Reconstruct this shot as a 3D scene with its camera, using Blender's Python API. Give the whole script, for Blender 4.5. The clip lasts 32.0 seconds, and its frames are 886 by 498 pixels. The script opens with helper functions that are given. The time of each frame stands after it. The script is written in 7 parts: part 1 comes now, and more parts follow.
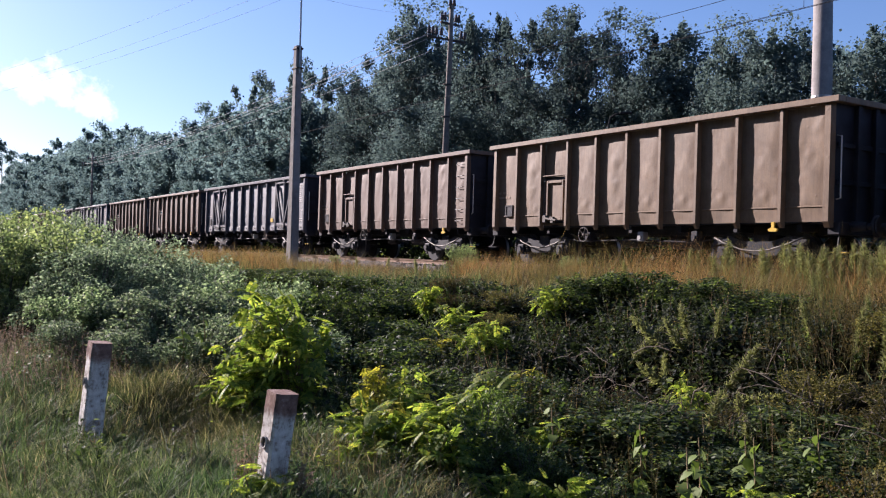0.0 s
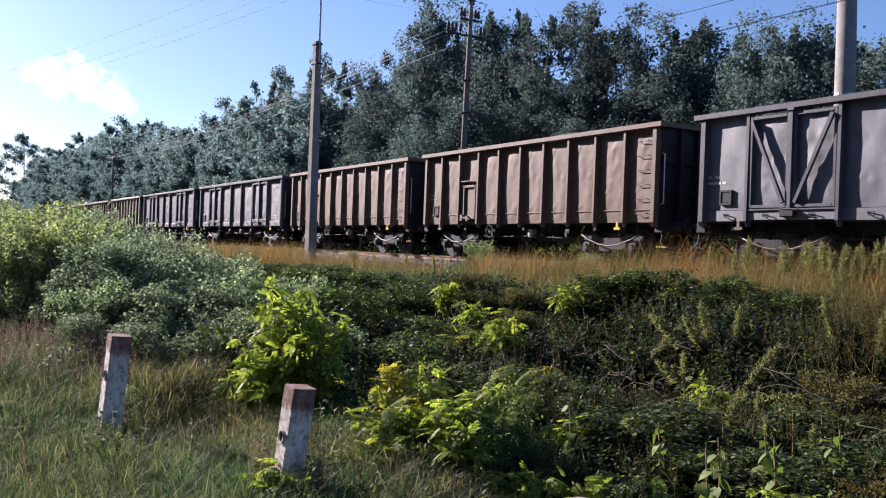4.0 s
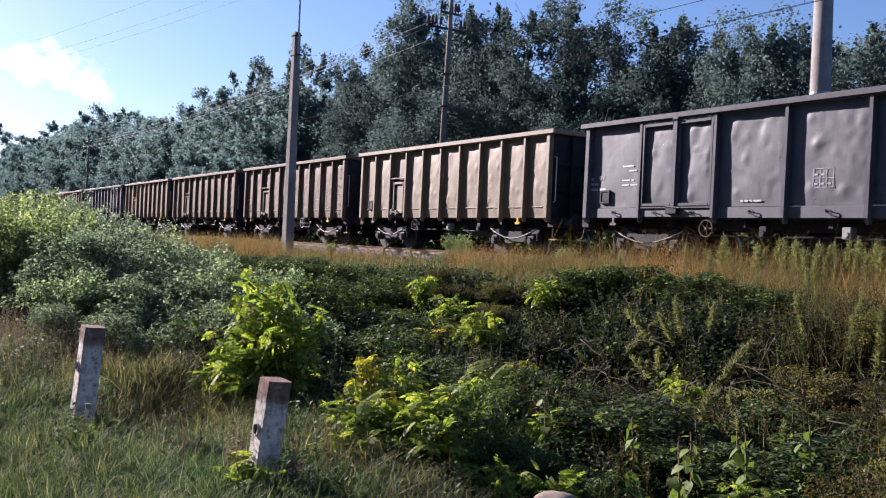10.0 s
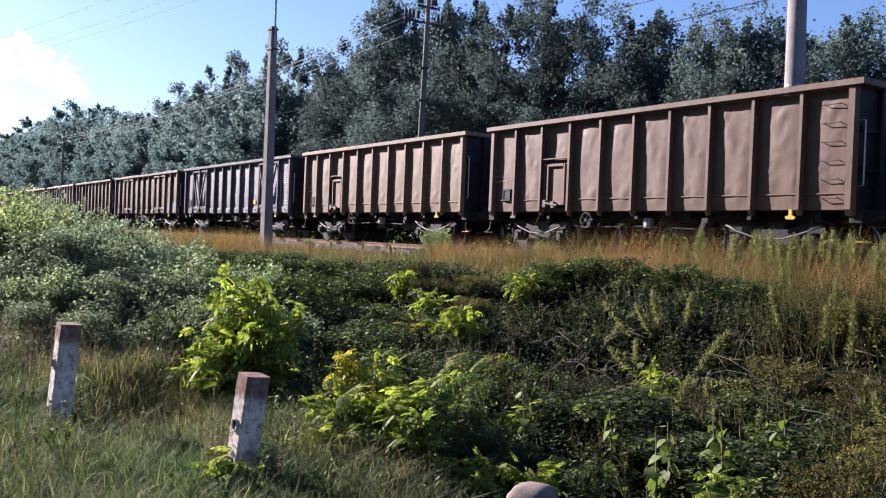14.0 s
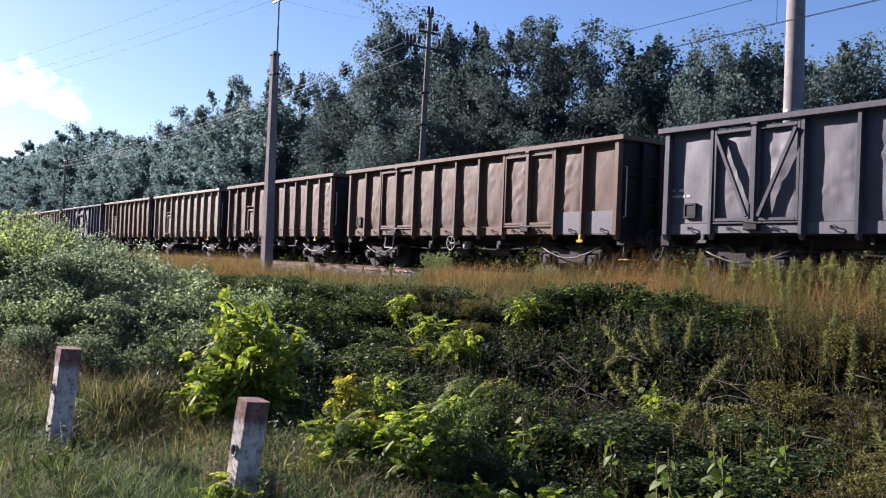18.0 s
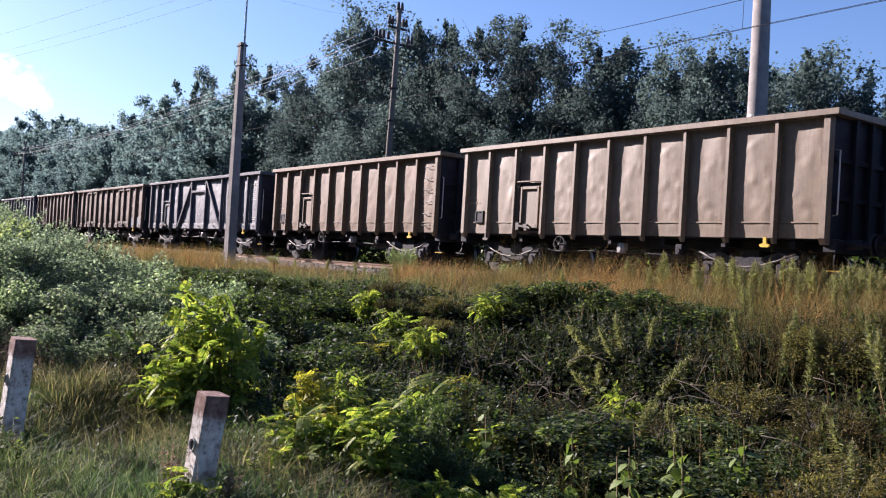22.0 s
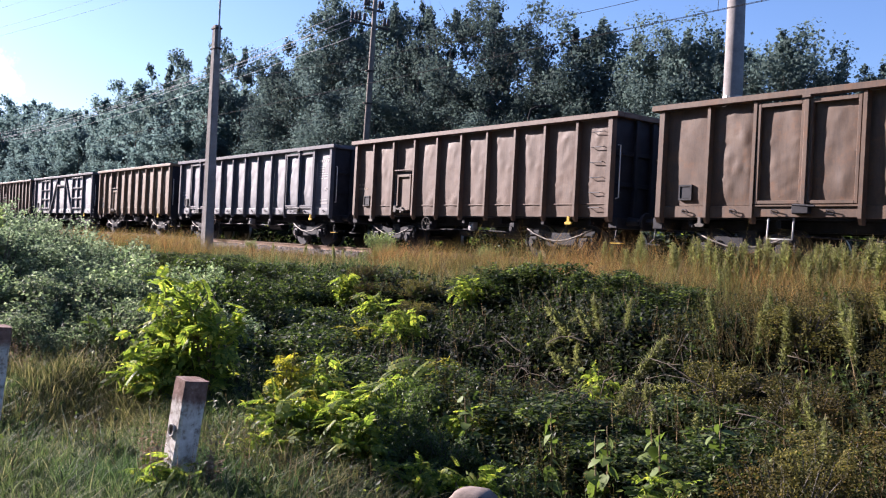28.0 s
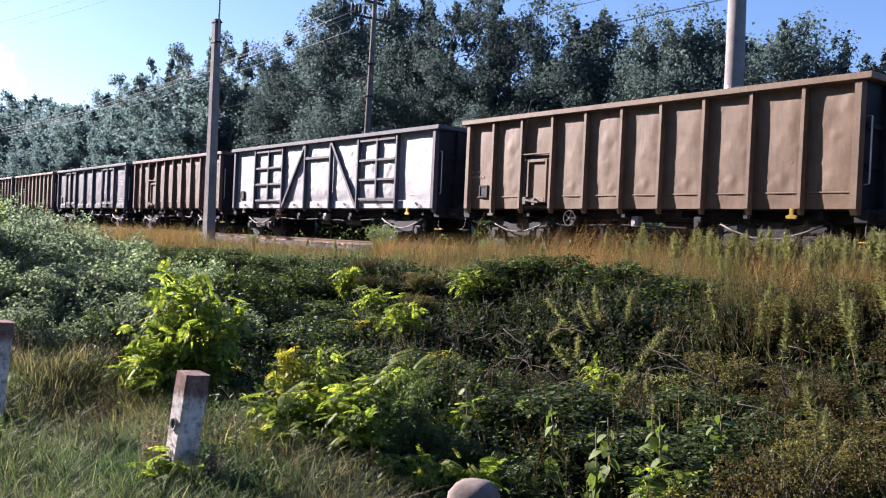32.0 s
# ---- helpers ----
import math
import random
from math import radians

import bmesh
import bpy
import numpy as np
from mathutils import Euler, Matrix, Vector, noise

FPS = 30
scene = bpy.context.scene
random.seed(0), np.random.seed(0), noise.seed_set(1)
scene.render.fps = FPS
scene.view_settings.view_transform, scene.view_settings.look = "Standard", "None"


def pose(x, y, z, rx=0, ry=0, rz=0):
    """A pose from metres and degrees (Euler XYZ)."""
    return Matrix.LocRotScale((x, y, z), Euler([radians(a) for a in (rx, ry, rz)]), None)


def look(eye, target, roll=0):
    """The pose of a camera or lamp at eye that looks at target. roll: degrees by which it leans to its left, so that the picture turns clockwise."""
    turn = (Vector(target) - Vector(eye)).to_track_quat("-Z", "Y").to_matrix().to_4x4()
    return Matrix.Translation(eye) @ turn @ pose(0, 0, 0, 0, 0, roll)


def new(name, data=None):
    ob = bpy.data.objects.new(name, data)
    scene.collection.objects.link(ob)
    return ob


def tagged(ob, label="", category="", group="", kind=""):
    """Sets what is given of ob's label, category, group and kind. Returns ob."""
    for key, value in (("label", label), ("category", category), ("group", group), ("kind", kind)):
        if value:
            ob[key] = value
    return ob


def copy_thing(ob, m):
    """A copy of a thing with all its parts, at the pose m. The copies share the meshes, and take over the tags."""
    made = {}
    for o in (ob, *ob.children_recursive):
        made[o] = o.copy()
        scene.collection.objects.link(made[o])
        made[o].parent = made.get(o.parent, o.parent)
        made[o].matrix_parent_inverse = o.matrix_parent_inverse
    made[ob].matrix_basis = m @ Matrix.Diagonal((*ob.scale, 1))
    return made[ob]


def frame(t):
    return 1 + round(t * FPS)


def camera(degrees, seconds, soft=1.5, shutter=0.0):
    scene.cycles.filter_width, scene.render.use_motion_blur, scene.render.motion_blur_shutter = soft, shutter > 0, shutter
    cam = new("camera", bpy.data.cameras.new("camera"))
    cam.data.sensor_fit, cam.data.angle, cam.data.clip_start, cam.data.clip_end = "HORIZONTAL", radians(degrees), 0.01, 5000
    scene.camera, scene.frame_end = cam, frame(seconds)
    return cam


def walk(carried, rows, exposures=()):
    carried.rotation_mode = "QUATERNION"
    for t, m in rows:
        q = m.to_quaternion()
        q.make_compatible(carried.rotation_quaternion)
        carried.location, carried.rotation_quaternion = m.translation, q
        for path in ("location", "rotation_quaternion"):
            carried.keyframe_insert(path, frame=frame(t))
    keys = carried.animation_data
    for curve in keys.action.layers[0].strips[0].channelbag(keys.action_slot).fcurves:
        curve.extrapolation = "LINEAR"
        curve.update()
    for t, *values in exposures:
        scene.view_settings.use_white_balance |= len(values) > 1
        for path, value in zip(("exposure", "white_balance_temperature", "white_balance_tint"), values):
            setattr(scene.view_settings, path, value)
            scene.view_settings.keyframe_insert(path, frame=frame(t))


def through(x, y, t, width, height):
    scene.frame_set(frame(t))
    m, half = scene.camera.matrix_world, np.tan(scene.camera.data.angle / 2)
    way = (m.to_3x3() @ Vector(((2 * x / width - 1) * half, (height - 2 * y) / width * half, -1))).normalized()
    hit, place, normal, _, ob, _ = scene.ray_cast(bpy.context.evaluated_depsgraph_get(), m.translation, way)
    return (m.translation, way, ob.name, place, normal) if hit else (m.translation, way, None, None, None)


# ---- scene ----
# ---- camera: a hand-held phone, standing on the verge beside the line ----
EYE = (0.0, 0.0, 0.30)
cam = camera(53.9, 32.0, soft=1.15)
# seconds, yaw, pitch, roll, and the sway of the phone in metres
PATH = [
    (0, 57.31, 0.21, -1.57, 0.013, 0.002, -0.008), (0.5, 57.41, 0.25, -1.55, 0.009, 0.008, -0.009), (1, 57.28, 0.26, -1.68, 0.012, 0.003, -0.009),
    (1.5, 57.60, 0.23, -1.75, 0.009, 0.006, -0.010), (2, 57.48, 0.23, -1.89, 0.006, 0.005, -0.008), (2.5, 57.81, 0.15, -2.04, 0.002, 0.004, -0.009),
    (3, 58.03, 0.10, -2.03, -0.006, 0.005, -0.010), (3.5, 58.41, -0.02, -1.93, -0.011, 0.010, -0.010), (5.5, 58.18, -0.36, -2.27, 0.014, -0.010, -0.014),
    (6, 58.02, -0.58, -2.40, -0.003, 0.002, -0.011), (6.5, 58.12, -0.91, -2.36, -0.017, 0.005, -0.014), (7, 57.70, -0.84, -2.36, -0.018, 0.009, -0.017),
    (7.5, 57.65, -0.64, -2.35, -0.017, 0.007, -0.007), (8, 57.59, -0.54, -2.42, -0.007, -0.002, -0.002), (8.5, 57.63, -0.51, -2.29, -0.005, 0.002, -0.002),
    (9, 57.42, -0.47, -2.36, -0.000, 0.000, -0.000), (9.5, 57.20, -0.43, -2.40, -0.000, 0.008, -0.003), (10, 57.02, -0.45, -2.58, 0.001, 0.009, -0.006),
    (10.5, 56.99, -0.45, -2.71, 0.006, 0.003, -0.010), (11, 57.37, -0.59, -2.84, -0.004, 0.002, -0.009), (11.5, 56.11, -0.63, -2.83, -0.007, 0.005, -0.012),
    (12, 55.91, -0.62, -2.93, -0.008, 0.007, -0.014), (12.5, 55.51, -0.64, -2.97, -0.001, 0.012, -0.010), (13, 56.29, -0.71, -2.78, 0.006, 0.007, -0.011),
    (13.5, 55.92, -0.77, -2.47, 0.016, 0.008, -0.011), (15.5, 55.70, -0.74, -1.68, 0.013, 0.024, -0.002), (16, 55.94, -0.37, -1.83, 0.013, 0.016, -0.003),
    (16.5, 56.26, 0.04, -1.94, 0.016, 0.011, -0.004), (17, 55.94, 0.30, -2.03, 0.017, 0.010, -0.004), (17.5, 55.54, 0.49, -2.10, 0.020, 0.011, -0.004),
    (18, 55.70, 0.77, -2.21, 0.031, 0.005, -0.000), (18.5, 55.43, 0.89, -2.18, 0.034, 0.005, 0.000), (19, 55.49, 0.96, -2.28, 0.038, -0.001, 0.001),
    (19.5, 55.40, 1.00, -2.39, 0.036, 0.002, 0.002), (20, 54.91, 0.99, -2.44, 0.035, 0.003, -0.000), (20.5, 54.85, 0.92, -2.77, 0.031, 0.003, -0.003),
    (21, 53.84, 0.83, -2.94, 0.019, 0.016, -0.005), (21.5, 53.64, 0.76, -3.19, 0.011, 0.018, -0.005), (22, 53.39, 0.69, -3.31, 0.001, 0.022, -0.007),
    (22.5, 53.36, 0.60, -3.22, 0.003, 0.025, -0.006), (23, 53.34, 0.38, -2.89, 0.006, 0.027, -0.004), (23.5, 53.21, 0.33, -2.57, 0.009, 0.027, -0.004),
    (24, 53.56, 0.19, -2.24, 0.008, 0.029, -0.003), (24.5, 53.52, 0.03, -2.18, 0.005, 0.030, -0.004), (25, 53.23, -0.13, -2.15, 0.004, 0.033, -0.006),
    (25.5, 53.06, -0.38, -2.41, 0.016, 0.027, -0.012), (26, 52.38, -0.46, -2.74, -0.002, 0.031, -0.008), (26.5, 51.86, -0.39, -2.81, 0.003, 0.030, -0.005),
    (28.5, 52.17, -0.36, -2.70, 0.023, 0.017, -0.008), (29, 52.39, -0.40, -2.56, 0.035, 0.015, -0.007), (29.5, 52.15, -0.38, -2.57, 0.030, 0.019, -0.008),
    (30, 52.15, -0.38, -2.50, 0.031, 0.020, -0.009), (30.5, 51.98, -0.43, -2.37, 0.033, 0.021, -0.010), (31, 51.85, -0.49, -2.53, 0.032, 0.036, -0.009),
    (31.5, 52.01, -0.64, -2.55, 0.025, 0.033, -0.010), (32, 52.14, -0.85, -2.42, 0.025, 0.028, -0.006),
]
# the phone's exposure drifts up a little as it turns away from the bright sky
TINT = (5760, 26)
walk(cam, [(t, pose(EYE[0] + a, EYE[1] + b, EYE[2] + c, 90 + p, r, y)) for t, y, p, r, a, b, c in PATH],
     [(t, e + 0.50, *TINT) for t, e in ((0, 0.98), (6, 1.04), (9, 0.98), (12, 1.18), (13.5, 1.22), (16, 1.06), (19, 1.02), (23, 1.25), (26, 1.36), (30, 1.33), (32, 1.37))])

# ---- sky and sun ----
SUN_AZ, SUN_EL = 109.0, 24.0      # degrees to the left of +Y, and up
SUN_DIR = Vector((-math.sin(radians(SUN_AZ)) * math.cos(radians(SUN_EL)), math.cos(radians(SUN_AZ)) * math.cos(radians(SUN_EL)), math.sin(radians(SUN_EL))))


def sky_world():
    w = bpy.data.worlds.new("sky")
    w.use_nodes = True
    scene.world = w
    n, l = w.node_tree.nodes, w.node_tree.links
    n.clear()
    out, bg = n.new("ShaderNodeOutputWorld"), n.new("ShaderNodeBackground")
    sky = n.new("ShaderNodeTexSky")
    sky.sky_type = "NISHITA"
    sky.sun_disc = False
    sky.sun_elevation, sky.sun_rotation = radians(SUN_EL), radians(-SUN_AZ)
    sky.air_density, sky.dust_density, sky.ozone_density = 1.0, 0.55, 4.0
    bg.inputs["Strength"].default_value = 0.051
    # a soft bank of cumulus low on the left
    tc = n.new("ShaderNodeTexCoord")
    az, el = radians(82.5), radians(9.2)
    c = (-math.sin(az) * math.cos(el), math.cos(az) * math.cos(el), math.sin(el))
    sub = n.new("ShaderNodeVectorMath")
    sub.operation = "SUBTRACT"
    sub.inputs[1].default_value = c
    rot = n.new("ShaderNodeMapping")
    rot.vector_type = "POINT"
    rot.inputs["Rotation"].default_value = (0, 0, -az)
    sc = n.new("ShaderNodeVectorMath")
    sc.operation = "MULTIPLY"
    sc.inputs[1].default_value = (4.8, 0.0, 20.0)
    tilt = n.new("ShaderNodeMapping")
    tilt.inputs["Rotation"].default_value = (0, radians(-20), 0)
    ln = n.new("ShaderNodeVectorMath")
    ln.operation = "LENGTH"
    no = n.new("ShaderNodeTexNoise")
    no.inputs["Scale"].default_value = 19
    no.inputs["Detail"].default_value = 9
    no.inputs["Roughness"].default_value = 0.64
    mad = n.new("ShaderNodeMath")
    mad.operation = "MULTIPLY_ADD"
    mad.inputs[1].default_value = 2.3
    add = n.new("ShaderNodeMath")
    add.operation = "SUBTRACT"
    ramp = n.new("ShaderNodeMapRange")
    ramp.inputs["From Min"].default_value, ramp.inputs["From Max"].default_value = 0.16, 0.62
    mix = n.new("ShaderNodeMix")
    mix.data_type = "RGBA"
    mix.inputs["B"].default_value = (13.5, 12.8, 12.7, 1)
    fac = n.new("ShaderNodeMath")
    fac.operation = "MULTIPLY"
    fac.inputs[1].default_value = 0.60
    l.new(tc.outputs["Generated"], sub.inputs[0])
    l.new(sub.outputs[0], rot.inputs["Vector"])
    l.new(rot.outputs[0], tilt.inputs["Vector"])
    l.new(tilt.outputs[0], sc.inputs[0])
    l.new(sc.outputs[0], ln.inputs[0])
    l.new(tc.outputs["Generated"], no.inputs["Vector"])
    l.new(no.outputs["Fac"], mad.inputs[0])
    mad.inputs[2].default_value = -0.60
    l.new(mad.outputs[0], add.inputs[0])
    l.new(ln.outputs["Value"], add.inputs[1])
    l.new(add.outputs[0], ramp.inputs["Value"])
    l.new(ramp.outputs[0], fac.inputs[0])
    l.new(fac.outputs[0], mix.inputs["Factor"])
    l.new(sky.outputs[0], mix.inputs["A"])
    l.new(mix.outputs["Result"], bg.inputs["Color"])
    l.new(bg.outputs[0], out.inputs[0])


sky_world()
sun = new("sun", bpy.data.lights.new("sun", "SUN"))
sun.data.energy, sun.data.angle, sun.data.color = 5.0, radians(0.6), (1.0, 0.87, 0.70)
sun.matrix_world = look(SUN_DIR * 60, (0, 0, 0))


# ---- materials ----
def material(name, rough=0.8, metal=0.0, spec=0.4):
    m = bpy.data.materials.new(name)
    m.use_nodes = True
    n = m.node_tree.nodes
    b = n["Principled BSDF"]
    b.inputs["Roughness"].default_value, b.inputs["Metallic"].default_value = rough, metal
    b.inputs["Specular IOR Level"].default_value = spec
    return m, n, m.node_tree.links, b


def noise_node(n, l, vec, scale, detail=5, rough=0.6, stretch=None):
    if stretch:
        mp = n.new("ShaderNodeMapping")
        mp.inputs["Scale"].default_value = stretch
        l.new(vec, mp.inputs["Vector"])
        vec = mp.outputs[0]
    t = n.new("ShaderNodeTexNoise")
    t.inputs["Scale"].default_value, t.inputs["Detail"].default_value, t.inputs["Roughness"].default_value = scale, detail, rough
    l.new(vec, t.inputs["Vector"])
    return t


def ramp_node(n, l, fac, stops):
    r = n.new("ShaderNodeValToRGB")
    e = r.color_ramp.elements
    e[0].position, e[0].color = stops[0][0], (*stops[0][1], 1)
    e[1].position, e[1].color = stops[-1][0], (*stops[-1][1], 1)
    for p, c in stops[1:-1]:
        e.new(p).color = (*c, 1)
    l.new(fac, r.inputs[0])
    return r


def mix_node(n, l, fac, a, b, kind="MIX"):
    x = n.new("ShaderNodeMix")
    x.data_type, x.blend_type = "RGBA", kind
    for s, v in (("Factor", fac), ("A", a), ("B", b)):
        if isinstance(v, (int, float)):
            x.inputs[s].default_value = v
        elif isinstance(v, tuple):
            x.inputs[s].default_value = (*v, 1)
        else:
            l.new(v, x.inputs[s])
    return x.outputs["Result"]


def bump_node(n, l, b, height, strength, dist):
    u = n.new("ShaderNodeBump")
    u.inputs["Strength"].default_value, u.inputs["Distance"].default_value = strength, dist
    l.new(height, u.inputs["Height"])
    l.new(u.outputs[0], b.inputs["Normal"])


def paint(name, base, dust, rust, rust_amount=0.45, rough=0.55, spec=0.4, streak=(1.0, 1.0, 0.25), metal=0.0, coat=0.0):
    """Old wagon paint: faded colour, dust, vertical streaks and patches of rust."""
    m, n, l, b = material(name, rough, metal, spec)
    tc = n.new("ShaderNodeTexCoord")
    info = n.new("ShaderNodeObjectInfo")
    off = n.new("ShaderNodeVectorMath")
    off.operation = "ADD"
    comb = n.new("ShaderNodeCombineXYZ")
    mul = n.new("ShaderNodeMath")
    mul.operation = "MULTIPLY"
    mul.inputs[1].default_value = 40.0
    l.new(info.outputs["Random"], mul.inputs[0])
    l.new(mul.outputs[0], comb.inputs[0])
    l.new(mul.outputs[0], comb.inputs[2])
    l.new(tc.outputs["Object"], off.inputs[0])
    l.new(comb.outputs[0], off.inputs[1])
    v = off.outputs[0]
    big = noise_node(n, l, v, 0.9, 4, 0.6)
    str_ = noise_node(n, l, v, 5.0, 5, 0.65, streak)
    fine = noise_node(n, l, v, 38.0, 4, 0.7)
    c = ramp_node(n, l, big.outputs["Fac"], [(0.3, tuple(0.82 * k for k in base)), (0.55, base), (0.75, dust)]).outputs[0]
    c = mix_node(n, l, ramp_node(n, l, str_.outputs["Fac"], [(0.45, (0, 0, 0)), (0.75, (0.55, 0.55, 0.55))]).outputs[0], c, dust)
    scr = noise_node(n, l, v, 16.0, 3, 0.7, (1.0, 1.0, 0.12))
    c = mix_node(n, l, 0.45, c, ramp_node(n, l, scr.outputs["Fac"], [(0.36, (0.60, 0.58, 0.57)), (0.50, (1, 1, 1)), (0.72, (1.28, 1.26, 1.24))]).outputs[0], "MULTIPLY")
    mot = noise_node(n, l, v, 3.2, 8, 0.72)
    c = mix_node(n, l, 0.6, c, ramp_node(n, l, mot.outputs["Fac"], [(0.34, (0.66, 0.62, 0.60)), (0.52, (1, 1, 1)), (0.70, (1.18, 1.17, 1.15))]).outputs[0], "MULTIPLY")
    rmask = n.new("ShaderNodeMath")
    rmask.operation = "MULTIPLY"
    r1 = noise_node(n, l, v, 2.4, 7, 0.75)
    l.new(ramp_node(n, l, r1.outputs["Fac"], [(0.52, (0, 0, 0)), (0.66, (1, 1, 1))]).outputs[0], rmask.inputs[0])
    rmask.inputs[1].default_value = rust_amount
    c = mix_node(n, l, rmask.outputs[0], c, rust)
    c = mix_node(n, l, 0.35, c, ramp_node(n, l, fine.outputs["Fac"], [(0.3, (0.55, 0.55, 0.55)), (0.7, (1.25, 1.25, 1.25))]).outputs[0], "MULTIPLY")
    l.new(c, b.inputs["Base Color"])
    rr = n.new("ShaderNodeMapRange")
    rr.inputs["To Min"].default_value, rr.inputs["To Max"].default_value = rough - 0.1, rough + 0.2
    l.new(r1.outputs["Fac"], rr.inputs["Value"])
    l.new(rr.outputs[0], b.inputs["Roughness"])
    vo = n.new("ShaderNodeTexVoronoi")
    vo.inputs["Scale"].default_value = 5.5
    l.new(v, vo.inputs["Vector"])
    dent = ramp_node(n, l, vo.outputs["Distance"], [(0.0, (0.6, 0.6, 0.6)), (0.20, (0, 0, 0))]).outputs[0]
    where = noise_node(n, l, v, 1.7, 2, 0.5)
    dent = mix_node(n, l, ramp_node(n, l, where.outputs["Fac"], [(0.52, (0, 0, 0)), (0.66, (1, 1, 1))]).outputs[0], (0.0, 0.0, 0.0), dent)
    dent = mix_node(n, l, 0.10, dent, fine.outputs["Fac"])
    dent = mix_node(n, l, 0.22, dent, noise_node(n, l, v, 7.0, 3, 0.6).outputs["Fac"])
    bump_node(n, l, b, dent, 0.55, 0.016)
    b.inputs["Coat Weight"].default_value, b.inputs["Coat Roughness"].default_value = coat, 0.58
    return m


def plain(name, c1, c2, scale=6.0, rough=0.8, metal=0.0, bump=0.2, dist=0.01, spec=0.3):
    m, n, l, b = material(name, rough, metal, spec)
    tc = n.new("ShaderNodeTexCoord")
    a = noise_node(n, l, tc.outputs["Object"], scale, 6, 0.65)
    f = noise_node(n, l, tc.outputs["Object"], scale * 9, 4, 0.7)
    c = ramp_node(n, l, a.outputs["Fac"], [(0.3, c1), (0.7, c2)]).outputs[0]
    c = mix_node(n, l, 0.4, c, ramp_node(n, l, f.outputs["Fac"], [(0.25, (0.6, 0.6, 0.6)), (0.75, (1.2, 1.2, 1.2))]).outputs[0], "MULTIPLY")
    l.new(c, b.inputs["Base Color"])
    bump_node(n, l, b, f.outputs["Fac"], bump, dist)
    return m


def leaf(name, stops, rough=0.55, through=0.35, spec=0.25, glow=(1.2, 1.3, 0.6), patch=None, patch_size=0.9):
    """Thin leaves: each island takes its own tone, and some light passes through."""
    m, n, l, b = material(name, rough, 0.0, spec)
    g = n.new("ShaderNodeNewGeometry")
    info = n.new("ShaderNodeObjectInfo")
    c = ramp_node(n, l, g.outputs["Random Per Island"], stops).outputs[0]
    c = mix_node(n, l, 0.5, c, ramp_node(n, l, info.outputs["Random"], [(0.0, (0.8, 0.82, 0.8)), (1.0, (1.15, 1.12, 1.0))]).outputs[0], "MULTIPLY")
    if patch:                          # whole patches of a greener or drier growth
        tc = n.new("ShaderNodeTexCoord")
        pn = noise_node(n, l, tc.outputs["Object"], patch_size, 4, 0.6, (1, 1, 0.3))
        c = mix_node(n, l, 1.0, c, ramp_node(n, l, pn.outputs["Fac"], [(0.36, patch[0]), (0.62, patch[1])]).outputs[0], "MULTIPLY")
    l.new(c, b.inputs["Base Color"])
    tr = n.new("ShaderNodeBsdfTranslucent")
    tint = mix_node(n, l, 1.0, c, glow, "MULTIPLY")
    l.new(tint, tr.inputs["Color"])
    mx = n.new("ShaderNodeMixShader")
    mx.inputs[0].default_value = through
    l.new(b.outputs[0], mx.inputs[1])
    l.new(tr.outputs[0], mx.inputs[2])
    l.new(mx.outputs[0], n["Material Output"].inputs["Surface"])
    return m


TAN = paint("tan_wagon_paint", (0.156, 0.098, 0.050), (0.204, 0.137, 0.078), (0.098, 0.046, 0.020), 0.45, 0.60, 0.5, coat=0.20)
RED = paint("red_brown_wagon_paint", (0.106, 0.058, 0.032), (0.146, 0.090, 0.055), (0.070, 0.029, 0.014), 0.5, 0.60, 0.5, coat=0.20)
PALE = paint("faded_wagon_paint", (0.176, 0.126, 0.076), (0.226, 0.172, 0.112), (0.112, 0.058, 0.032), 0.4, 0.55, 0.6, coat=0.35)
DARK = paint("blue_grey_wagon_paint", (0.050, 0.058, 0.088), (0.078, 0.085, 0.116), (0.040, 0.032, 0.034), 0.3, 0.50, 0.6, coat=0.30)
SILVER = paint("worn_grey_wagon_paint", (0.074, 0.084, 0.114), (0.112, 0.120, 0.148), (0.060, 0.052, 0.054), 0.36, 0.50, 0.6, coat=0.50)
GREY = paint("dull_grey_wagon_paint", (0.056, 0.064, 0.094), (0.088, 0.094, 0.124), (0.046, 0.038, 0.040), 0.4, 0.50, 0.6, coat=0.42)
OCHRE = paint("ochre_wagon_paint", (0.156, 0.110, 0.056), (0.206, 0.153, 0.086), (0.100, 0.051, 0.023), 0.4, 0.55, 0.6, coat=0.35)
ALU = paint("bright_grey_wagon_paint", (0.086, 0.096, 0.124), (0.128, 0.135, 0.160), (0.066, 0.056, 0.056), 0.30, 0.48, 0.7, coat=0.62)
WHITE = paint("pale_grey_wagon_paint", (0.26, 0.27, 0.29), (0.33, 0.33, 0.34), (0.14, 0.11, 0.09), 0.25, 0.45, 0.8, coat=0.8)
RUSTY = paint("rusted_wagon_paint", (0.098, 0.058, 0.034), (0.146, 0.096, 0.058), (0.165, 0.076, 0.030), 0.8, 0.62, 0.45, coat=0.16)
FRAME_DARK = paint("dark_frame_paint", (0.062, 0.067, 0.092), (0.105, 0.108, 0.130), (0.065, 0.048, 0.042), 0.3, 0.55, 0.4)
TRUCK = plain("grimy_bogie_steel", (0.009, 0.010, 0.015), (0.034, 0.035, 0.042), 4.0, 0.6, 0.2)
STEEL = plain("bright_wheel_steel", (0.25, 0.23, 0.21), (0.42, 0.40, 0.38), 8.0, 0.35, 0.9)
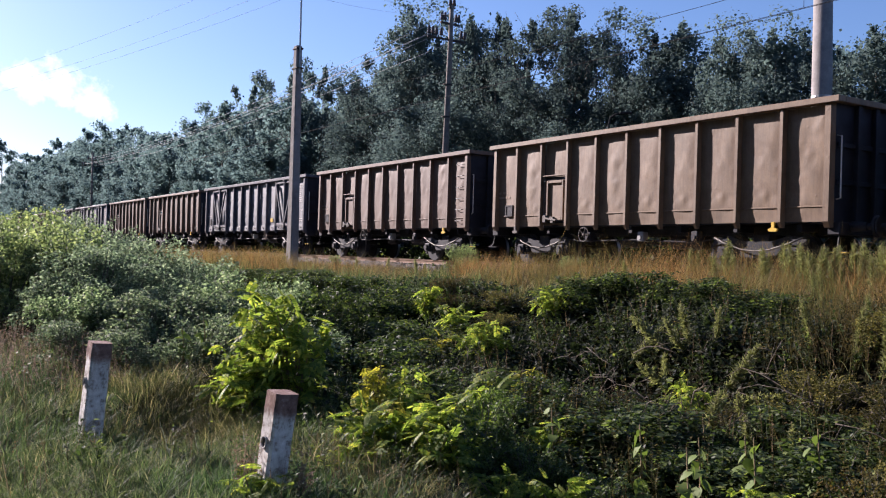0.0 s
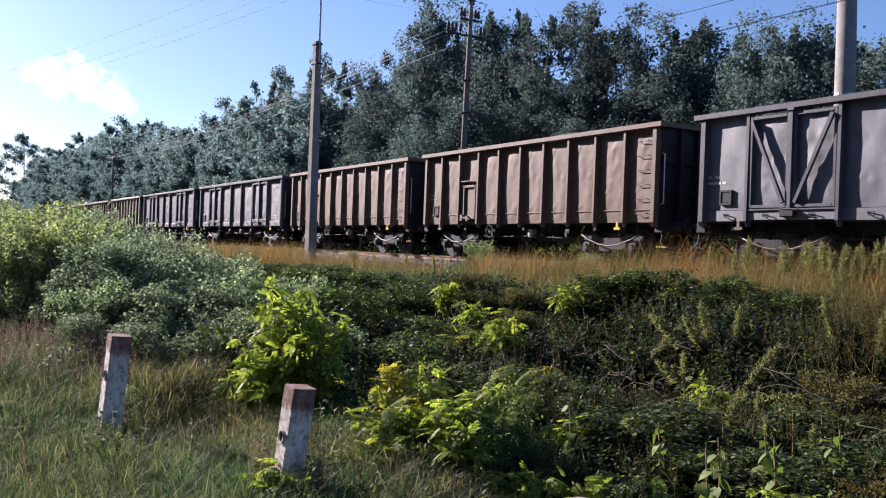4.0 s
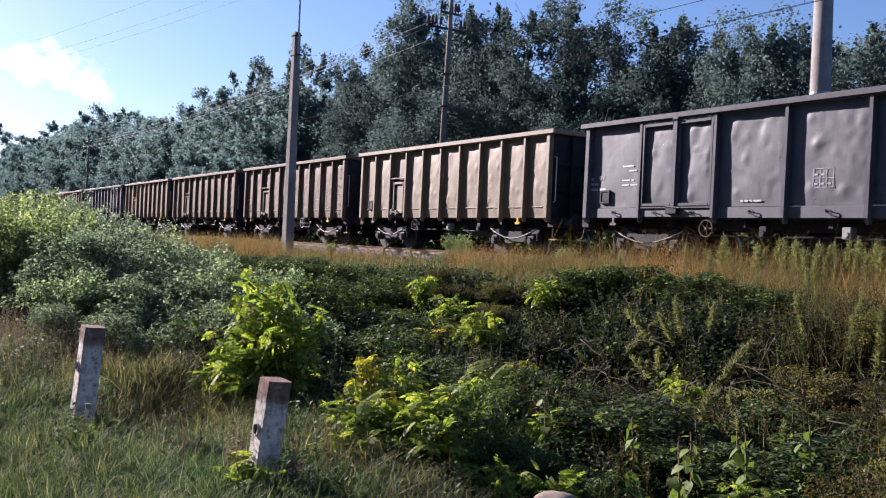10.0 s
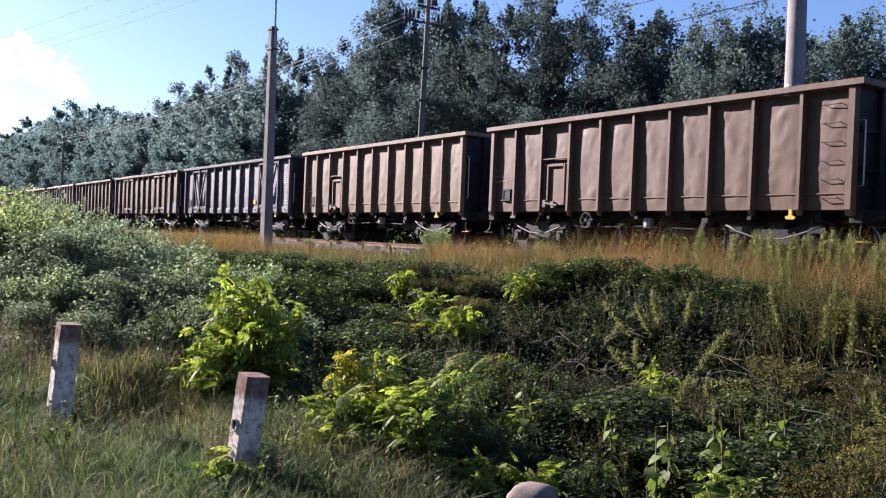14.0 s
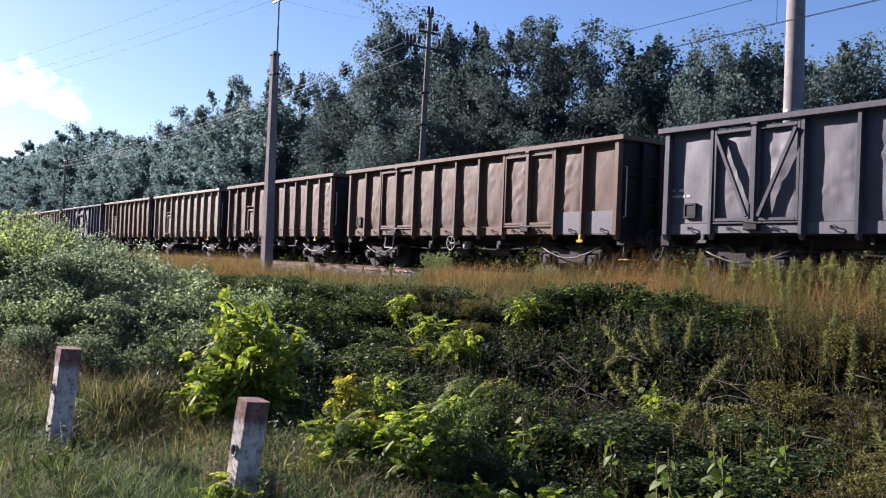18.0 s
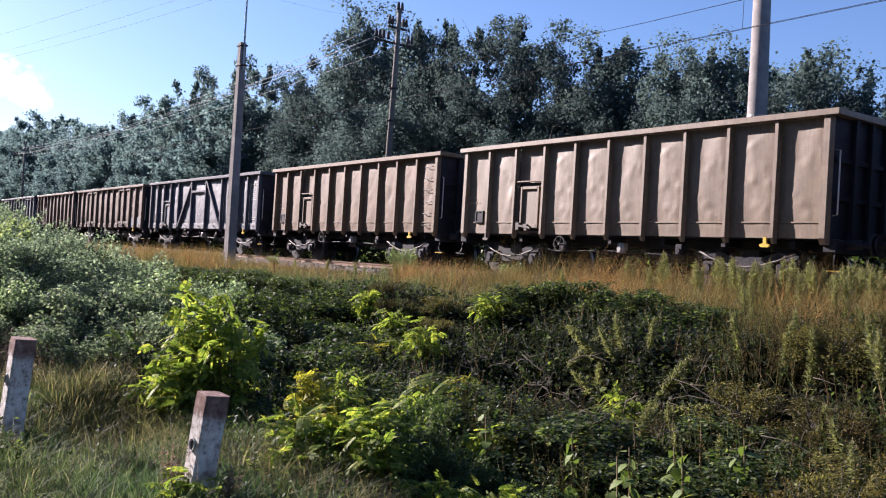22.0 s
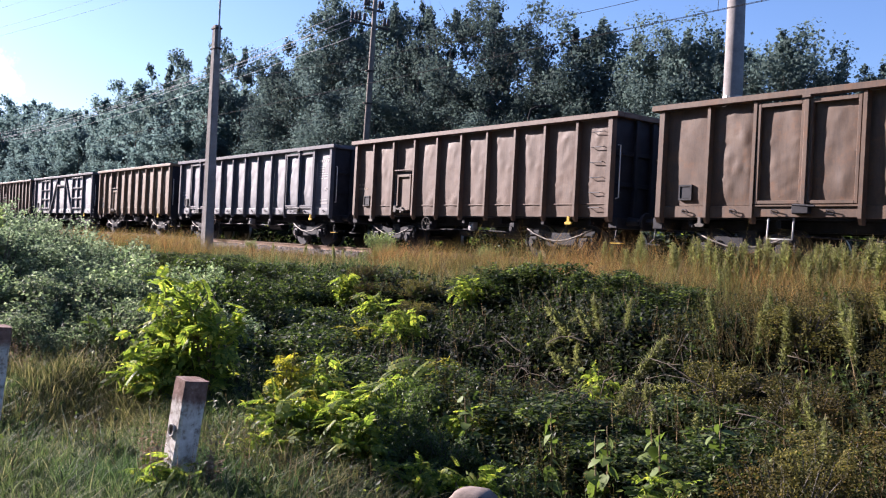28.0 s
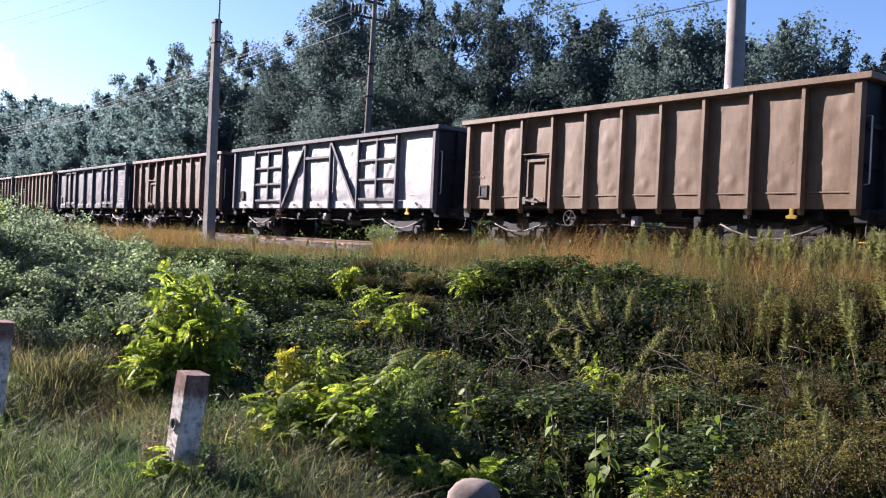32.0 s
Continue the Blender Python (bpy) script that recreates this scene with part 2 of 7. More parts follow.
PIPE = plain("pipe_steel", (0.08, 0.075, 0.07), (0.17, 0.155, 0.14), 6.0, 0.55, 0.3)
RAILSTEEL = plain("rail_steel", (0.16, 0.10, 0.07), (0.28, 0.20, 0.15), 3.0, 0.5, 0.6)
YELLOW = plain("yellow_paint", (0.62, 0.40, 0.04), (0.75, 0.52, 0.08), 8.0, 0.5)
CHALK = plain("white_marking_paint", (0.55, 0.53, 0.50), (0.75, 0.73, 0.70), 12.0, 0.7)
FADED = plain("faded_marking_paint", (0.24, 0.155, 0.095), (0.34, 0.24, 0.165), 12.0, 0.6, 0.0)
CHALKY = plain("dusty_chalk", (0.22, 0.17, 0.12), (0.46, 0.39, 0.31), 14.0, 0.6, 0.2)
MARK = plain("worn_marking_paint", (0.36, 0.355, 0.35), (0.60, 0.59, 0.58), 14.0, 0.55, 0.2)
for m_ in (FADED, CHALKY, MARK):        # paint and chalk take the sheen of the panel under them
    m_.node_tree.nodes["Principled BSDF"].inputs["Coat Weight"].default_value = 0.5
    m_.node_tree.nodes["Principled BSDF"].inputs["Coat Roughness"].default_value = 0.36
# near-black stands for the shade on end walls and in door recesses
SHADE_BLACK = plain("near_black_shade_paint", (0.010, 0.012, 0.019), (0.025, 0.028, 0.040), 3.0, 0.65)
CONCRETE = plain("weathered_concrete", (0.16, 0.150, 0.144), (0.285, 0.268, 0.257), 3.0, 0.9, 0.0, 0.4, 0.01)
TWIG = plain("grey_dead_twigs", (0.05, 0.042, 0.032), (0.15, 0.125, 0.098), 8.0, 0.9)
POSTWHITE = plain("flaking_whitewash", (0.24, 0.20, 0.175), (0.70, 0.675, 0.645), 14.0, 0.9, 0.0, 0.5, 0.01)
POSTSTONE = plain("worn_pink_grey_stone", (0.105, 0.082, 0.070), (0.27, 0.22, 0.19), 9.0, 0.9, 0.0, 0.5, 0.01)
POLE = plain("weathered_pole", (0.12, 0.10, 0.085), (0.24, 0.21, 0.18), 3.0, 0.85, 0.0, 0.4)
GALV = plain("grey_steel", (0.28, 0.28, 0.28), (0.42, 0.42, 0.42), 6.0, 0.45, 0.6)
PORCELAIN = plain("dark_insulator", (0.035, 0.03, 0.03), (0.07, 0.05, 0.045), 5.0, 0.25)
DARKIRON = plain("rusted_dark_iron", (0.035, 0.030, 0.028), (0.085, 0.070, 0.062), 7.0, 0.8, 0.2)
WIRE = plain("dark_wire", (0.02, 0.02, 0.022), (0.04, 0.04, 0.04), 2.0, 0.9, 0.0, 0.1, 0.001, 0.05)
WIRE_PALE = plain("pale_wire", (0.44, 0.46, 0.48), (0.58, 0.60, 0.62), 2.0, 0.8, 0.0)
BALLAST = plain("ballast_stone", (0.07, 0.06, 0.055), (0.20, 0.175, 0.16), 14.0, 0.95, 0.0, 0.8, 0.05)
BARK = plain("tree_bark", (0.07, 0.06, 0.05), (0.20, 0.18, 0.155), 5.0, 0.95, 0.0, 0.6, 0.03)
STEM = plain("dry_stem", (0.13, 0.095, 0.05), (0.26, 0.20, 0.11), 8.0, 0.9)
# soil colour is taken near-black for the shade in gaps of the growth
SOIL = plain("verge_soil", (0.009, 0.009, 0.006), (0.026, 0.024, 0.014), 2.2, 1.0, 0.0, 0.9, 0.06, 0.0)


def post_paint(H, worn=0.75):
    """Flaking whitewash that gives way, raggedly, to weathered red towards the top of a post H high."""
    m, n, l, b = material("marker_post_paint", 0.9, 0.0, 0.2)
    tc = n.new("ShaderNodeTexCoord")
    v = tc.outputs["Object"]
    flake = noise_node(n, l, v, 22.0, 6, 0.7)
    grime = noise_node(n, l, v, 7.0, 5, 0.7, (1, 1, 0.4))
    white = ramp_node(n, l, flake.outputs["Fac"], [(0.36, (0.24, 0.20, 0.175)), (0.48, (0.56, 0.54, 0.51)), (0.7, (0.74, 0.72, 0.70))]).outputs[0]
    white = mix_node(n, l, ramp_node(n, l, grime.outputs["Fac"], [(0.48 if worn < 0.8 else 0.2, (0, 0, 0)), (0.72 if worn < 0.8 else 0.5, (worn, worn, worn))]).outputs[0], white, (0.19, 0.145, 0.11))
    red = ramp_node(n, l, flake.outputs["Fac"], [(0.32, (0.10, 0.062, 0.052)), (0.52, (0.20, 0.125, 0.105)), (0.72, (0.34, 0.26, 0.23))]).outputs[0]
    sep = n.new("ShaderNodeSeparateXYZ")
    l.new(v, sep.inputs[0])
    mad = n.new("ShaderNodeMath")
    mad.operation = "MULTIPLY_ADD"
    mad.inputs[1].default_value = 0.16
    l.new(noise_node(n, l, v, 9.0, 5, 0.7, (1, 1, 0.35)).outputs["Fac"], mad.inputs[0])
    l.new(sep.outputs["Z"], mad.inputs[2])
    rng = n.new("ShaderNodeMapRange")
    rng.inputs["From Min"].default_value, rng.inputs["From Max"].default_value = H - 0.075, H - 0.02
    l.new(mad.outputs[0], rng.inputs["Value"])
    l.new(mix_node(n, l, rng.outputs[0], white, red), b.inputs["Base Color"])
    bump_node(n, l, b, flake.outputs["Fac"], 0.6, 0.008)
    return m


# ---- geometry helpers ----
def part(name, bm, mat, parent, label="", smooth=False, at=None):
    me = bpy.data.meshes.new(name)
    bm.to_mesh(me)
    bm.free()
    if smooth:
        me.polygons.foreach_set("use_smooth", [True] * len(me.polygons))
    me.materials.append(mat)
    return place(name, me, parent, label, at)


def place(name, me, parent, label="", at=None):
    ob = new(name, me)
    ob.parent = parent
    if at is not None:
        ob.matrix_basis = at
    if label:
        tagged(ob, label)
    return ob


def thing(name, label, category, at=None, group="", kind=""):
    ob = new(name)
    ob.empty_display_size = 0.2
    if at is not None:
        ob.matrix_basis = at
    return tagged(ob, label, category, group, kind)


def box(bm, x0, x1, y0, y1, z0, z1, bevel=0.0):
    r = bmesh.ops.create_cube(bm, size=1.0, matrix=Matrix.Translation(((x0 + x1) / 2, (y0 + y1) / 2, (z0 + z1) / 2)) @ Matrix.Diagonal((x1 - x0, y1 - y0, z1 - z0, 1)))
    if bevel:
        ed = list({e for v in r["verts"] for e in v.link_edges})
        bmesh.ops.bevel(bm, geom=ed, offset=bevel, segments=1, affect="EDGES", profile=0.5)
    return bm


def cyl(bm, p0, p1, r0, r1=None, seg=10, caps=True):
    p0, p1 = Vector(p0), Vector(p1)
    d = p1 - p0
    m = Matrix.Translation((p0 + p1) / 2) @ d.to_track_quat("Z", "Y").to_matrix().to_4x4()
    bmesh.ops.create_cone(bm, cap_ends=caps, segments=seg, radius1=r0, radius2=r0 if r1 is None else r1, depth=d.length, matrix=m)
    return bm


def beam(bm, p0, p1, w, h, up=(0, 0, 1)):
    """A square bar from p0 to p1."""
    p0, p1 = Vector(p0), Vector(p1)
    d = (p1 - p0).normalized()
    s = d.cross(Vector(up)).normalized() * w / 2
    u = s.cross(d).normalized() * h / 2
    vs = [bm.verts.new(p + a * s + b * u) for p in (p0, p1) for a, b in ((-1, -1), (1, -1), (1, 1), (-1, 1))]
    for q in ((0, 1, 2, 3), (7, 6, 5, 4), (0, 4, 5, 1), (1, 5, 6, 2), (2, 6, 7, 3), (3, 7, 4, 0)):
        bm.faces.new([vs[i] for i in q])
    return bm


def tube(bm, pts, r, seg=6):
    """A round rod along a bent line."""
    pts = [Vector(p) for p in pts]
    rings = []
    for i, p in enumerate(pts):
        d = (pts[min(i + 1, len(pts) - 1)] - pts[max(i - 1, 0)]).normalized()
        a = d.orthogonal().normalized() if not rings else (prev - d * prev.dot(d)).normalized()
        prev = a
        b = d.cross(a)
        k = r if not hasattr(r, "__len__") else r[i]
        rings.append([bm.verts.new(p + (a * math.cos(2 * math.pi * j / seg) + b * math.sin(2 * math.pi * j / seg)) * k) for j in range(seg)])
    for q, s in zip(rings, rings[1:]):
        for j in range(seg):
            bm.faces.new((q[j], q[(j + 1) % seg], s[(j + 1) % seg], s[j]))
    bm.faces.new(rings[0][::-1])
    bm.faces.new(rings[-1])
    return bm


def B():
    return bmesh.new()


def prism(bm, outline, y0, y1):
    """Extrudes an x-z outline from y0 to y1."""
    a = [bm.verts.new((x, y0, z)) for x, z in outline]
    c = [bm.verts.new((x, y1, z)) for x, z in outline]
    bm.faces.new(a)
    bm.faces.new(c[::-1])
    k = len(a)
    for i in range(k):
        bm.faces.new((a[i], c[i], c[(i + 1) % k], a[(i + 1) % k]))
    bmesh.ops.recalc_face_normals(bm, faces=bm.faces)
    return bm


def raw_mesh(name, verts, faces, mat, smooth=False):
    """A mesh from numpy arrays of vertices and of triangles or quads."""
    me = bpy.data.meshes.new(name)
    verts = np.asarray(verts, dtype=np.float32)
    faces = np.asarray(faces, dtype=np.int32)
    k = faces.shape[1]
    me.vertices.add(len(verts))
    me.vertices.foreach_set("co", verts.ravel())
    me.loops.add(faces.size)
    me.loops.foreach_set("vertex_index", faces.ravel())
    me.polygons.add(len(faces))
    me.polygons.foreach_set("loop_start", np.arange(0, faces.size, k, dtype=np.int32))
    me.polygons.foreach_set("loop_total", np.full(len(faces), k, dtype=np.int32))
    if smooth:
        me.polygons.foreach_set("use_smooth", np.ones(len(faces), dtype=bool))
    me.update(calc_edges=True)
    me.validate()
    me.materials.append(mat)
    return me


# ---- the lie of the land ----
TRACK_Y = 17.30                    # middle of the line; rail tops at z = 0


def smooth(a, b, x):
    t = np.clip((x - a) / (b - a), 0, 1)
    return t * t * (3 - 2 * t)


def land(x, y):
    """Height of the ground: verge, dip, bank, cess, ballast bed, and rising ground under the wood."""
    x, y = np.asarray(x, dtype=float), np.asarray(y, dtype=float)
    verge = -1.50 + 0.055 * np.clip(-x, 0, 12)
    dip = verge - 0.25 * smooth(2.6, 4.2, y + 0.33 * (x + 4.9) * (x > -9))
    bank = dip + (-1.12 - dip) * smooth(4.3, 6.6, y)
    top = bank + (-0.42 - bank) * smooth(6.3, 8.1, y)
    z = top + 0.10 * smooth(12.0, 14.0, y) * (1 - smooth(20.5, 22.0, y))
    wav = 0.06 * np.sin(x * 1.3 + y * 0.7) + 0.05 * np.sin(x * 0.57 - y * 1.9)
    z = z + wav * (1 - smooth(11.5, 13.0, y) * (1 - smooth(21.5, 23.0, y)))
    z = z - 0.58 * np.exp(-((x + 6.5) / 1.7) ** 2 - ((y - 6.75) / 0.6) ** 2)
    z = z - 0.34 * np.exp(-((x + 8.0) / 1.3) ** 2 - ((y - 7.65) / 0.5) ** 2)
    z = z + 0.13 * np.exp(-((x + 7.9 + 0.45 * (y - 2.2)) / 0.35) ** 2 - ((y - 2.2) / 0.9) ** 2) - 0.13 * np.exp(-((x + 6.75) / 0.55) ** 2 - ((y - 1.95) / 0.55) ** 2)
    hill = 13.0 * smooth(130, 330, -x) * smooth(24, 60, y)
    return z + hill


def build_ground():
    xs = np.concatenate([[-1500, -700, -450], np.arange(-340, -60, 8.0), np.arange(-60, -14, 1.2), np.arange(-14, 6, 0.22), np.arange(6, 30, 2.0), np.arange(30, 340, 20.0), [450, 700, 1500]])
    ys = np.concatenate([[-1500, -500, -150, -60, -30, -15, -8, -4], np.arange(-2.5, 9.5, 0.2), np.arange(9.5, 24, 0.5), np.arange(24, 70, 4.0), [80, 110, 160, 300, 700, 1500]])
    X, Y = np.meshgrid(xs, ys)
    Z = land(X, Y)
    v = np.stack([X.ravel(), Y.ravel(), Z.ravel()], 1)
    i = np.arange(len(ys) - 1)[:, None] * len(xs) + np.arange(len(xs) - 1)[None, :]
    f = np.stack([i, i + 1, i + 1 + len(xs), i + len(xs)], -1).reshape(-1, 4)
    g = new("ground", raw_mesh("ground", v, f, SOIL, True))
    tagged(g, "verge soil, coloured near-black for shade under the growth, and trampled dry grass on the railway bank", "ground", kind="structure")


build_ground()


# ---- the railway line ----
def build_track():
    bm = B()
    prof = [(-2.75, -0.42), (-1.75, -0.17), (1.75, -0.17), (2.75, -0.42)]
    xs = [-420, -200] + list(np.arange(-100, 30, 2.5)) + [60, 150, 420]
    rows = []
    for x in xs:
        rows.append([bm.verts.new((x, TRACK_Y + a + 0.08 * math.sin(x * 1.1 + a), z + (0.03 * math.sin(x * 2.3 + a * 3) if abs(a) < 2 else 0))) for a, z in prof])
    for p, q in zip(rows, rows[1:]):
        for k in range(3):
            bm.faces.new((p[k], q[k], q[k + 1], p[k + 1]))
    bmesh.ops.recalc_face_normals(bm, faces=bm.faces)
    bed = part("ballast_bed", bm, BALLAST, None)
    tagged(bed, "grey crushed-stone ballast bed under the railway line", "ballast", kind="structure")
    track = thing("railway_track", "single railway line of worn steel rails on concrete sleepers", "railway track", kind="structure")
    for s in (-0.7525, 0.7525):
        bm = B()
        y = TRACK_Y + s
        o = [(-0.07, -0.165), (0.07, -0.165), (0.07, -0.15), (0.012, -0.13), (0.012, -0.045), (0.036, -0.03), (0.036, 0.0), (-0.036, 0.0), (-0.036, -0.03), (-0.012, -0.045), (-0.012, -0.13), (-0.07, -0.15)]
        a = [bm.verts.new((-420, y + p, z)) for p, z in o]
        c = [bm.verts.new((420, y + p, z)) for p, z in o]
        for i in range(len(o)):
            j = (i + 1) % len(o)
            bm.faces.new((a[i], a[j], c[j], c[i]))
        bmesh.ops.recalc_face_normals(bm, faces=bm.faces)
        part("rail", bm, RAILSTEEL, track)
    bm = B()
    prism(bm, [(-0.14, -0.22), (-0.11, -0.14), (0.11, -0.14), (0.14, -0.22)], -1.3, 1.3)
    sl = part("sleeper", bm, CONCRETE, track, at=pose(-70, TRACK_Y, 0))
    for k in range(1, 150):
        place("sleeper", sl.data, track, at=pose(-70 + 0.6 * k, TRACK_Y, 0))
    # loose stones on the near shoulder
    rng = np.random.default_rng(5)
    n = 5200
    base = np.array([(1, 0, 0), (-1, 0, 0), (0, 1, 0), (0, -1, 0), (0, 0, 1), (0, 0, -1)], dtype=float)
    fc = np.array([(0, 2, 4), (2, 1, 4), (1, 3, 4), (3, 0, 4), (2, 0, 5), (1, 2, 5), (3, 1, 5), (0, 3, 5)])
    x = -75 + 80 * rng.random(n)
    y = TRACK_Y - 1.0 - 2.0 * rng.random(n)
    z = np.where(y > TRACK_Y - 1.75, -0.16, -0.16 - (TRACK_Y - 1.75 - y) * 0.25)
    vv = base[None] * (0.025 + 0.04 * rng.random((n, 6, 1)))
    ang = rng.random(n) * 6.3
    R2 = np.stack([np.stack([np.cos(ang), -np.sin(ang), 0 * ang], -1), np.stack([np.sin(ang), np.cos(ang), 0 * ang], -1), np.stack([0 * ang, 0 * ang, 1 + 0 * ang], -1)], 1)
    vv = np.einsum("nij,nkj->nki", R2, vv) + np.stack([x, y, z], -1)[:, None]
    ff = fc[None] + 6 * np.arange(n)[:, None, None]
    st = new("ballast_stones", raw_mesh("ballast_stones", vv.reshape(-1, 3), ff.reshape(-1, 3), BALLAST))
    tagged(st, "loose grey and pinkish ballast stones beside the rail", "ballast", kind="stuff")


build_track()

# ---- wagons ----
HW, FLOOR, TOP = 1.45, 1.12, 3.63      # half width over the stanchions, bottom and top of the body
WALL = 1.31                            # half width to the wall sheet
SHORT, LONG, GAP = 11.42, 14.25, 1.49
WHEEL_R = 0.46


def dented_mesh(name, w, h, amp, pillow, seed, mat):
    """A pressed wall sheet, hammered outward and dented by its loads; x across, z up, y out (towards -y)."""
    rng = np.random.default_rng(seed)
    nx, nz = max(10, int(w * 16)), 36
    u, v = np.meshgrid(np.linspace(0, 1, nx), np.linspace(0, 1, nz))
    d = pillow * (1 - (2 * u - 1) ** 4) * (1 - (2 * v - 1) ** 4)
    for _ in range(int(14 + 16 * w)):
        cu, cv, s = rng.random(), 0.10 + 0.85 * rng.random(), 0.022 + 0.045 * rng.random()
        r2 = ((u - cu) * w) ** 2 + ((v - cv) * h * (0.45 + 0.5 * rng.random())) ** 2
        d = d + amp * rng.uniform(-0.5, 0.8) * np.exp(-r2 / (2 * s * s))
    for _ in range(int(3 + 4 * w)):          # slanting creases
        cu, cv, a, ln = rng.random(), rng.uniform(0.15, 0.85), rng.uniform(0.4, 2.7), rng.uniform(0.08, 0.26)
        px, pz = (u - cu) * w, (v - cv) * h
        al, ac = px * math.cos(a) + pz * math.sin(a), -px * math.sin(a) + pz * math.cos(a)
        d = d + amp * 0.55 * rng.uniform(-1, 1) * np.exp(-(al / ln) ** 2 - (ac / 0.035) ** 2)
    d = d + 0.006 * np.sin(u * 9 + seed) * np.sin(v * 7 + seed * 2)
    edge = np.minimum(np.minimum(u, 1 - u) * 14, np.minimum(v, 1 - v) * 14).clip(0, 1)
    d = d * edge
    P = np.stack([(u - 0.5) * w, -d, v * h], -1).reshape(-1, 3)
    i = np.arange(nz - 1)[:, None] * nx + np.arange(nx - 1)[None, :]
    f = np.stack([i, i + 1, i + 1 + nx, i + nx], -1).reshape(-1, 4)
    k = len(P)
    rim = np.array([(-w / 2, 0.03, 0), (w / 2, 0.03, 0), (w / 2, 0.03, h), (-w / 2, 0.03, h)])
    P = np.concatenate([P, rim])
    f = np.concatenate([f, [[k + 3, k + 2, k + 1, k]]])
    return raw_mesh(name, P, f, mat, True)


def wheelset_mesh():
    bm = B()
    for y in (-0.75, 0.75):
        s = 1 if y > 0 else -1
        cyl(bm, (0, y - 0.065, 0), (0, y + 0.065, 0), WHEEL_R, seg=28)
        cyl(bm, (0, y - s * 0.065, 0), (0, y - s * 0.095, 0), WHEEL_R + 0.028, seg=28)
        cyl(bm, (0, y + s * 0.065, 0), (0, y + s * 0.09, 0), 0.17, 0.12, seg=14)
        for k in range(3):
            a = 2 * math.pi * k / 3
            box(bm, 0.24 * math.cos(a) - 0.03, 0.24 * math.cos(a) + 0.03, y + s * 0.066 - 0.004, y + s * 0.07, 0.24 * math.sin(a) - 0.03, 0.24 * math.sin(a) + 0.03)
    cyl(bm, (0, -0.95, 0), (0, 0.95, 0), 0.075, seg=12)
    me = bpy.data.meshes.new("wheelset")
    bm.to_mesh(me)
    bm.free()
    me.materials.append(TRUCK)
    me.materials.append(STEEL)
    for p in me.polygons:
        c = p.center
        if abs(math.hypot(c.x, c.z) - WHEEL_R) < 0.02 and abs(p.normal.y) < 0.5:
            p.material_index = 1
    return me


WHEELSET = wheelset_mesh()
WHEELS = []


def add_bogie(wagon, x):
    bm = B()
    box(bm, -0.22, 0.22, -0.95, 0.95, 0.62, 0.88, 0.02)
    for y in (-1.0, 1.0):
        prism(bm, [(-1.25, 0.56), (-1.02, 0.66), (-0.7, 0.62), (-0.42, 0.36), (0.42, 0.36), (0.7, 0.62), (1.02, 0.66), (1.25, 0.56), (1.2, 0.78), (0.75, 0.84), (0.35, 0.72), (-0.35, 0.72), (-0.75, 0.84), (-1.2, 0.78)], y - 0.05, y + 0.05)
    bogie = part("bogie", bm, TRUCK, wagon, "grimy cast-steel two-axle bogie", at=pose(x, 0, 0))
    for ax in (-0.9, 0.9):
        w = place("wheelset", WHEELSET, bogie, "dark wheelset with bright steel treads", at=pose(ax, 0, WHEEL_R))
        WHEELS.append(w)
        bm = B()
        box(bm, -0.15, 0.15, -1.14, -0.93, 0.30, 0.60, 0.03)
        cyl(bm, (0, -1.14, 0.45), (0, -1.20, 0.45), 0.10, 0.085, 14)
        part("axle_box", bm, TRUCK, bogie, at=pose(ax, 0, 0))
        for sx in (-0.27, 0.27):
            bm = B()
            for k in range(5):
                cyl(bm, (0, -1.03, 0.40 + 0.055 * k), (0, -1.03, 0.43 + 0.055 * k), 0.075, seg=10)
            part("coil_spring", bm, TRUCK, bogie, at=pose(ax + sx, 0, 0))
        bm = B()
        s = 1 if ax > 0 else -1
        prism(bm, [(ax + s * 0.50, 0.22), (ax + s * 0.57, 0.24), (ax + s * 0.60, 0.68), (ax + s * 0.53, 0.70)], -0.82, -0.69)
        part("brake_block", bm, TRUCK, bogie)
    bm = B()
    tube(bm, [(-1.15, -1.10, 0.80), (-0.8, -1.13, 0.66), (-0.35, -1.15, 0.53), (0, -1.15, 0.50), (0.35, -1.15, 0.53), (0.8, -1.13, 0.66), (1.15, -1.10, 0.80)], 0.022, 6)
    part("brake_pipe", bm, PIPE, bogie, "pale sagging brake pipe", True)


def stanchion_mesh(mat, w=0.075, low=None):
    bm = B()
    z0 = FLOOR - 0.12 if low is None else low
    o = [(-w * 0.75, 0.0), (-w * 0.5, WALL - HW), (w * 0.5, WALL - HW), (w * 0.75, 0.0)]
    lv = [(z0, 0.45), (z0 + 0.12, 1.0), (TOP - 0.14, 0.9)]
    rings = [[bm.verts.new((x, y * k, z)) for x, y in o] for z, k in lv]
    for p, q in zip(rings, rings[1:]):
        for j in range(4):
            bm.faces.new((p[j], p[(j + 1) % 4], q[(j + 1) % 4], q[j]))
    bm.faces.new(rings[0][::-1])
    bm.faces.new(rings[-1])
    bmesh.ops.recalc_face_normals(bm, faces=bm.faces)
    me = bpy.data.meshes.new("stanchion")
    bm.to_mesh(me)
    bm.free()
    me.materials.append(mat)
    return me


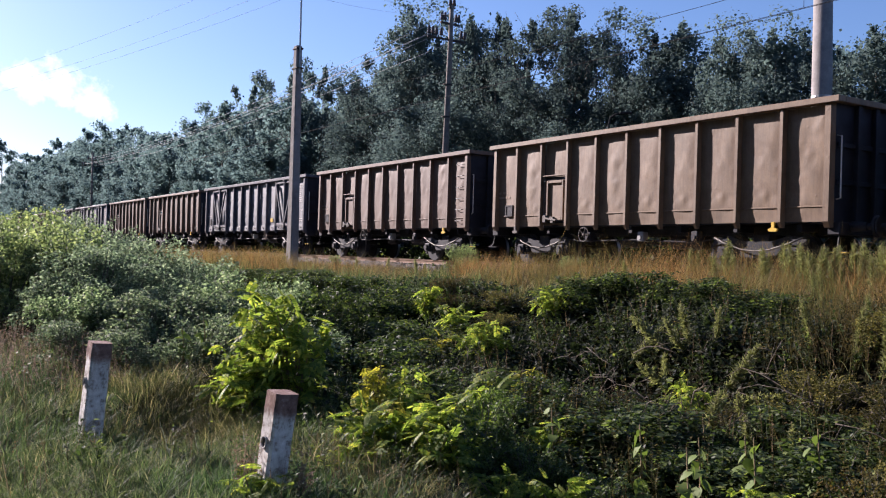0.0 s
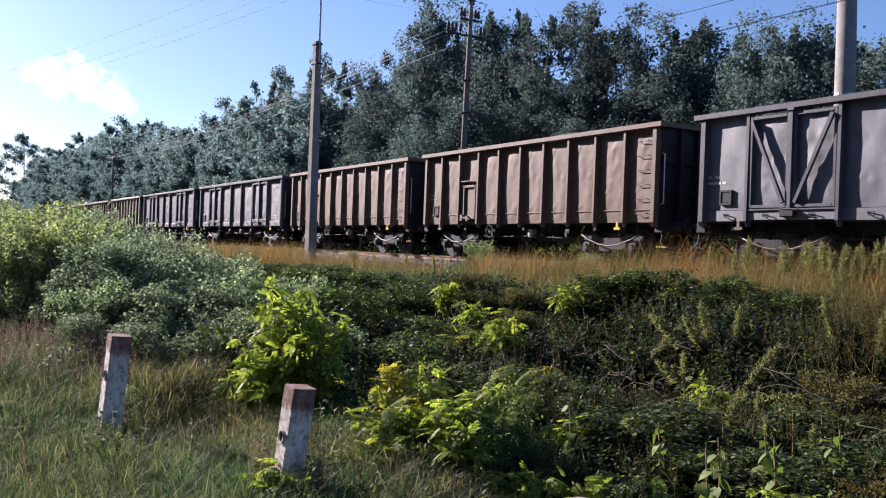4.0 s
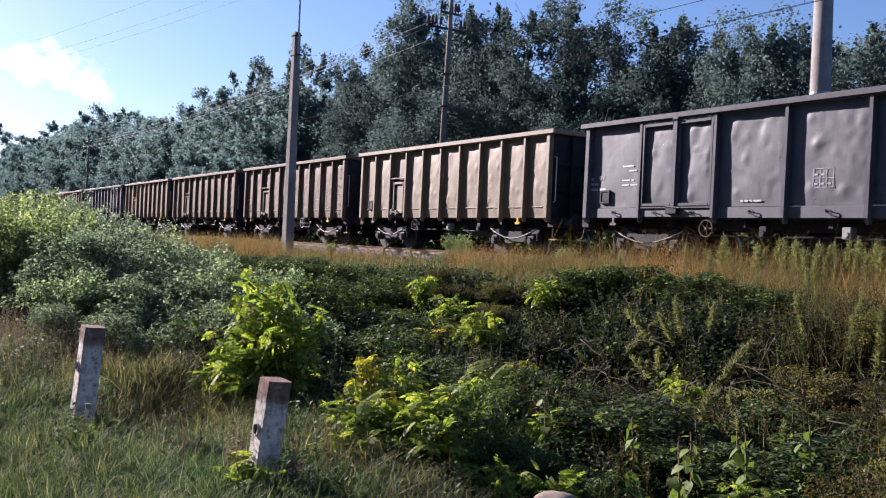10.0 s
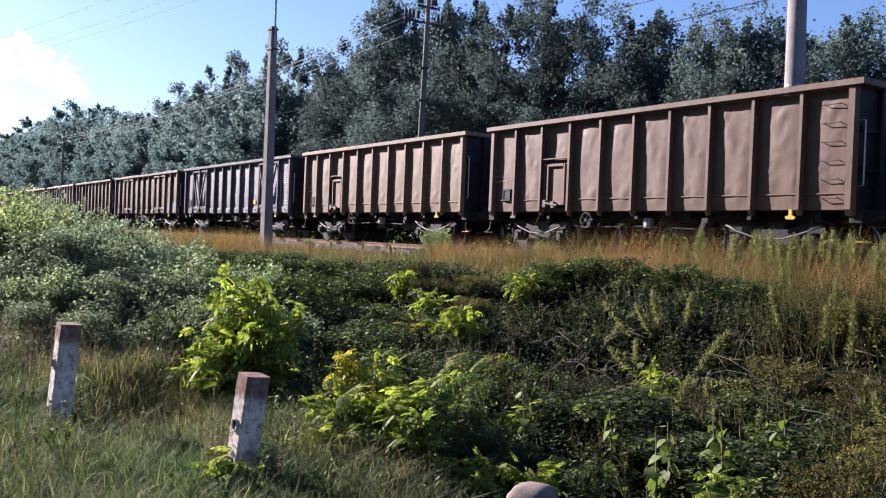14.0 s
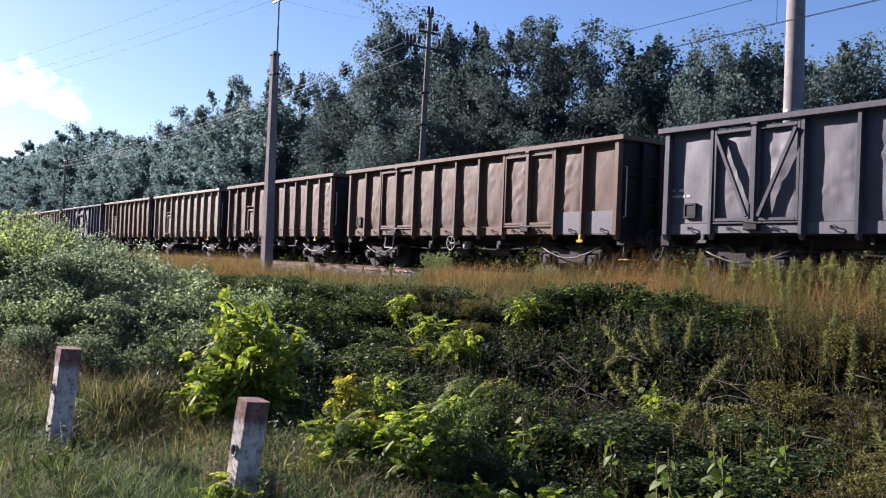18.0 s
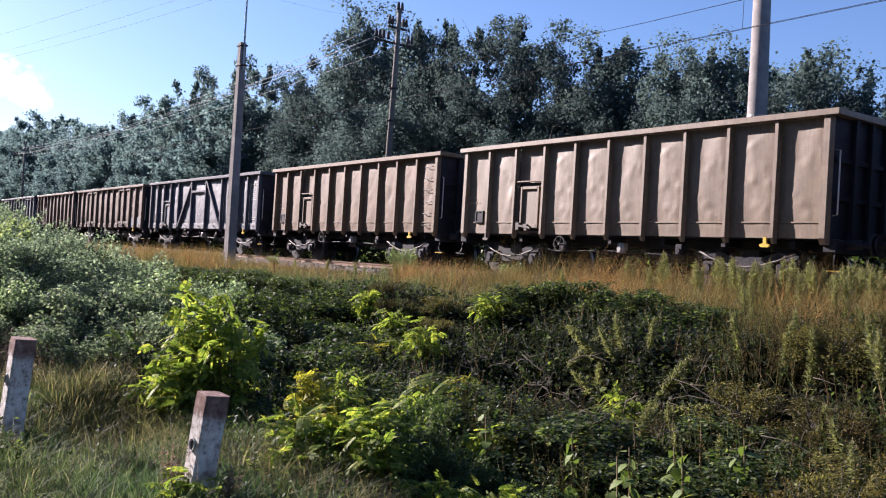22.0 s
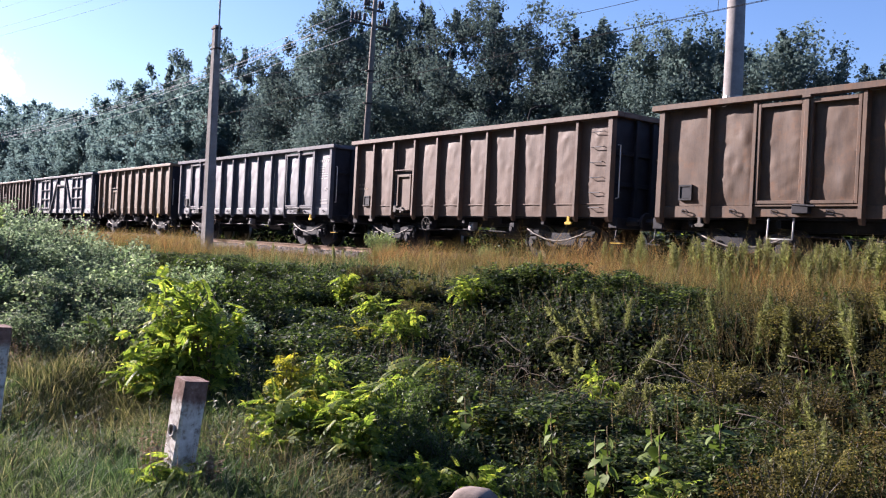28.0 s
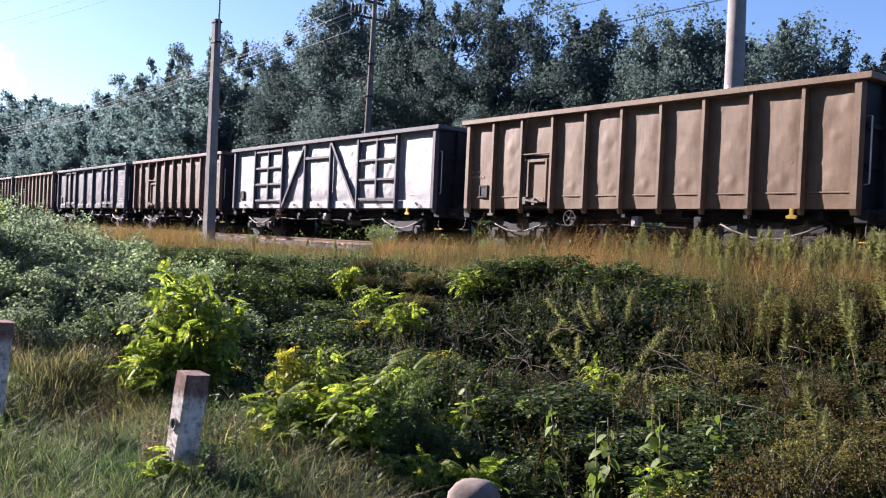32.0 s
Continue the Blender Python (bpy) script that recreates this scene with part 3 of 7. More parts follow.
def text_mesh(name, words, size, mat):
    cu = bpy.data.curves.new(name, "FONT")
    cu.body, cu.size, cu.align_x, cu.extrude = words, size, "CENTER", 0.0015
    cu.resolution_u = 2
    tmp = new(name, cu)
    dg = bpy.context.evaluated_depsgraph_get()
    me = bpy.data.meshes.new_from_object(tmp.evaluated_get(dg))
    bpy.data.objects.remove(tmp)
    me.materials.clear()
    me.materials.append(mat)
    return me


def bars(bm, x0, z0, widths, h=0.05, pitch=0.09, y=0.0):
    """Rows of plain bars where small lettering stands."""
    for r, row in enumerate(widths):
        x = x0
        for w in row:
            if w > 0:
                box(bm, x, x + w, y - 0.001, y + 0.001, z0 - r * pitch, z0 - r * pitch + h)
            x += abs(w) + 0.04
    return bm


def hatch_door(wagon, x0, x1, mat, z0=FLOOR + 0.06, z1=FLOOR + 1.36):
    """A small unloading door, sunk in a deep welded frame, with its heavy lintel, hinge bar and latch."""
    xa, xb = x0 + 0.20, x1 - 0.14
    yw = -WALL
    # a near-black plate draws the shade of the recess
    bm = B()
    box(bm, xa - 0.05, xb + 0.05, yw - 0.012, yw + 0.0, z0 + 0.02, z1 + 0.03)
    part("door_recess", bm, SHADE_BLACK, wagon, "near-black plate drawn as the shaded gap round the hatch door")
    bm = B()
    box(bm, xa + 0.02, xb - 0.02, yw - 0.030, yw - 0.015, z0 + 0.09, z1 - 0.06, 0.006)
    door = part("door", bm, mat, wagon)
    for q in ((xa + 0.04, xa + 0.11, z0 + 0.10, z1 - 0.07), (xb - 0.10, xb - 0.03, z0 + 0.10, z1 - 0.07), (xa + 0.11, xb - 0.10, z1 - 0.15, z1 - 0.07), (xa + 0.11, xb - 0.10, z0 + 0.10, z0 + 0.20)):
        bm = B()
        box(bm, q[0], q[1], yw - 0.085, yw - 0.030, q[2], q[3], 0.01)
        part("door_frame", bm, mat, door)
    bm = B()
    box(bm, xa - 0.18, xb + 0.12, yw - 0.11, yw - 0.005, z1 + 0.05, z1 + 0.085, 0.008)
    part("lintel", bm, mat, door)
    bm = B()
    cyl(bm, (xa - 0.06, yw - 0.07, z0 + 0.02), (xa - 0.06, yw - 0.07, z1 + 0.05), 0.017, seg=8)
    for z in (z0 + 0.12, z0 + 0.6, z1 - 0.1):
        box(bm, xa - 0.09, xa - 0.03, yw - 0.09, yw - 0.01, z, z + 0.04)
    part("hinge_bar", bm, PIPE, door, "thin worn hinge rod")
    bm = B()
    beam(bm, (xa + 0.02, yw - 0.12, z0 + 0.17), (xb - 0.25, yw - 0.13, z0 + 0.10), 0.05, 0.06, (0, 1, 0))
    box(bm, xa - 0.04, xa + 0.10, yw - 0.15, yw - 0.05, z0 + 0.04, z0 + 0.24, 0.01)
    box(bm, xa + 0.30, xa + 0.42, yw - 0.14, yw - 0.05, z0 + 0.02, z0 + 0.2, 0.01)
    part("latch", bm, PIPE, door, "worn steel latch")


def double_door(wagon, x0, x1, mat, frame, seed, brace=False):
    """A pair of tall side doors that meet at a locking bar."""
    yw, xm = -WALL - 0.02, (x0 + x1) / 2
    z0, z1 = FLOOR + 0.28, TOP - 0.2
    for k, (a, b) in enumerate(((x0 + 0.06, xm - 0.05), (xm + 0.05, x1 - 0.06))):
        door = place("door", dented_mesh("door", b - a, z1 - z0, 0.020, 0.02, seed + k, mat), wagon, at=pose((a + b) / 2, yw, z0))
        w = b - a
        for q in ((-w / 2, -w / 2 + 0.07, 0, z1 - z0), (w / 2 - 0.07, w / 2, 0, z1 - z0), (-w / 2 + 0.07, w / 2 - 0.07, 0, 0.07), (-w / 2 + 0.07, w / 2 - 0.07, z1 - z0 - 0.08, z1 - z0)):
            bm = B()
            box(bm, q[0], q[1], -0.095, -0.002, q[2], q[3], 0.008)
            part("door_frame", bm, frame, door)
        if brace:
            bm = B()
            s = 1 if k == 0 else -1
            beam(bm, (-s * w / 2 + s * 0.08, -0.12, z1 - z0 - 0.12), (s * w / 2 - s * 0.10, -0.12, 0.10), 0.075, 0.075, (0, 1, 0))
            part("door_brace", bm, frame, door, "slanting dark brace")
    bm = B()
    box(bm, xm - 0.05, xm + 0.05, yw - 0.13, yw, z0 - 0.06, z1 + 0.06, 0.012)
    bar = part("locking_bar", bm, frame, wagon)
    bm = B()
    box(bm, xm - 0.20, xm + 0.16, yw - 0.17, yw - 0.04, z0 - 0.20, z0 - 0.02, 0.02)
    cyl(bm, (xm - 0.18, yw - 0.16, z0 - 0.02), (xm + 0.28, yw - 0.17, z0 - 0.05), 0.022, seg=8)
    part("lock", bm, TRUCK, bar)
    bm = B()
    box(bm, xm - 0.09, xm + 0.09, yw - 0.16, yw, z1 + 0.02, z1 + 0.10, 0.012)
    part("keeper", bm, frame, bar)
    bm = B()
    box(bm, x0, x1, yw - 0.06, yw, FLOOR + 0.02, FLOOR + 0.22, 0.01)
    part("door_sill", bm, mat, wagon)
    bm = B()
    box(bm, x0, x1, yw - 0.10, yw - 0.02, FLOOR + 0.225, FLOOR + 0.262, 0.008)
    part("door_ledge", bm, frame, wagon)
    for xx in (x0 + 0.35 * (x1 - x0) - 0.25, x0 + 0.75 * (x1 - x0)):
        loop(wagon, xx, FLOOR + 0.12, yw - 0.07)


def loop(wagon, x, z, y=-WALL - 0.03):
    """A rope loop of bent rod."""
    bm = B()
    tube(bm, [(x - 0.10, y, z + 0.03), (x - 0.06, y - 0.04, z + 0.045), (x + 0.05, y - 0.05, z + 0.035), (x + 0.11, y - 0.04, z - 0.02), (x + 0.05, y - 0.05, z - 0.045), (x - 0.07, y - 0.04, z - 0.02), (x - 0.10, y, z + 0.02)], 0.011, 5)
    part("rope_loop", bm, TRUCK, wagon)


def wagon_shell(name, L, segs, mat, frame, label, seed, amp, pillow, ladder=False, sill=True, wheel_x=None):
    w = thing(name, label, "freight wagon", group="wagons of the coal train")
    h = L / 2
    rng = random.Random(seed)
    meshes = {}
    st = stanchion_mesh(frame)
    st_end = stanchion_mesh(frame, 0.13)
    edges = [0.0] + [s[1] for s in segs]
    for k, e in enumerate(edges):
        x = e - h
        x = min(max(x, -h + 0.065), h - 0.065)
        place("stanchion", st_end if k in (0, len(edges) - 1) else st, w, at=pose(x, -WALL, 0))
    sill_h = 0.26 if sill else 0.0
    for k, (a, b, kind) in enumerate(segs):
        xa, xb = a - h + 0.05, b - h - 0.05
        if kind in ("panel", "up", "down", "box", "grid"):
            calm = 0.25 if k == 0 or (k == len(segs) - 1 and sill) else 1.0      # the lettered end panels are less dented
            key = (round(b - a, 1), rng.randrange(3), calm)
            if key not in meshes:
                meshes[key] = dented_mesh("side_panel", xb - xa, TOP - 0.14 - FLOOR - sill_h, amp * calm, pillow * (0.4 if calm < 1 else 1), seed * 10 + len(meshes), mat)
            place("side_panel", meshes[key], w, at=pose((xa + xb) / 2, -WALL + 0.005, FLOOR + sill_h))
            if sill:
                bm = B()
                box(bm, xa, xb, -WALL - 0.025, -WALL + 0.02, FLOOR, FLOOR + sill_h - 0.012, 0.008)
                part("sill_plate", bm, mat, w)
                if frame is not mat or amp > 0.02:
                    loop(w, (xa + xb) / 2 + 0.1, FLOOR + 0.13)
            else:
                bm = B()
                box(bm, xa, xb, -WALL - 0.028, -WALL - 0.004, FLOOR + 0.30, FLOOR + 0.33, 0.006)
                part("crease_rail", bm, mat, w)
        if kind == "hatch":
            place("side_panel", dented_mesh("side_panel", xb - xa, TOP - 0.14 - FLOOR, amp * 0.7, pillow * 0.3, seed + 77, mat), w, at=pose((xa + xb) / 2, -WALL + 0.03, FLOOR))
            hatch_door(w, a - h, b - h, mat)
        if kind in ("door", "vdoor"):
            double_door(w, a - h, b - h, mat, frame, seed + 5 * k, kind == "vdoor")
        yb = -WALL - 0.07
        if kind in ("up", "down"):
            bm = B()
            p, q = ((xa, yb, FLOOR + 0.05), (xb, yb, TOP - 0.16)) if kind == "up" else ((xa, yb, TOP - 0.16), (xb, yb, FLOOR + 0.05))
            beam(bm, p, q, 0.10, 0.11, (0, 1, 0))
            part("diagonal_brace", bm, frame, w)
        if kind == "box":
            bm = B()
            box(bm, xa - 0.02, xb + 0.02, yb - 0.05, yb + 0.05, TOP - 0.72, TOP - 0.62, 0.01)
            part("cross_brace", bm, frame, w)
        if kind == "grid":
            bm = B()
            box(bm, (xa + xb) / 2 - 0.05, (xa + xb) / 2 + 0.05, yb - 0.05, yb + 0.05, FLOOR + 0.25, TOP - 0.15, 0.01)
            part("door_post", bm, frame, w)
            for z in (FLOOR + 0.3, FLOOR + 0.95, FLOOR + 1.6, TOP - 0.25):
                bm = B()
                box(bm, xa + 0.05, xb - 0.05, yb - 0.04, yb + 0.04, z - 0.04, z + 0.04, 0.01)
                part("door_rail", bm, frame, w)
    # top rails, ends, far side, floor, underframe
    bm = B()
    prism(bm, [(-h - 0.20, TOP - 0.13), (h + 0.20, TOP - 0.13), (h + 0.20, TOP), (-h - 0.20, TOP)], -HW - 0.035, -WALL + 0.06)
    bmesh.ops.bevel(bm, geom=list(bm.edges), offset=0.012, segments=1, affect="EDGES")
    part("top_rail", bm, frame if frame is not mat else mat, w)
    bm = B()
    box(bm, -h - 0.20, h + 0.20, WALL - 0.06, HW + 0.035, TOP - 0.13, TOP, 0.012)
    part("top_rail", bm, frame, w)
    bm = B()
    box(bm, -h + 0.02, h - 0.02, WALL - 0.02, WALL + 0.02, FLOOR, TOP - 0.13)
    part("far_side_wall", bm, mat, w)
    # the ends face away from the sun; that shade is in their colour
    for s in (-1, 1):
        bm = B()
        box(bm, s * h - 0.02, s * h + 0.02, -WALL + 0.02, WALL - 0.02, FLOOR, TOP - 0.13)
        ew = part("end_wall", bm, SHADE_BLACK, w, "end wall coloured near-black for shade")
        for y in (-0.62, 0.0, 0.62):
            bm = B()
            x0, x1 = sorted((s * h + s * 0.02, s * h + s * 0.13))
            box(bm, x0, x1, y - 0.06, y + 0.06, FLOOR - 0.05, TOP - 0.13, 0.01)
            part("end_post", bm, SHADE_BLACK, ew)
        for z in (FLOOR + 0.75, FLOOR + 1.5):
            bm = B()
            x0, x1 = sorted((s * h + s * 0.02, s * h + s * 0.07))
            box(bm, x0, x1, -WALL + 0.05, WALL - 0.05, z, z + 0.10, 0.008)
            part("end_rib", bm, SHADE_BLACK, ew)
        bm = B()
        x0, x1 = sorted((s * h - s * 0.05, s * h + s * 0.20))
        box(bm, x0, x1, -WALL + 0.06, WALL - 0.06, TOP - 0.13, TOP - 0.005, 0.01)
        part("end_rail", bm, frame, w)
        bm = B()
        xx = s * (h + 0.13)
        tube(bm, [(s * h, -1.22, FLOOR + 0.45), (xx, -1.25, FLOOR + 0.47), (xx, -1.25, FLOOR + 1.72), (s * h, -1.22, FLOOR + 1.74)], 0.016, 6)
        part("grab_rail", bm, CHALK, w, "thin pale grab rail")
        bm = B()
        x0, x1 = sorted((s * (h - 0.1), s * (h + 0.16)))
        box(bm, x0, x1, -1.30, 1.30, 0.86, FLOOR - 0.005, 0.01)
        part("headstock", bm, TRUCK, w)
        for y in (-0.875, 0.875):
            bm = B()
            cyl(bm, (s * (h + 0.16), y, 1.03), (s * (h + 0.50), y, 1.03), 0.11, 0.09, 14)
            buf = part("buffer", bm, TRUCK, w)
            bm = B()
            cyl(bm, (s * (h + 0.50), y, 1.03), (s * (h + 0.70), y, 1.03), 0.065, seg=12)
            cyl(bm, (s * (h + 0.69), y, 1.03), (s * (h + 0.735), y, 1.03), 0.225, 0.20, 20)
            part("buffer_head", bm, TRUCK, buf)
        bm = B()
        tube(bm, [(s * (h + 0.1), 0, 1.0), (s * (h + 0.45), 0, 0.98), (s * (h + 0.62), 0, 0.86), (s * (h + 0.74), 0, 0.96)], 0.045, 8)
        part("coupling", bm, TRUCK, w)
        bm = B()
        x = s * (h + 0.12)
        tube(bm, [(x, -1.22, 0.95), (x, -1.28, 0.62), (x + s * 0.10, -1.30, 0.52), (x + s * 0.22, -1.30, 0.51)], 0.014, 6)
        step = part("shunter_step", bm, TRUCK, w)
        bm = box(B(), x - 0.10, x + 0.22, -1.35, -1.23, 0.49, 0.51)
        part("step_tread", bm, YELLOW if s > 0 else TRUCK, step, "yellow-edged step tread" if s > 0 else "")
    bm = B()
    box(bm, -h + 0.12, h - 0.12, -WALL + 0.03, WALL - 0.03, FLOOR - 0.02, FLOOR + 0.03)
    part("floor", bm, TRUCK, w)
    for y in (-0.55, 0.55):
        bm = prism(B(), [(-h + 0.12, 0.86), (h - 0.12, 0.86), (h - 0.12, FLOOR - 0.03), (-h + 0.12, FLOOR - 0.03)], y - 0.08, y + 0.08)
        part("sole_bar", bm, TRUCK, w)
    bm = box(B(), -0.05, 0.05, -WALL + 0.1, WALL - 0.1, 0.92, FLOOR - 0.035)
    bearer = part("cross_bearer", bm, TRUCK, w, at=pose(-h + 0.8, 0, 0))
    for k in range(1, 7):
        place("cross_bearer", bearer.data, w, at=pose(-h + 0.8 + k * (L - 1.6) / 6, 0, 0))
    bm = B()
    cyl(bm, (0.7, -0.35, 0.72), (1.75, -0.35, 0.72), 0.19, seg=16)
    cyl(bm, (0.66, -0.35, 0.72), (0.70, -0.35, 0.72), 0.12, 0.19, 16)
    part("air_tank", bm, TRUCK, w)
    bm = B()
    cyl(bm, (-0.9, -0.45, 0.70), (-0.35, -0.45, 0.70), 0.15, seg=14)
    tube(bm, [(-0.35, -0.45, 0.70), (0.2, -0.5, 0.66), (0.6, -0.55, 0.62)], 0.03, 6)
    part("brake_cylinder", bm, TRUCK, w)
    bm = B()
    tube(bm, [(-h + 2.9, -1.05, 0.80), (-2.0, -1.08, 0.70), (0, -1.1, 0.74), (2.0, -1.08, 0.69), (h - 2.9, -1.05, 0.80)], 0.018, 6)
    part("brake_rod", bm, TRUCK, w)
    for x in (-1.6, 0.35, 2.1):
        bm = B()
        box(bm, x - 0.10, x + 0.10, -1.22, -1.02, 0.70, 0.95, 0.02)
        cyl(bm, (x, -1.22, 0.80), (x, -1.26, 0.80), 0.06, seg=10)
        part("valve_box", bm, GALV if x == 0.35 else TRUCK, w)
    pv = h - (1.95 if L < 13 else 2.05)
    for x in (-pv, pv):
        add_bogie(w, x)
    # handwheel below the side
    hx = -h + (4.1 if L < 13 else 4.1)
    if frame is not mat:
        hx = h - 4.8 if "vdoor" in [s[2] for s in segs] else -h + 4.1
    if frame is mat and L > 13:
        hx = -h + 6.9
    if wheel_x is not None:
        hx = -h + wheel_x
    if sill and "hatch" in [s[2] for s in segs]:
        hx = -h + 5.45
    bm = B()
    wr = 0.22 if frame is mat and (L > 13 or wheel_x is not None) else 0.19
    ring = [(hx + wr * math.cos(a), -1.36, 0.88 + wr * math.sin(a)) for a in np.linspace(0, 2 * math.pi, 21)]
    tube(bm, ring, 0.014, 6)
    for a in np.linspace(0, 2 * math.pi, 6)[:-1]:
        cyl(bm, (hx, -1.35, 0.88), (hx + 0.95 * wr * math.cos(a), -1.36, 0.88 + 0.95 * wr * math.sin(a)), 0.010, seg=5)
    cyl(bm, (hx, -1.38, 0.88), (hx, -1.0, 0.88), 0.03, seg=8)
    part("handwheel", bm, CHALK if wheel_x is not None else (CHALK if frame is mat and L > 13 else PIPE if frame is mat else RED), w, "spoked brake handwheel")
    for x in (-h + 1.22, h - 1.25):
        bm = B()
        prism(bm, [(x - 0.035, FLOOR), (x + 0.035, FLOOR), (x + 0.035, FLOOR - 0.12), (x + 0.12, FLOOR - 0.15), (x + 0.09, FLOOR - 0.20), (x - 0.09, FLOOR - 0.20), (x - 0.12, FLOOR - 0.15), (x - 0.035, FLOOR - 0.12)], -HW - 0.05, -HW - 0.005)
        part("tow_hook", bm, YELLOW if x > 0 else PIPE, w, "yellow tow hook" if x > 0 else "")
    # a small dark vent low on the side, as a plate in a frame
    bm = B()
    xx, zz = -h + 0.72, FLOOR + (0.48 if L < 13 else 0.55)
    for a, b, c, d in ((-0.17, 0.17, 0.13, 0.17), (-0.17, 0.17, -0.17, -0.13), (-0.17, -0.13, -0.13, 0.13), (0.13, 0.17, -0.13, 0.13)):
        box(bm, xx + a, xx + b, -WALL - 0.055, -WALL + 0.0, zz + c, zz + d)
    holder = part("label_frame", bm, TRUCK, w)
    bm = B()
    box(bm, xx - 0.12, xx + 0.12, -WALL - 0.04, -WALL - 0.0, zz - 0.12, zz + 0.12)
    part("label_plate", bm, SHADE_BLACK, holder, "dark vent plate")
    if ladder:
        for k in range(6):
            z = FLOOR + 0.22 + 0.37 * k
            bm = B()
            y = -WALL - 0.005
            tube(bm, [(h - 0.70, y + 0.02, z + 0.02), (h - 0.70, y - 0.075, z), (h - 0.34, y - 0.075, z), (h - 0.34, y + 0.02, z + 0.02)], 0.010, 5)
            part("ladder_rung", bm, TRUCK, w)
    return w


def operator_marks(w, L, mat, wide=True):
    """Faded operator's lettering on the last panel, as plain bars, and a sweep for the badge."""
    h = L / 2
    y = -WALL - 0.007
    x = h - (1.50 if wide else 1.02)
    k = 1.0 if wide else 0.86
    bm = B()
    for j in range(5):
        a = x + 0.17 * k * j
        prism(bm, [(a, TOP - 0.585), (a + 0.07 * k, TOP - 0.585), (a + 0.11 * k, TOP - 0.515), (a + 0.04 * k, TOP - 0.515)], y - 0.003, y + 0.003)
    prism(bm, [(x + 0.3, TOP - 0.475), (x + 0.9 * k, TOP - 0.455), (x + 0.9 * k, TOP - 0.44), (x + 0.3, TOP - 0.455)], y - 0.003, y + 0.003)
    part("operator_badge", bm, mat, w, "faded slanting operator's badge")
    bm = bars(B(), x + 0.04, TOP - 0.76, [[0.16 * k, 0.10 * k, 0.08 * k], [0.22 * k, 0.08 * k], [0.08 * k, 0.06 * k, 0.16 * k], [0.12 * k, 0.1 * k, 0.22 * k, 0.08 * k], [0.12 * k, 0.1 * k, 0.20 * k, 0.1 * k], [0.3 * k, 0.36 * k]], 0.030, 0.088, y)
    tagged(part("small_lettering", bm, mat, w), kind="stuff")
    place("class_lettering", text_mesh("uic_text", "UIC", 0.15, mat), w, at=pose(x + 0.62 * k, y, FLOOR + 0.88, 90))
    bm = bars(B(), x + 0.12, FLOOR + 0.52, [[0.10, 0.4 * k], [0.62 * k]], 0.032, 0.11, y)
    tagged(part("small_lettering", bm, mat, w), kind="stuff")


def number_marks(w, L, mat, riv=False, dx=0.12):
    h = L / 2
    y = -WALL - 0.007
    bm = bars(B(), -h + dx, FLOOR + 1.0, [[0.14, -0.02, 0.14], [0.42, 0.12]] if not riv else [[0.14], [0.14, 0.12], [0.3, 0.25]], 0.06, 0.14, y)
    tagged(part("number_marking", bm, mat, w), kind="stuff")
    if riv:
        place("class_lettering", text_mesh("riv_text", "RIV", 0.16, mat), w, at=pose(-h + dx + 0.42, y, FLOOR + 1.0, 90))
    if L > 13:
        bm = bars(B(), -h + 1.3, FLOOR + 1.3, [[0.4], [-0.2, 0.25], [], [0.28, 0.1], [0.25, 0.3]], 0.04, 0.12, y)
        tagged(part("number_marking", bm, mat, w), kind="stuff")


def chalk_letter(w, c, x, z):
    """A letter drawn by hand in chalk strokes, about 1 m tall."""
    y = -WALL - 0.025
    arc = lambda cx, cz, rx, rz, a0, a1: [(x + cx + rx * math.cos(radians(a)), y, z + cz + rz * math.sin(radians(a))) for a in np.linspace(a0, a1, 12)]
    strokes = {"A": [[(x - 0.33, y, z), (x - 0.02, y, z + 1.15), (x + 0.30, y, z + 0.05)], [(x - 0.42, y, z + 0.38), (x + 0.36, y, z + 0.40)]],
               "C": [arc(0.05, 0.58, 0.36, 0.56, 60, 310)],
               "B": [[(x - 0.25, y, z), (x - 0.24, y, z + 1.12)], arc(-0.25, 0.86, 0.42, 0.26, 90, -90), arc(-0.25, 0.30, 0.52, 0.30, 90, -90)]}[c]
    bm = B()
    for s in strokes:
        tube(bm, [(p_[0], p_[1], z + 0.95 * (p_[2] - z)) for p_ in s], 0.010, 4)
    for v in bm.verts:                 # a thin layer on the panel
        v.co.y = y + 0.25 * (v.co.y - y)
    part("chalk_letter", bm, CHALKY, w, "large pale chalked letter")


def bays(cuts, kinds):
    return [(a, b, k) for a, b, k in zip(cuts, cuts[1:], kinds)]


P = "panel"
S_BAYS = bays([1.142 * k for k in range(11)], [P, P, "hatch"] + [P] * 7)
V_CUTS = [0, 1.35, 3.6] + [3.6 + 1.2 * k for k in range(1, 7)] + [13.0, 14.25]
V_BAYS = bays(V_CUTS, [P, "vdoor"] + [P] * 6 + ["vdoor", P])
D6_BAYS = bays(V_CUTS, [P, "door"] + [P] * 6 + ["door", P])
D3_BAYS = bays([0, 2.0, 4.3, 6.15, 8.0, 9.9, 12.15, 14.25], [P, "door", P, P, P, "door", P])
R_BAYS = bays([0, 1.3, 2.4, 4.65, 5.89, 7.13, 8.37, 9.6, 11.85, 12.95, 14.25], [P, P, "door", P, P, P, P, "door", P, P])
N_BAYS = bays([0, 1.15, 2.16, 3.25, 4.4, 6.28, 8.16, 10.13, 11.2, 12.15, 13.05, 14.25], [P, P, "hatch", P, "up", "box", "down", P, P, P, P])
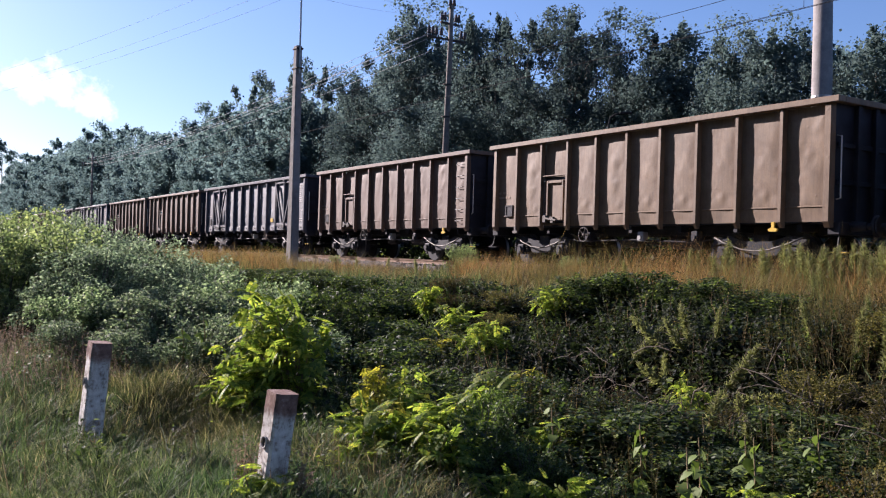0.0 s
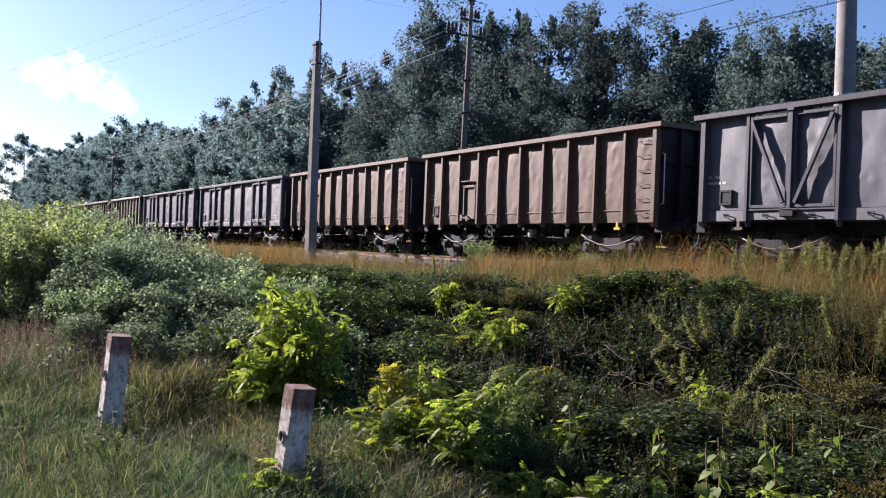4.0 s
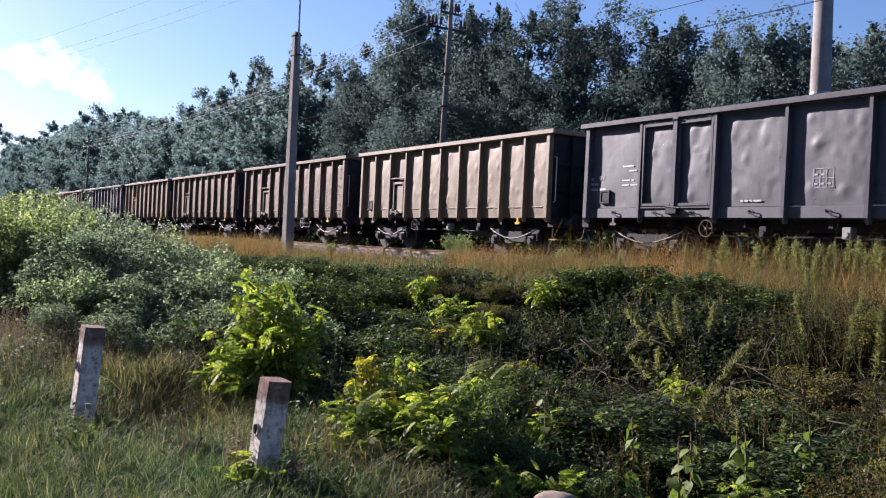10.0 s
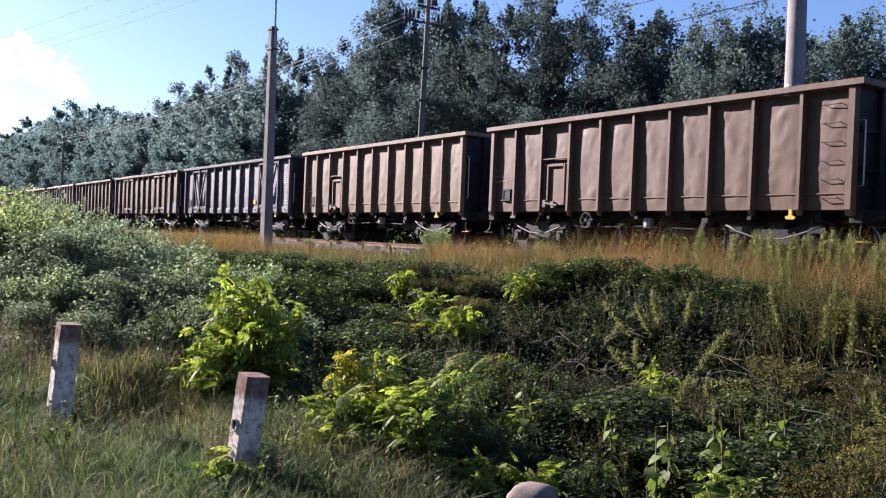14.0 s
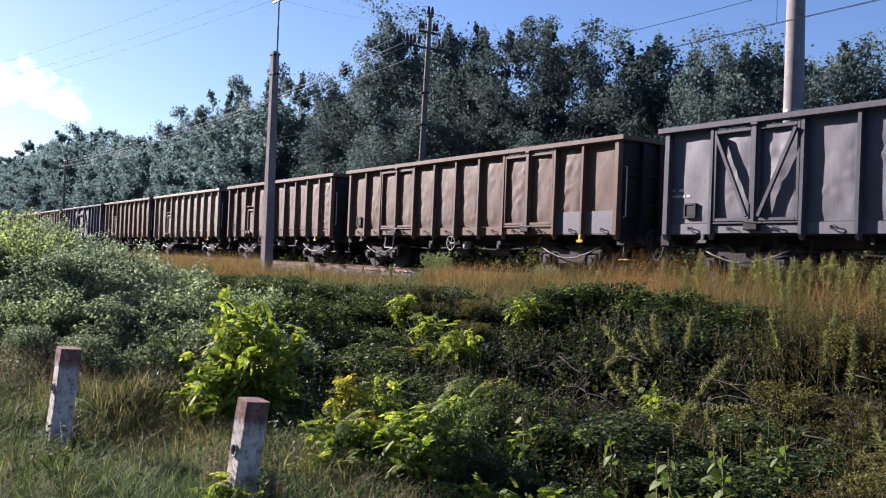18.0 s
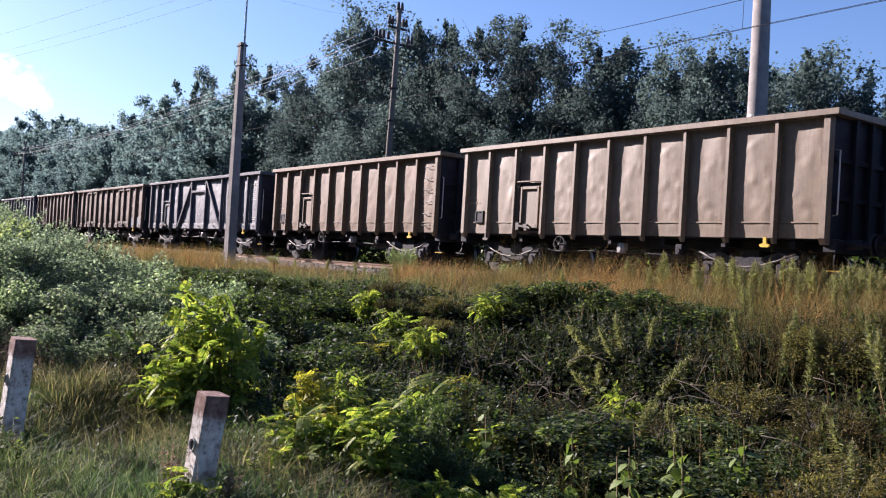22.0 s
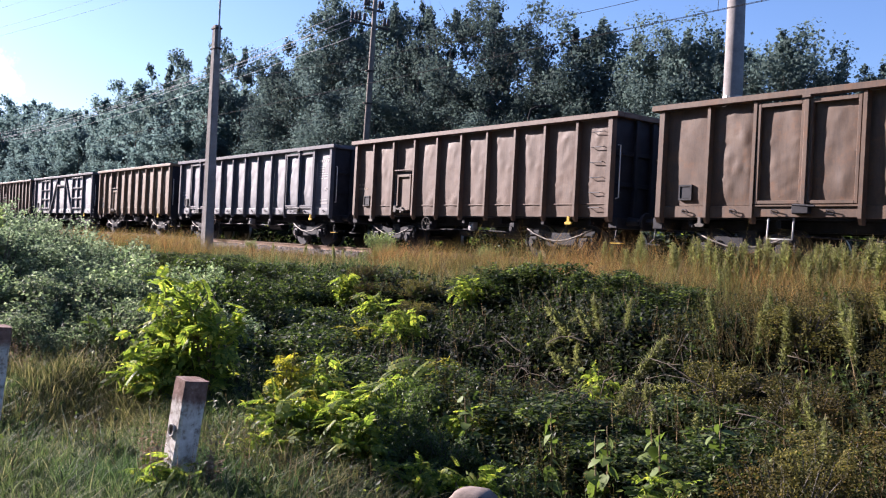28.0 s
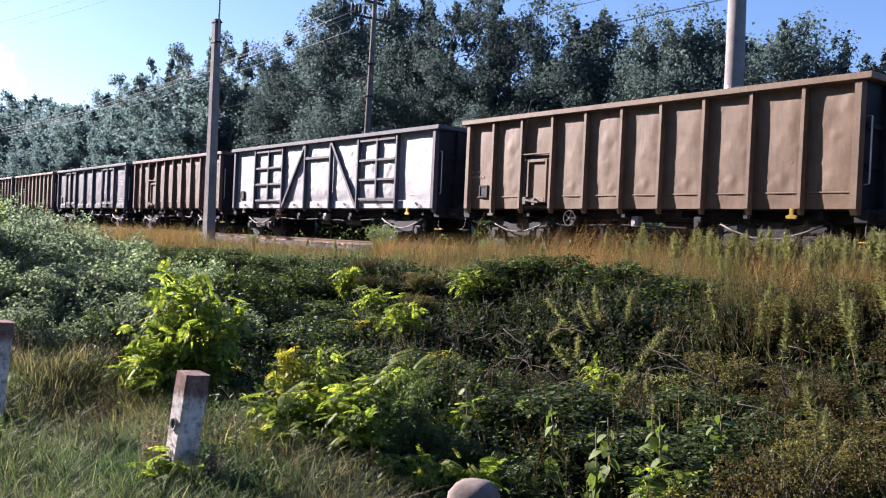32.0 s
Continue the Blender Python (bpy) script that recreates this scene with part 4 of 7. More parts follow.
G_BAYS = bays([0, 2.0, 4.4, 6.2, 8.05, 9.9, 12.2, 14.25], [P, "grid", "up", "box", "down", "grid", P])

# the order of the train, from its leading end: kind, ladder, paint
TRAIN = [("d6", DARK), ("s", RED), ("s", TAN), ("sl", RED), ("v", SILVER), ("sl", RED), ("sl", RED), ("d3", GREY), ("d3", DARK), ("s", OCHRE),
         ("sg", RED), ("sl", RED), ("s", TAN), ("v", SILVER), ("r", RUSTY), ("sl", RED), ("s", PALE), ("sl", TAN), ("n", SILVER), ("r", RUSTY),
         ("sl", RED), ("d6", ALU), ("s", TAN), ("g", WHITE), ("sl", RED), ("d3", GREY), ("s", TAN), ("sl", RED), ("v", SILVER), ("s", RED)]
LEAD = 2                               # wagons ahead of the one in view at the start
MODELS, WAGONS = {}, []
# slack in the couplings: how far each wagon stands from its even place, in metres
SLACK = [0, 0, 0, 0, -0.08, -0.03, 0.02, 0.09, 0.09, 0.06, 0.03, -0.04, -0.03, -0.07, -0.09, -0.09, -0.13, -0.03, -0.13, -0.12, -0.02, -0.10, -0.02, -0.03] + [0] * 6


def make_model(kind, mat):
    seed = 3 + len(MODELS)
    if kind in ("s", "sl", "sg"):
        tone = {TAN: "tan-brown", RED: "red-brown", PALE: "pale faded brown", OCHRE: "yellowish ochre-brown"}[mat]
        w = wagon_shell("gondola_wagon", SHORT, S_BAYS, mat, mat, tone + " open coal wagon with ribbed steel sides" + ("" if kind == "s" else " and a ladder"), seed, 0.02, 0.02, kind != "s", False, 7.3 if kind == "sg" else None)
        number_marks(w, SHORT, FADED)
        if kind == "sg":
            for k, c in enumerate("ACAB"):
                x = -SHORT / 2 + 1.142 * (5.5 + k) + 0.12
                chalk_letter(w, c, x, FLOOR + 0.40)
            tagged(w, "red-brown open coal wagon with large chalked graffiti letters")
        return w
    spec = {"v": (V_BAYS, FRAME_DARK, "grey open coal wagon with dark V-braced double doors", 0.014, 0.010),
            "d6": (D6_BAYS, FRAME_DARK, "worn grey open coal wagon with two pairs of side doors", 0.017, 0.010),
            "d3": (D3_BAYS, FRAME_DARK, "blue-grey open coal wagon with broad badly dented panels", 0.026, 0.012),
            "r": (R_BAYS, RUSTY, "heavily rusted long open coal wagon with double doors", 0.025, 0.03),
            "n": (N_BAYS, FRAME_DARK, "grey open coal wagon with diagonal side braces and a small hatch", 0.022, 0.012),
            "g": (G_BAYS, FRAME_DARK, "pale grey open coal wagon with diagonal braces and barred doors", 0.03, 0.03)}[kind]
    w = wagon_shell("gondola_wagon", LONG, spec[0], mat, spec[1], spec[2], seed, spec[3], spec[4])
    if kind == "r":                    # grey repair plates low on the last bays
        for x in (LONG / 2 - 2.36, LONG / 2 - 1.22):
            bm = box(B(), x, x + 1.04, -WALL - 0.035, -WALL - 0.012, FLOOR + 0.03, FLOOR + 0.62, 0.004)
            part("repair_plate", bm, GREY, w, "dull grey repair plate")
    if kind != "r":
        operator_marks(w, LONG, MARK, kind in ("d3", "g"))
        number_marks(w, LONG, MARK, kind == "d3")
    if kind in ("d3", "n"):            # a stencilled inspection grid low on a middle panel
        x0, z0, y0 = (-LONG / 2 + 6.75, FLOOR + 0.62, -WALL - 0.012) if kind == "d3" else (-LONG / 2 + 7.0, FLOOR + 0.62, -WALL - 0.012)
        bm = B()
        for j in range(3):
            box(bm, x0, x0 + 0.46, y0 - 0.001, y0 + 0.001, z0 + 0.19 * j, z0 + 0.19 * j + 0.014)
        for j in range(4):
            box(bm, x0 + 0.149 * j, x0 + 0.149 * j + 0.014, y0 - 0.003, y0 - 0.0012, z0, z0 + 0.394)
        for j in range(5):
            box(bm, x0 + 0.03 + 0.149 * (j % 3), x0 + 0.11 + 0.149 * (j % 3), y0 - 0.001, y0 + 0.001, z0 + 0.06 + 0.19 * (j // 3), z0 + 0.10 + 0.19 * (j // 3))
        tagged(part("inspection_grid", bm, GALV, w, "pale stencilled inspection grid"), kind="stuff")
        tagged(part("sill_lettering", bars(B(), x0 - 1.75, FLOOR + 0.36, [[0.06, 0.10, 0.06, 0.20]], 0.04, 0.1, y0 - 0.008), MARK, w), kind="stuff")
    if kind == "r":                    # a white step bracket below the first doors
        bm = tube(B(), [(-LONG / 2 + 2.75, -WALL - 0.02, FLOOR + 0.0), (-LONG / 2 + 2.75, -WALL - 0.05, FLOOR - 0.42), (-LONG / 2 + 3.30, -WALL - 0.05, FLOOR - 0.42), (-LONG / 2 + 3.30, -WALL - 0.02, FLOOR + 0.0)], 0.02, 6)
        part("step_bracket", bm, CHALK, w, "white step bracket")
    if kind == "v":
        bm = B()
        box(bm, LONG / 2 - 4.25, LONG / 2 - 3.95, -WALL - 0.03, -WALL - 0.012, FLOOR + 0.42, FLOOR + 0.60)
        part("warning_label", bm, YELLOW, w, "small yellow warning label")
    return w


def head(t):
    """Where the trailing end of the first visible wagon stands along the line."""
    return -21.91 + 9.0899 * t - 0.00735 * t * t


def build_train():
    off = [0.0] * len(TRAIN)           # the middle of each wagon, relative to head()
    lens = [SHORT if kind[0] == "s" else LONG for kind, _ in TRAIN]
    off[LEAD] = lens[LEAD] / 2
    for k in range(LEAD + 1, len(TRAIN)):
        off[k] = off[k - 1] - lens[k - 1] / 2 - GAP - lens[k] / 2
    for k in range(LEAD - 1, -1, -1):
        off[k] = off[k + 1] + lens[k + 1] / 2 + GAP + lens[k] / 2
    off = [o + d for o, d in zip(off, SLACK)]
    for k, (kind, mat) in enumerate(TRAIN):
        key = (kind, mat.name)
        m = pose(head(0) + off[k], TRACK_Y, 0)
        if key not in MODELS:
            w = make_model(kind, mat)
            MODELS[key] = w
            w.matrix_basis = m
        else:
            w = copy_thing(MODELS[key], m)
        WAGONS.append((w, off[k]))


build_train()


def motions():
    """The train rolls past from the far left towards the right, slowing a little."""
    ts = [0, 1, 2, 4, 6, 8, 10, 12, 14, 16, 18, 20, 22, 24, 26, 28, 30, 31, 32]
    for w, o in WAGONS:
        walk(w, [(t, pose(head(t) + o, TRACK_Y, 0)) for t in ts])
    step = 1.30 * WHEEL_R              # metres between two keys of a wheel
    n = int(math.ceil((head(32) - head(0)) / step))
    turns = []
    for k in range(n + 1):
        d = (head(32) - head(0)) * k / n
        # invert head() for the time at which the train has gone d metres
        t = (9.0899 - math.sqrt(9.0899 ** 2 - 4 * 0.00735 * d)) / (2 * 0.00735)
        turns.append((t, d))
    for w, _ in WAGONS:
        for o in w.children_recursive:
            if o.name.startswith("wheelset"):
                loc = o.location.copy()
                walk(o, [(t, Matrix.Translation(loc) @ Matrix.Rotation(d / WHEEL_R, 4, "Y")) for t, d in turns])


# ---- poles and wires ----
def sag_line(p, q, sag, n=18):
    p, q = Vector(p), Vector(q)
    return [p.lerp(q, k / n) - Vector((0, 0, sag * 4 * (k / n) * (1 - k / n))) for k in range(n + 1)]


def wire(name, p, q, sag, r, mat, label):
    bm = tube(B(), sag_line(p, q, sag), r, 5)
    tagged(part(name, bm, mat, None, smooth=True), label, "wire")


def insulator(parent, p, s=1.0):
    bm = B()
    x, y, z = p
    cyl(bm, (x, y, z), (x, y, z + 0.10 * s), 0.018 * s, seg=6)
    cyl(bm, (x, y, z + 0.08 * s), (x, y, z + 0.20 * s), 0.075 * s, 0.055 * s, 10)
    cyl(bm, (x, y, z + 0.20 * s), (x, y, z + 0.34 * s), 0.06 * s, 0.035 * s, 10)
    part("insulator", bm, PORCELAIN, parent, "dark porcelain insulator")


def telegraph_pole(x, y, top, label, lean=0.0):
    z0 = float(land(x, y)) - 0.3
    pole = thing("telegraph_pole", label, "telegraph pole", pose(x, y, z0, 0, lean, 0), "telegraph poles beyond the line")
    H = top - z0
    part("pole", tube(B(), [(0, 0, 0), (0.02, 0, H * 0.35), (0.03, 0, H * 0.7), (0.02, 0, H)], [0.19, 0.17, 0.14, 0.11], 12), POLE, pole, smooth=True)
    # seen from the verge the arms stand square to the line
    for z, a, b, spots in ((H - 1.75, 1.35, 0.95, (-1.27, -1.05, -0.83, -0.55, 0.66, 0.88)), (H - 0.95, 0.62, 0.55, (-0.54, -0.36, 0.30, 0.47))):
        bm = B()
        box(bm, -0.06, 0.05, -a, b, z - 0.05, z + 0.05, 0.01)
        arm = part("crossarm", bm, DARKIRON, pole)
        for yy in spots:
            insulator(arm, (0, yy, z + 0.05), 1.45)
    for yy in (-0.09, 0.13):
        insulator(pole, (0.02, yy, H - 0.12), 1.45)
    bm = B()
    box(bm, -0.05, 0.09, -0.16, 0.20, H - 0.16, H - 0.09, 0.01)
    part("top_bracket", bm, DARKIRON, pole)
    for z in (H * 0.42, H * 0.58, H * 0.70):
        bm = B()
        cyl(bm, (0.02, 0, z), (0.02, 0, z + 0.09), 0.185, seg=12)
        box(bm, -0.06, 0.10, -0.30, -0.14, z, z + 0.07, 0.01)
        part("band", bm, DARKIRON, pole)
    # the stay that runs down from the upper band towards the wood
    bm = tube(B(), [(0, 0, H * 0.74), (-2.6, 1.5, H * 0.66)], 0.03, 6)
    part("stay", bm, DARKIRON, pole)
    return z0


PX, PY, PTOP = -37.4, 24.0, 12.86
telegraph_pole(PX - 0.25, PY, PTOP, "tall weathered telegraph pole with crossarms and dark insulators", 1.9)
telegraph_pole(-127.7, 24.0, 12.6, "distant telegraph pole with crossarms against the wood")
for zz, yy in ((-1.5, -1.0), (-1.5, -0.6), (-1.5, 0.8), (-0.7, -0.4), (-0.7, 0.4)):
    wire("telegraph_wire", (PX, PY + yy, PTOP + zz), (-127.7, 24.0 + yy, 12.6 + zz), 0.9, 0.012, WIRE_PALE, "thin sagging telegraph wire along the wood")

MX, MY = -24.86, 10.5


def line_mast():
    z0 = float(land(MX, MY)) - 0.2
    m = thing("line_mast", "square weathered concrete pole with a thin steel rod on top", "pole", pose(MX, MY, z0, 0, 0, 3))
    H = 6.47 - z0
    bm = B()
    a = [bm.verts.new((sx * 0.165, sy * 0.14, 0)) for sx, sy in ((-1, -1), (1, -1), (1, 1), (-1, 1))]
    c = [bm.verts.new((sx * 0.105, sy * 0.095, H)) for sx, sy in ((-1, -1), (1, -1), (1, 1), (-1, 1))]
    for i in range(4):
        bm.faces.new((a[i], a[(i + 1) % 4], c[(i + 1) % 4], c[i]))
    bm.faces.new(c)
    bmesh.ops.bevel(bm, geom=list(bm.edges), offset=0.02, segments=1, affect="EDGES")
    part("concrete_pole", bm, CONCRETE, m)
    bm = B()
    cyl(bm, (0.135, 0, H - 0.85), (0.135, 0, H + 1.72), 0.032, 0.026, 8)
    rod = part("steel_rod", bm, GALV, m)
    for z, w in ((H - 0.72, 0.18), (H - 0.12, 0.15)):
        bm = B()
        box(bm, -w, w, -0.115, 0.115, z, z + 0.05, 0.008)
        part("clamp", bm, DARKIRON, rod)
    bm = B()
    box(bm, -0.25, 0.45, -0.03, 0.03, H + 1.52, H + 1.58, 0.008)
    arm = part("rod_crossarm", bm, GALV, rod)
    insulator(arm, (-0.22, 0, H + 1.58), 0.9)
    insulator(arm, (0.42, 0, H + 1.58), 0.9)


line_mast()
for dz, dy, ez in ((1.62, 0.0, 7.2), (2.25, 0.4, 7.95), (2.6, -0.3, 7.6)):
    wire("overhead_wire", (MX, MY + dy, 6.47 + dz), (-57.0, 0.6 + dy * 3, ez), 0.45, 0.0035, WIRE_PALE, "thin pale overhead wire against the sky")
    wire("overhead_wire", (MX, MY + dy, 6.47 + dz), (PX, PY + dy, PTOP - 0.4 + dy * 0.3), 0.25, 0.0035, WIRE_PALE, "thin pale overhead wire against the sky")


def catenary_mast(x, y):
    z0 = float(land(x, y)) - 0.3
    m = thing("catenary_mast", "round pale concrete catenary mast beyond the train", "catenary mast", pose(x, y, z0, 0, -0.6, 0))
    bm = B()
    tube(bm, [(0, 0, 0), (0, 0, 4), (0, 0, 10.2)], [0.30, 0.265, 0.215], 20)
    part("concrete_column", bm, CONCRETE, m, smooth=True)
    bm = B()
    cyl(bm, (0, 0, 5.15), (0, 0, 5.21), 0.262, seg=20)
    part("band", bm, GALV, m)


catenary_mast(-13.65, 20.3)
CX = TRACK_Y
wire("contact_wire", (-60, CX, 6.02), (60, CX, 6.02), 0.0, 0.0065, WIRE, "dark contact wire over the railway line")
wire("contact_wire", (-60, CX + 0.06, 6.02), (60, CX + 0.06, 6.02), 0.0, 0.0065, WIRE, "dark contact wire over the railway line")
wire("messenger_wire", (-46, CX, 8.2), (16, CX, 7.9), 1.35, 0.008, WIRE, "dark messenger wire hung above the contact wire")


def droppers():
    k = 0
    for p in sag_line((-46, CX, 8.2), (16, CX, 7.9), 1.35, 11)[1:-1]:
        bm = tube(B(), [p, (p.x, CX, 6.03)], 0.006, 4)
        tagged(part("dropper", bm, WIRE, None), "thin dropper wire between messenger and contact wire", "wire", "catenary droppers")


droppers()


def hooked_lamp():
    """A slender hooked lamp arm that shows over the train."""
    d = 30.0
    az = radians(46.74)
    x, y = -d * math.sin(az), d * math.cos(az)
    m = thing("yard_lamp", "slender dark lamp post with a hooked arm", "lamp", pose(x, y, float(land(x, y)), 0, 0, 40))
    H = 5.1 - float(land(x, y))
    bm = tube(B(), [(0, 0, 0), (0, 0, H - 0.35), (0.05, 0, H - 0.1), (0.2, 0, H), (0.45, 0, H + 0.04)], 0.035, 7)
    part("post", bm, WIRE, m, smooth=True)
    bm = box(B(), 0.35, 0.75, -0.07, 0.07, H, H + 0.08, 0.02)
    part("lamp_head", bm, WIRE, m)


hooked_lamp()

# ---- marker posts on the verge ----
def marker_post(x, y, top, lean, turn):
    z0 = float(land(x, y)) - 0.25
    p = thing("marker_post", "square concrete marker post with flaking whitewash and a weathered red top", "marker post", Matrix.Translation((x, y, z0)) @ Matrix.Rotation(radians(lean), 4, Vector((-0.84, 0.54, 0))) @ Matrix.Rotation(radians(turn), 4, "Z"), "marker posts on the verge")
    H = top - z0
    s = 0.075
    coat = post_paint(H)

    def shaft(a, b, r):
        bm = B()
        lv = [(a, 1.0), ((a + b) / 2, 0.985), (b, 0.97)]
        rings = [[bm.verts.new((sx * s * k * r + random.uniform(-0.003, 0.003), sy * s * k * r + random.uniform(-0.003, 0.003), z)) for sx, sy in ((-1, -0.8), (-0.8, -1), (0.8, -1), (1, -0.8), (1, 0.8), (0.8, 1), (-0.8, 1), (-1, 0.8))] for z, k in lv]
        for q, w in zip(rings, rings[1:]):
            for j in range(8):
                bm.faces.new((q[j], q[(j + 1) % 8], w[(j + 1) % 8], w[j]))
        bm.faces.new(rings[-1])
        bm.faces.new(rings[0][::-1])
        return bm
    part("shaft", shaft(0, H - 0.125, 1.0), coat, p, "flaking whitewashed shaft")
    part("post_top", shaft(H - 0.125, H, 1.015), coat, p, "weathered dull red top")
    bm = B()
    ring = [(0.028 * math.cos(a), -s - 0.004, H - 0.30 + 0.035 * math.sin(a)) for a in np.linspace(0, 2 * math.pi, 15)]
    tube(bm, ring, 0.006, 5)
    part("cast_ring", bm, POSTWHITE, p)
    bm = cyl(B(), (0.0, -s - 0.0015, H - 0.30), (0.0, -s + 0.03, H - 0.30), 0.026, seg=14)
    part("bolt_hole", bm, DARKIRON, p, "dark bolt hole")


marker_post(-4.914, 1.94, -0.56, 6.6, 6)
marker_post(-6.93, 1.315, -0.45, 5.0, 6)


def boundary_stone(x, y, top):
    """A low squarish stone with a worn, rounded head."""
    z0 = float(land(x, y)) - 0.25
    H = top - z0
    bm = B()
    rings = []
    for z, r in ((0, 0.125), (H - 0.22, 0.120), (H - 0.10, 0.116), (H - 0.045, 0.104), (H - 0.015, 0.078), (H - 0.003, 0.042), (H, 0.012)):
        ring = []
        for j in range(20):
            a = 2 * math.pi * j / 20
            k = (abs(math.cos(a)) ** 3.2 + abs(math.sin(a)) ** 3.2) ** (-1 / 3.2)
            ring.append(bm.verts.new((r * k * math.cos(a) + random.uniform(-0.002, 0.002), r * k * math.sin(a) + random.uniform(-0.002, 0.002), z)))
        rings.append(ring)
    for q, w in zip(rings, rings[1:]):
        for j in range(20):
            bm.faces.new((q[j], q[(j + 1) % 20], w[(j + 1) % 20], w[j]))
    bm.faces.new(rings[-1])
    bm.faces.new(rings[0][::-1])
    stone = part("boundary_stone", bm, POSTSTONE, None, smooth=True, at=pose(x, y, z0, 2, -3, 25))
    tagged(stone, "low pinkish-grey boundary stone with a worn round head", "boundary stone")


boundary_stone(-3.01, 2.70, -0.83)


# ---- growth ----
RNG = np.random.default_rng(11)
# wood leaf tones are paled and blued for haze, the far ones most
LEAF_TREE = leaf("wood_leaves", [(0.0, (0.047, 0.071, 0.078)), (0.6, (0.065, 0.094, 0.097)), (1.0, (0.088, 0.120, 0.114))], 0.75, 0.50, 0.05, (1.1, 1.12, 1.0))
LEAF_TREE2 = leaf("hazy_grey_leaves", [(0.0, (0.088, 0.126, 0.126)), (0.6, (0.110, 0.154, 0.148)), (1.0, (0.135, 0.182, 0.166))], 0.75, 0.48, 0.05, (1.08, 1.13, 1.1))
LEAF_FAR = leaf("haze_pale_leaves", [(0.0, (0.112, 0.170, 0.186)), (0.6, (0.124, 0.184, 0.196)), (1.0, (0.136, 0.196, 0.204))], 0.75, 0.62, 0.05, (1.12, 1.15, 1.05))
# willow tone raised to carry the haze over the verge
LEAF_WILLOW = leaf("willow_leaves", [(0.0, (0.090, 0.126, 0.084)), (0.6, (0.195, 0.250, 0.170)), (1.0, (0.36, 0.41, 0.31))], 0.65, 0.6, 0.1, (1.05, 1.15, 0.9))
LEAF_LIGHT = leaf("yellow_green_leaves", [(0.0, (0.098, 0.138, 0.069)), (0.6, (0.196, 0.253, 0.127)), (1.0, (0.356, 0.402, 0.207))], 0.55, 0.55, 0.3, (1.08, 1.15, 0.75))
LEAF_LOCUST = leaf("locust_leaves", [(0.0, (0.095, 0.150, 0.030)), (0.5, (0.190, 0.260, 0.052)), (0.85, (0.33, 0.38, 0.080)), (1.0, (0.48, 0.45, 0.09))], 0.5, 0.62, 0.25, (1.15, 1.22, 0.65))
LEAF_YELLOW = leaf("yellowing_leaves", [(0.0, (0.14, 0.165, 0.03)), (0.5, (0.31, 0.31, 0.05)), (1.0, (0.50, 0.44, 0.07))], 0.55, 0.5, 0.2, (1.15, 1.18, 0.6))
LEAF_BRAMBLE = leaf("bramble_leaves", [(0.0, (0.018, 0.030, 0.014)), (0.55, (0.045, 0.070, 0.027)), (0.88, (0.103, 0.140, 0.048)), (1.0, (0.213, 0.250, 0.081))], 0.55, 0.45, 0.25)
# both creeper tones are likewise lightened in place of haze
LEAF_HEDGE = leaf("verge_creeper_leaves", [(0.0, (0.095, 0.135, 0.076)), (0.55, (0.189, 0.250, 0.146)), (0.9, (0.317, 0.385, 0.236)), (1.0, (0.459, 0.499, 0.338))], 0.6, 0.6, 0.15, (1.05, 1.15, 0.85))
LEAF_VINE = leaf("creeper_leaves", [(0.0, (0.068, 0.097, 0.059)), (0.55, (0.142, 0.186, 0.116)), (0.9, (0.257, 0.304, 0.196)), (1.0, (0.405, 0.432, 0.311))], 0.6, 0.5, 0.15, (1.05, 1.15, 0.9))
LEAF_PRIVET = leaf("privet_leaves", [(0.0, (0.030, 0.052, 0.020)), (0.6, (0.072, 0.112, 0.040)), (1.0, (0.15, 0.20, 0.070))], 0.45, 0.5, 0.35)
# leaves coloured near-black to stand for shade under the train and on the bank
LEAF_SHADE = leaf("shade_dark_leaves", [(0.0, (0.010, 0.016, 0.010)), (0.7, (0.028, 0.040, 0.022)), (1.0, (0.06, 0.075, 0.035))], 0.65, 0.35, 0.2)
LEAF_OLIVE = leaf("dry_weed_leaves", [(0.0, (0.024, 0.022, 0.010)), (0.5, (0.060, 0.054, 0.022)), (0.85, (0.115, 0.100, 0.040)), (1.0, (0.20, 0.150, 0.070))], 0.7, 0.4, 0.12, (1.15, 1.08, 0.7), ((0.72, 0.90, 0.78), (1.10, 1.0, 0.88)), 1.6)
LEAF_OLIVE2 = leaf("olive_weed_leaves", [(0.0, (0.050, 0.054, 0.020)), (0.5, (0.120, 0.121, 0.040)), (0.85, (0.21, 0.196, 0.066)), (1.0, (0.30, 0.25, 0.10))], 0.7, 0.45, 0.12, (1.15, 1.1, 0.7))
LEAF_SPIKE = leaf("horseweed_leaves", [(0.0, (0.13, 0.14, 0.082)), (0.6, (0.225, 0.232, 0.140)), (1.0, (0.33, 0.325, 0.21))], 0.65, 0.45, 0.15)
GRASS_GREEN = leaf("verge_grass_blades", [(0.0, (0.028, 0.048, 0.021)), (0.5, (0.074, 0.110, 0.050)), (0.88, (0.14, 0.175, 0.092)), (1.0, (0.33, 0.30, 0.21))], 0.6, 0.5, 0.15, (1.05, 1.18, 0.85), ((0.72, 0.92, 0.78), (1.18, 1.06, 0.98)), 0.8)
GRASS_GOLD = leaf("dry_golden_grass", [(0.0, (0.080, 0.058, 0.030)), (0.45, (0.172, 0.126, 0.065)), (0.8, (0.285, 0.222, 0.122)), (0.93, (0.40, 0.325, 0.20)), (1.0, (0.08, 0.105, 0.042))], 0.7, 0.42, 0.12, (1.12, 1.05, 0.8), ((0.50, 0.80, 0.58), (1.25, 0.97, 0.80)), 0.55)
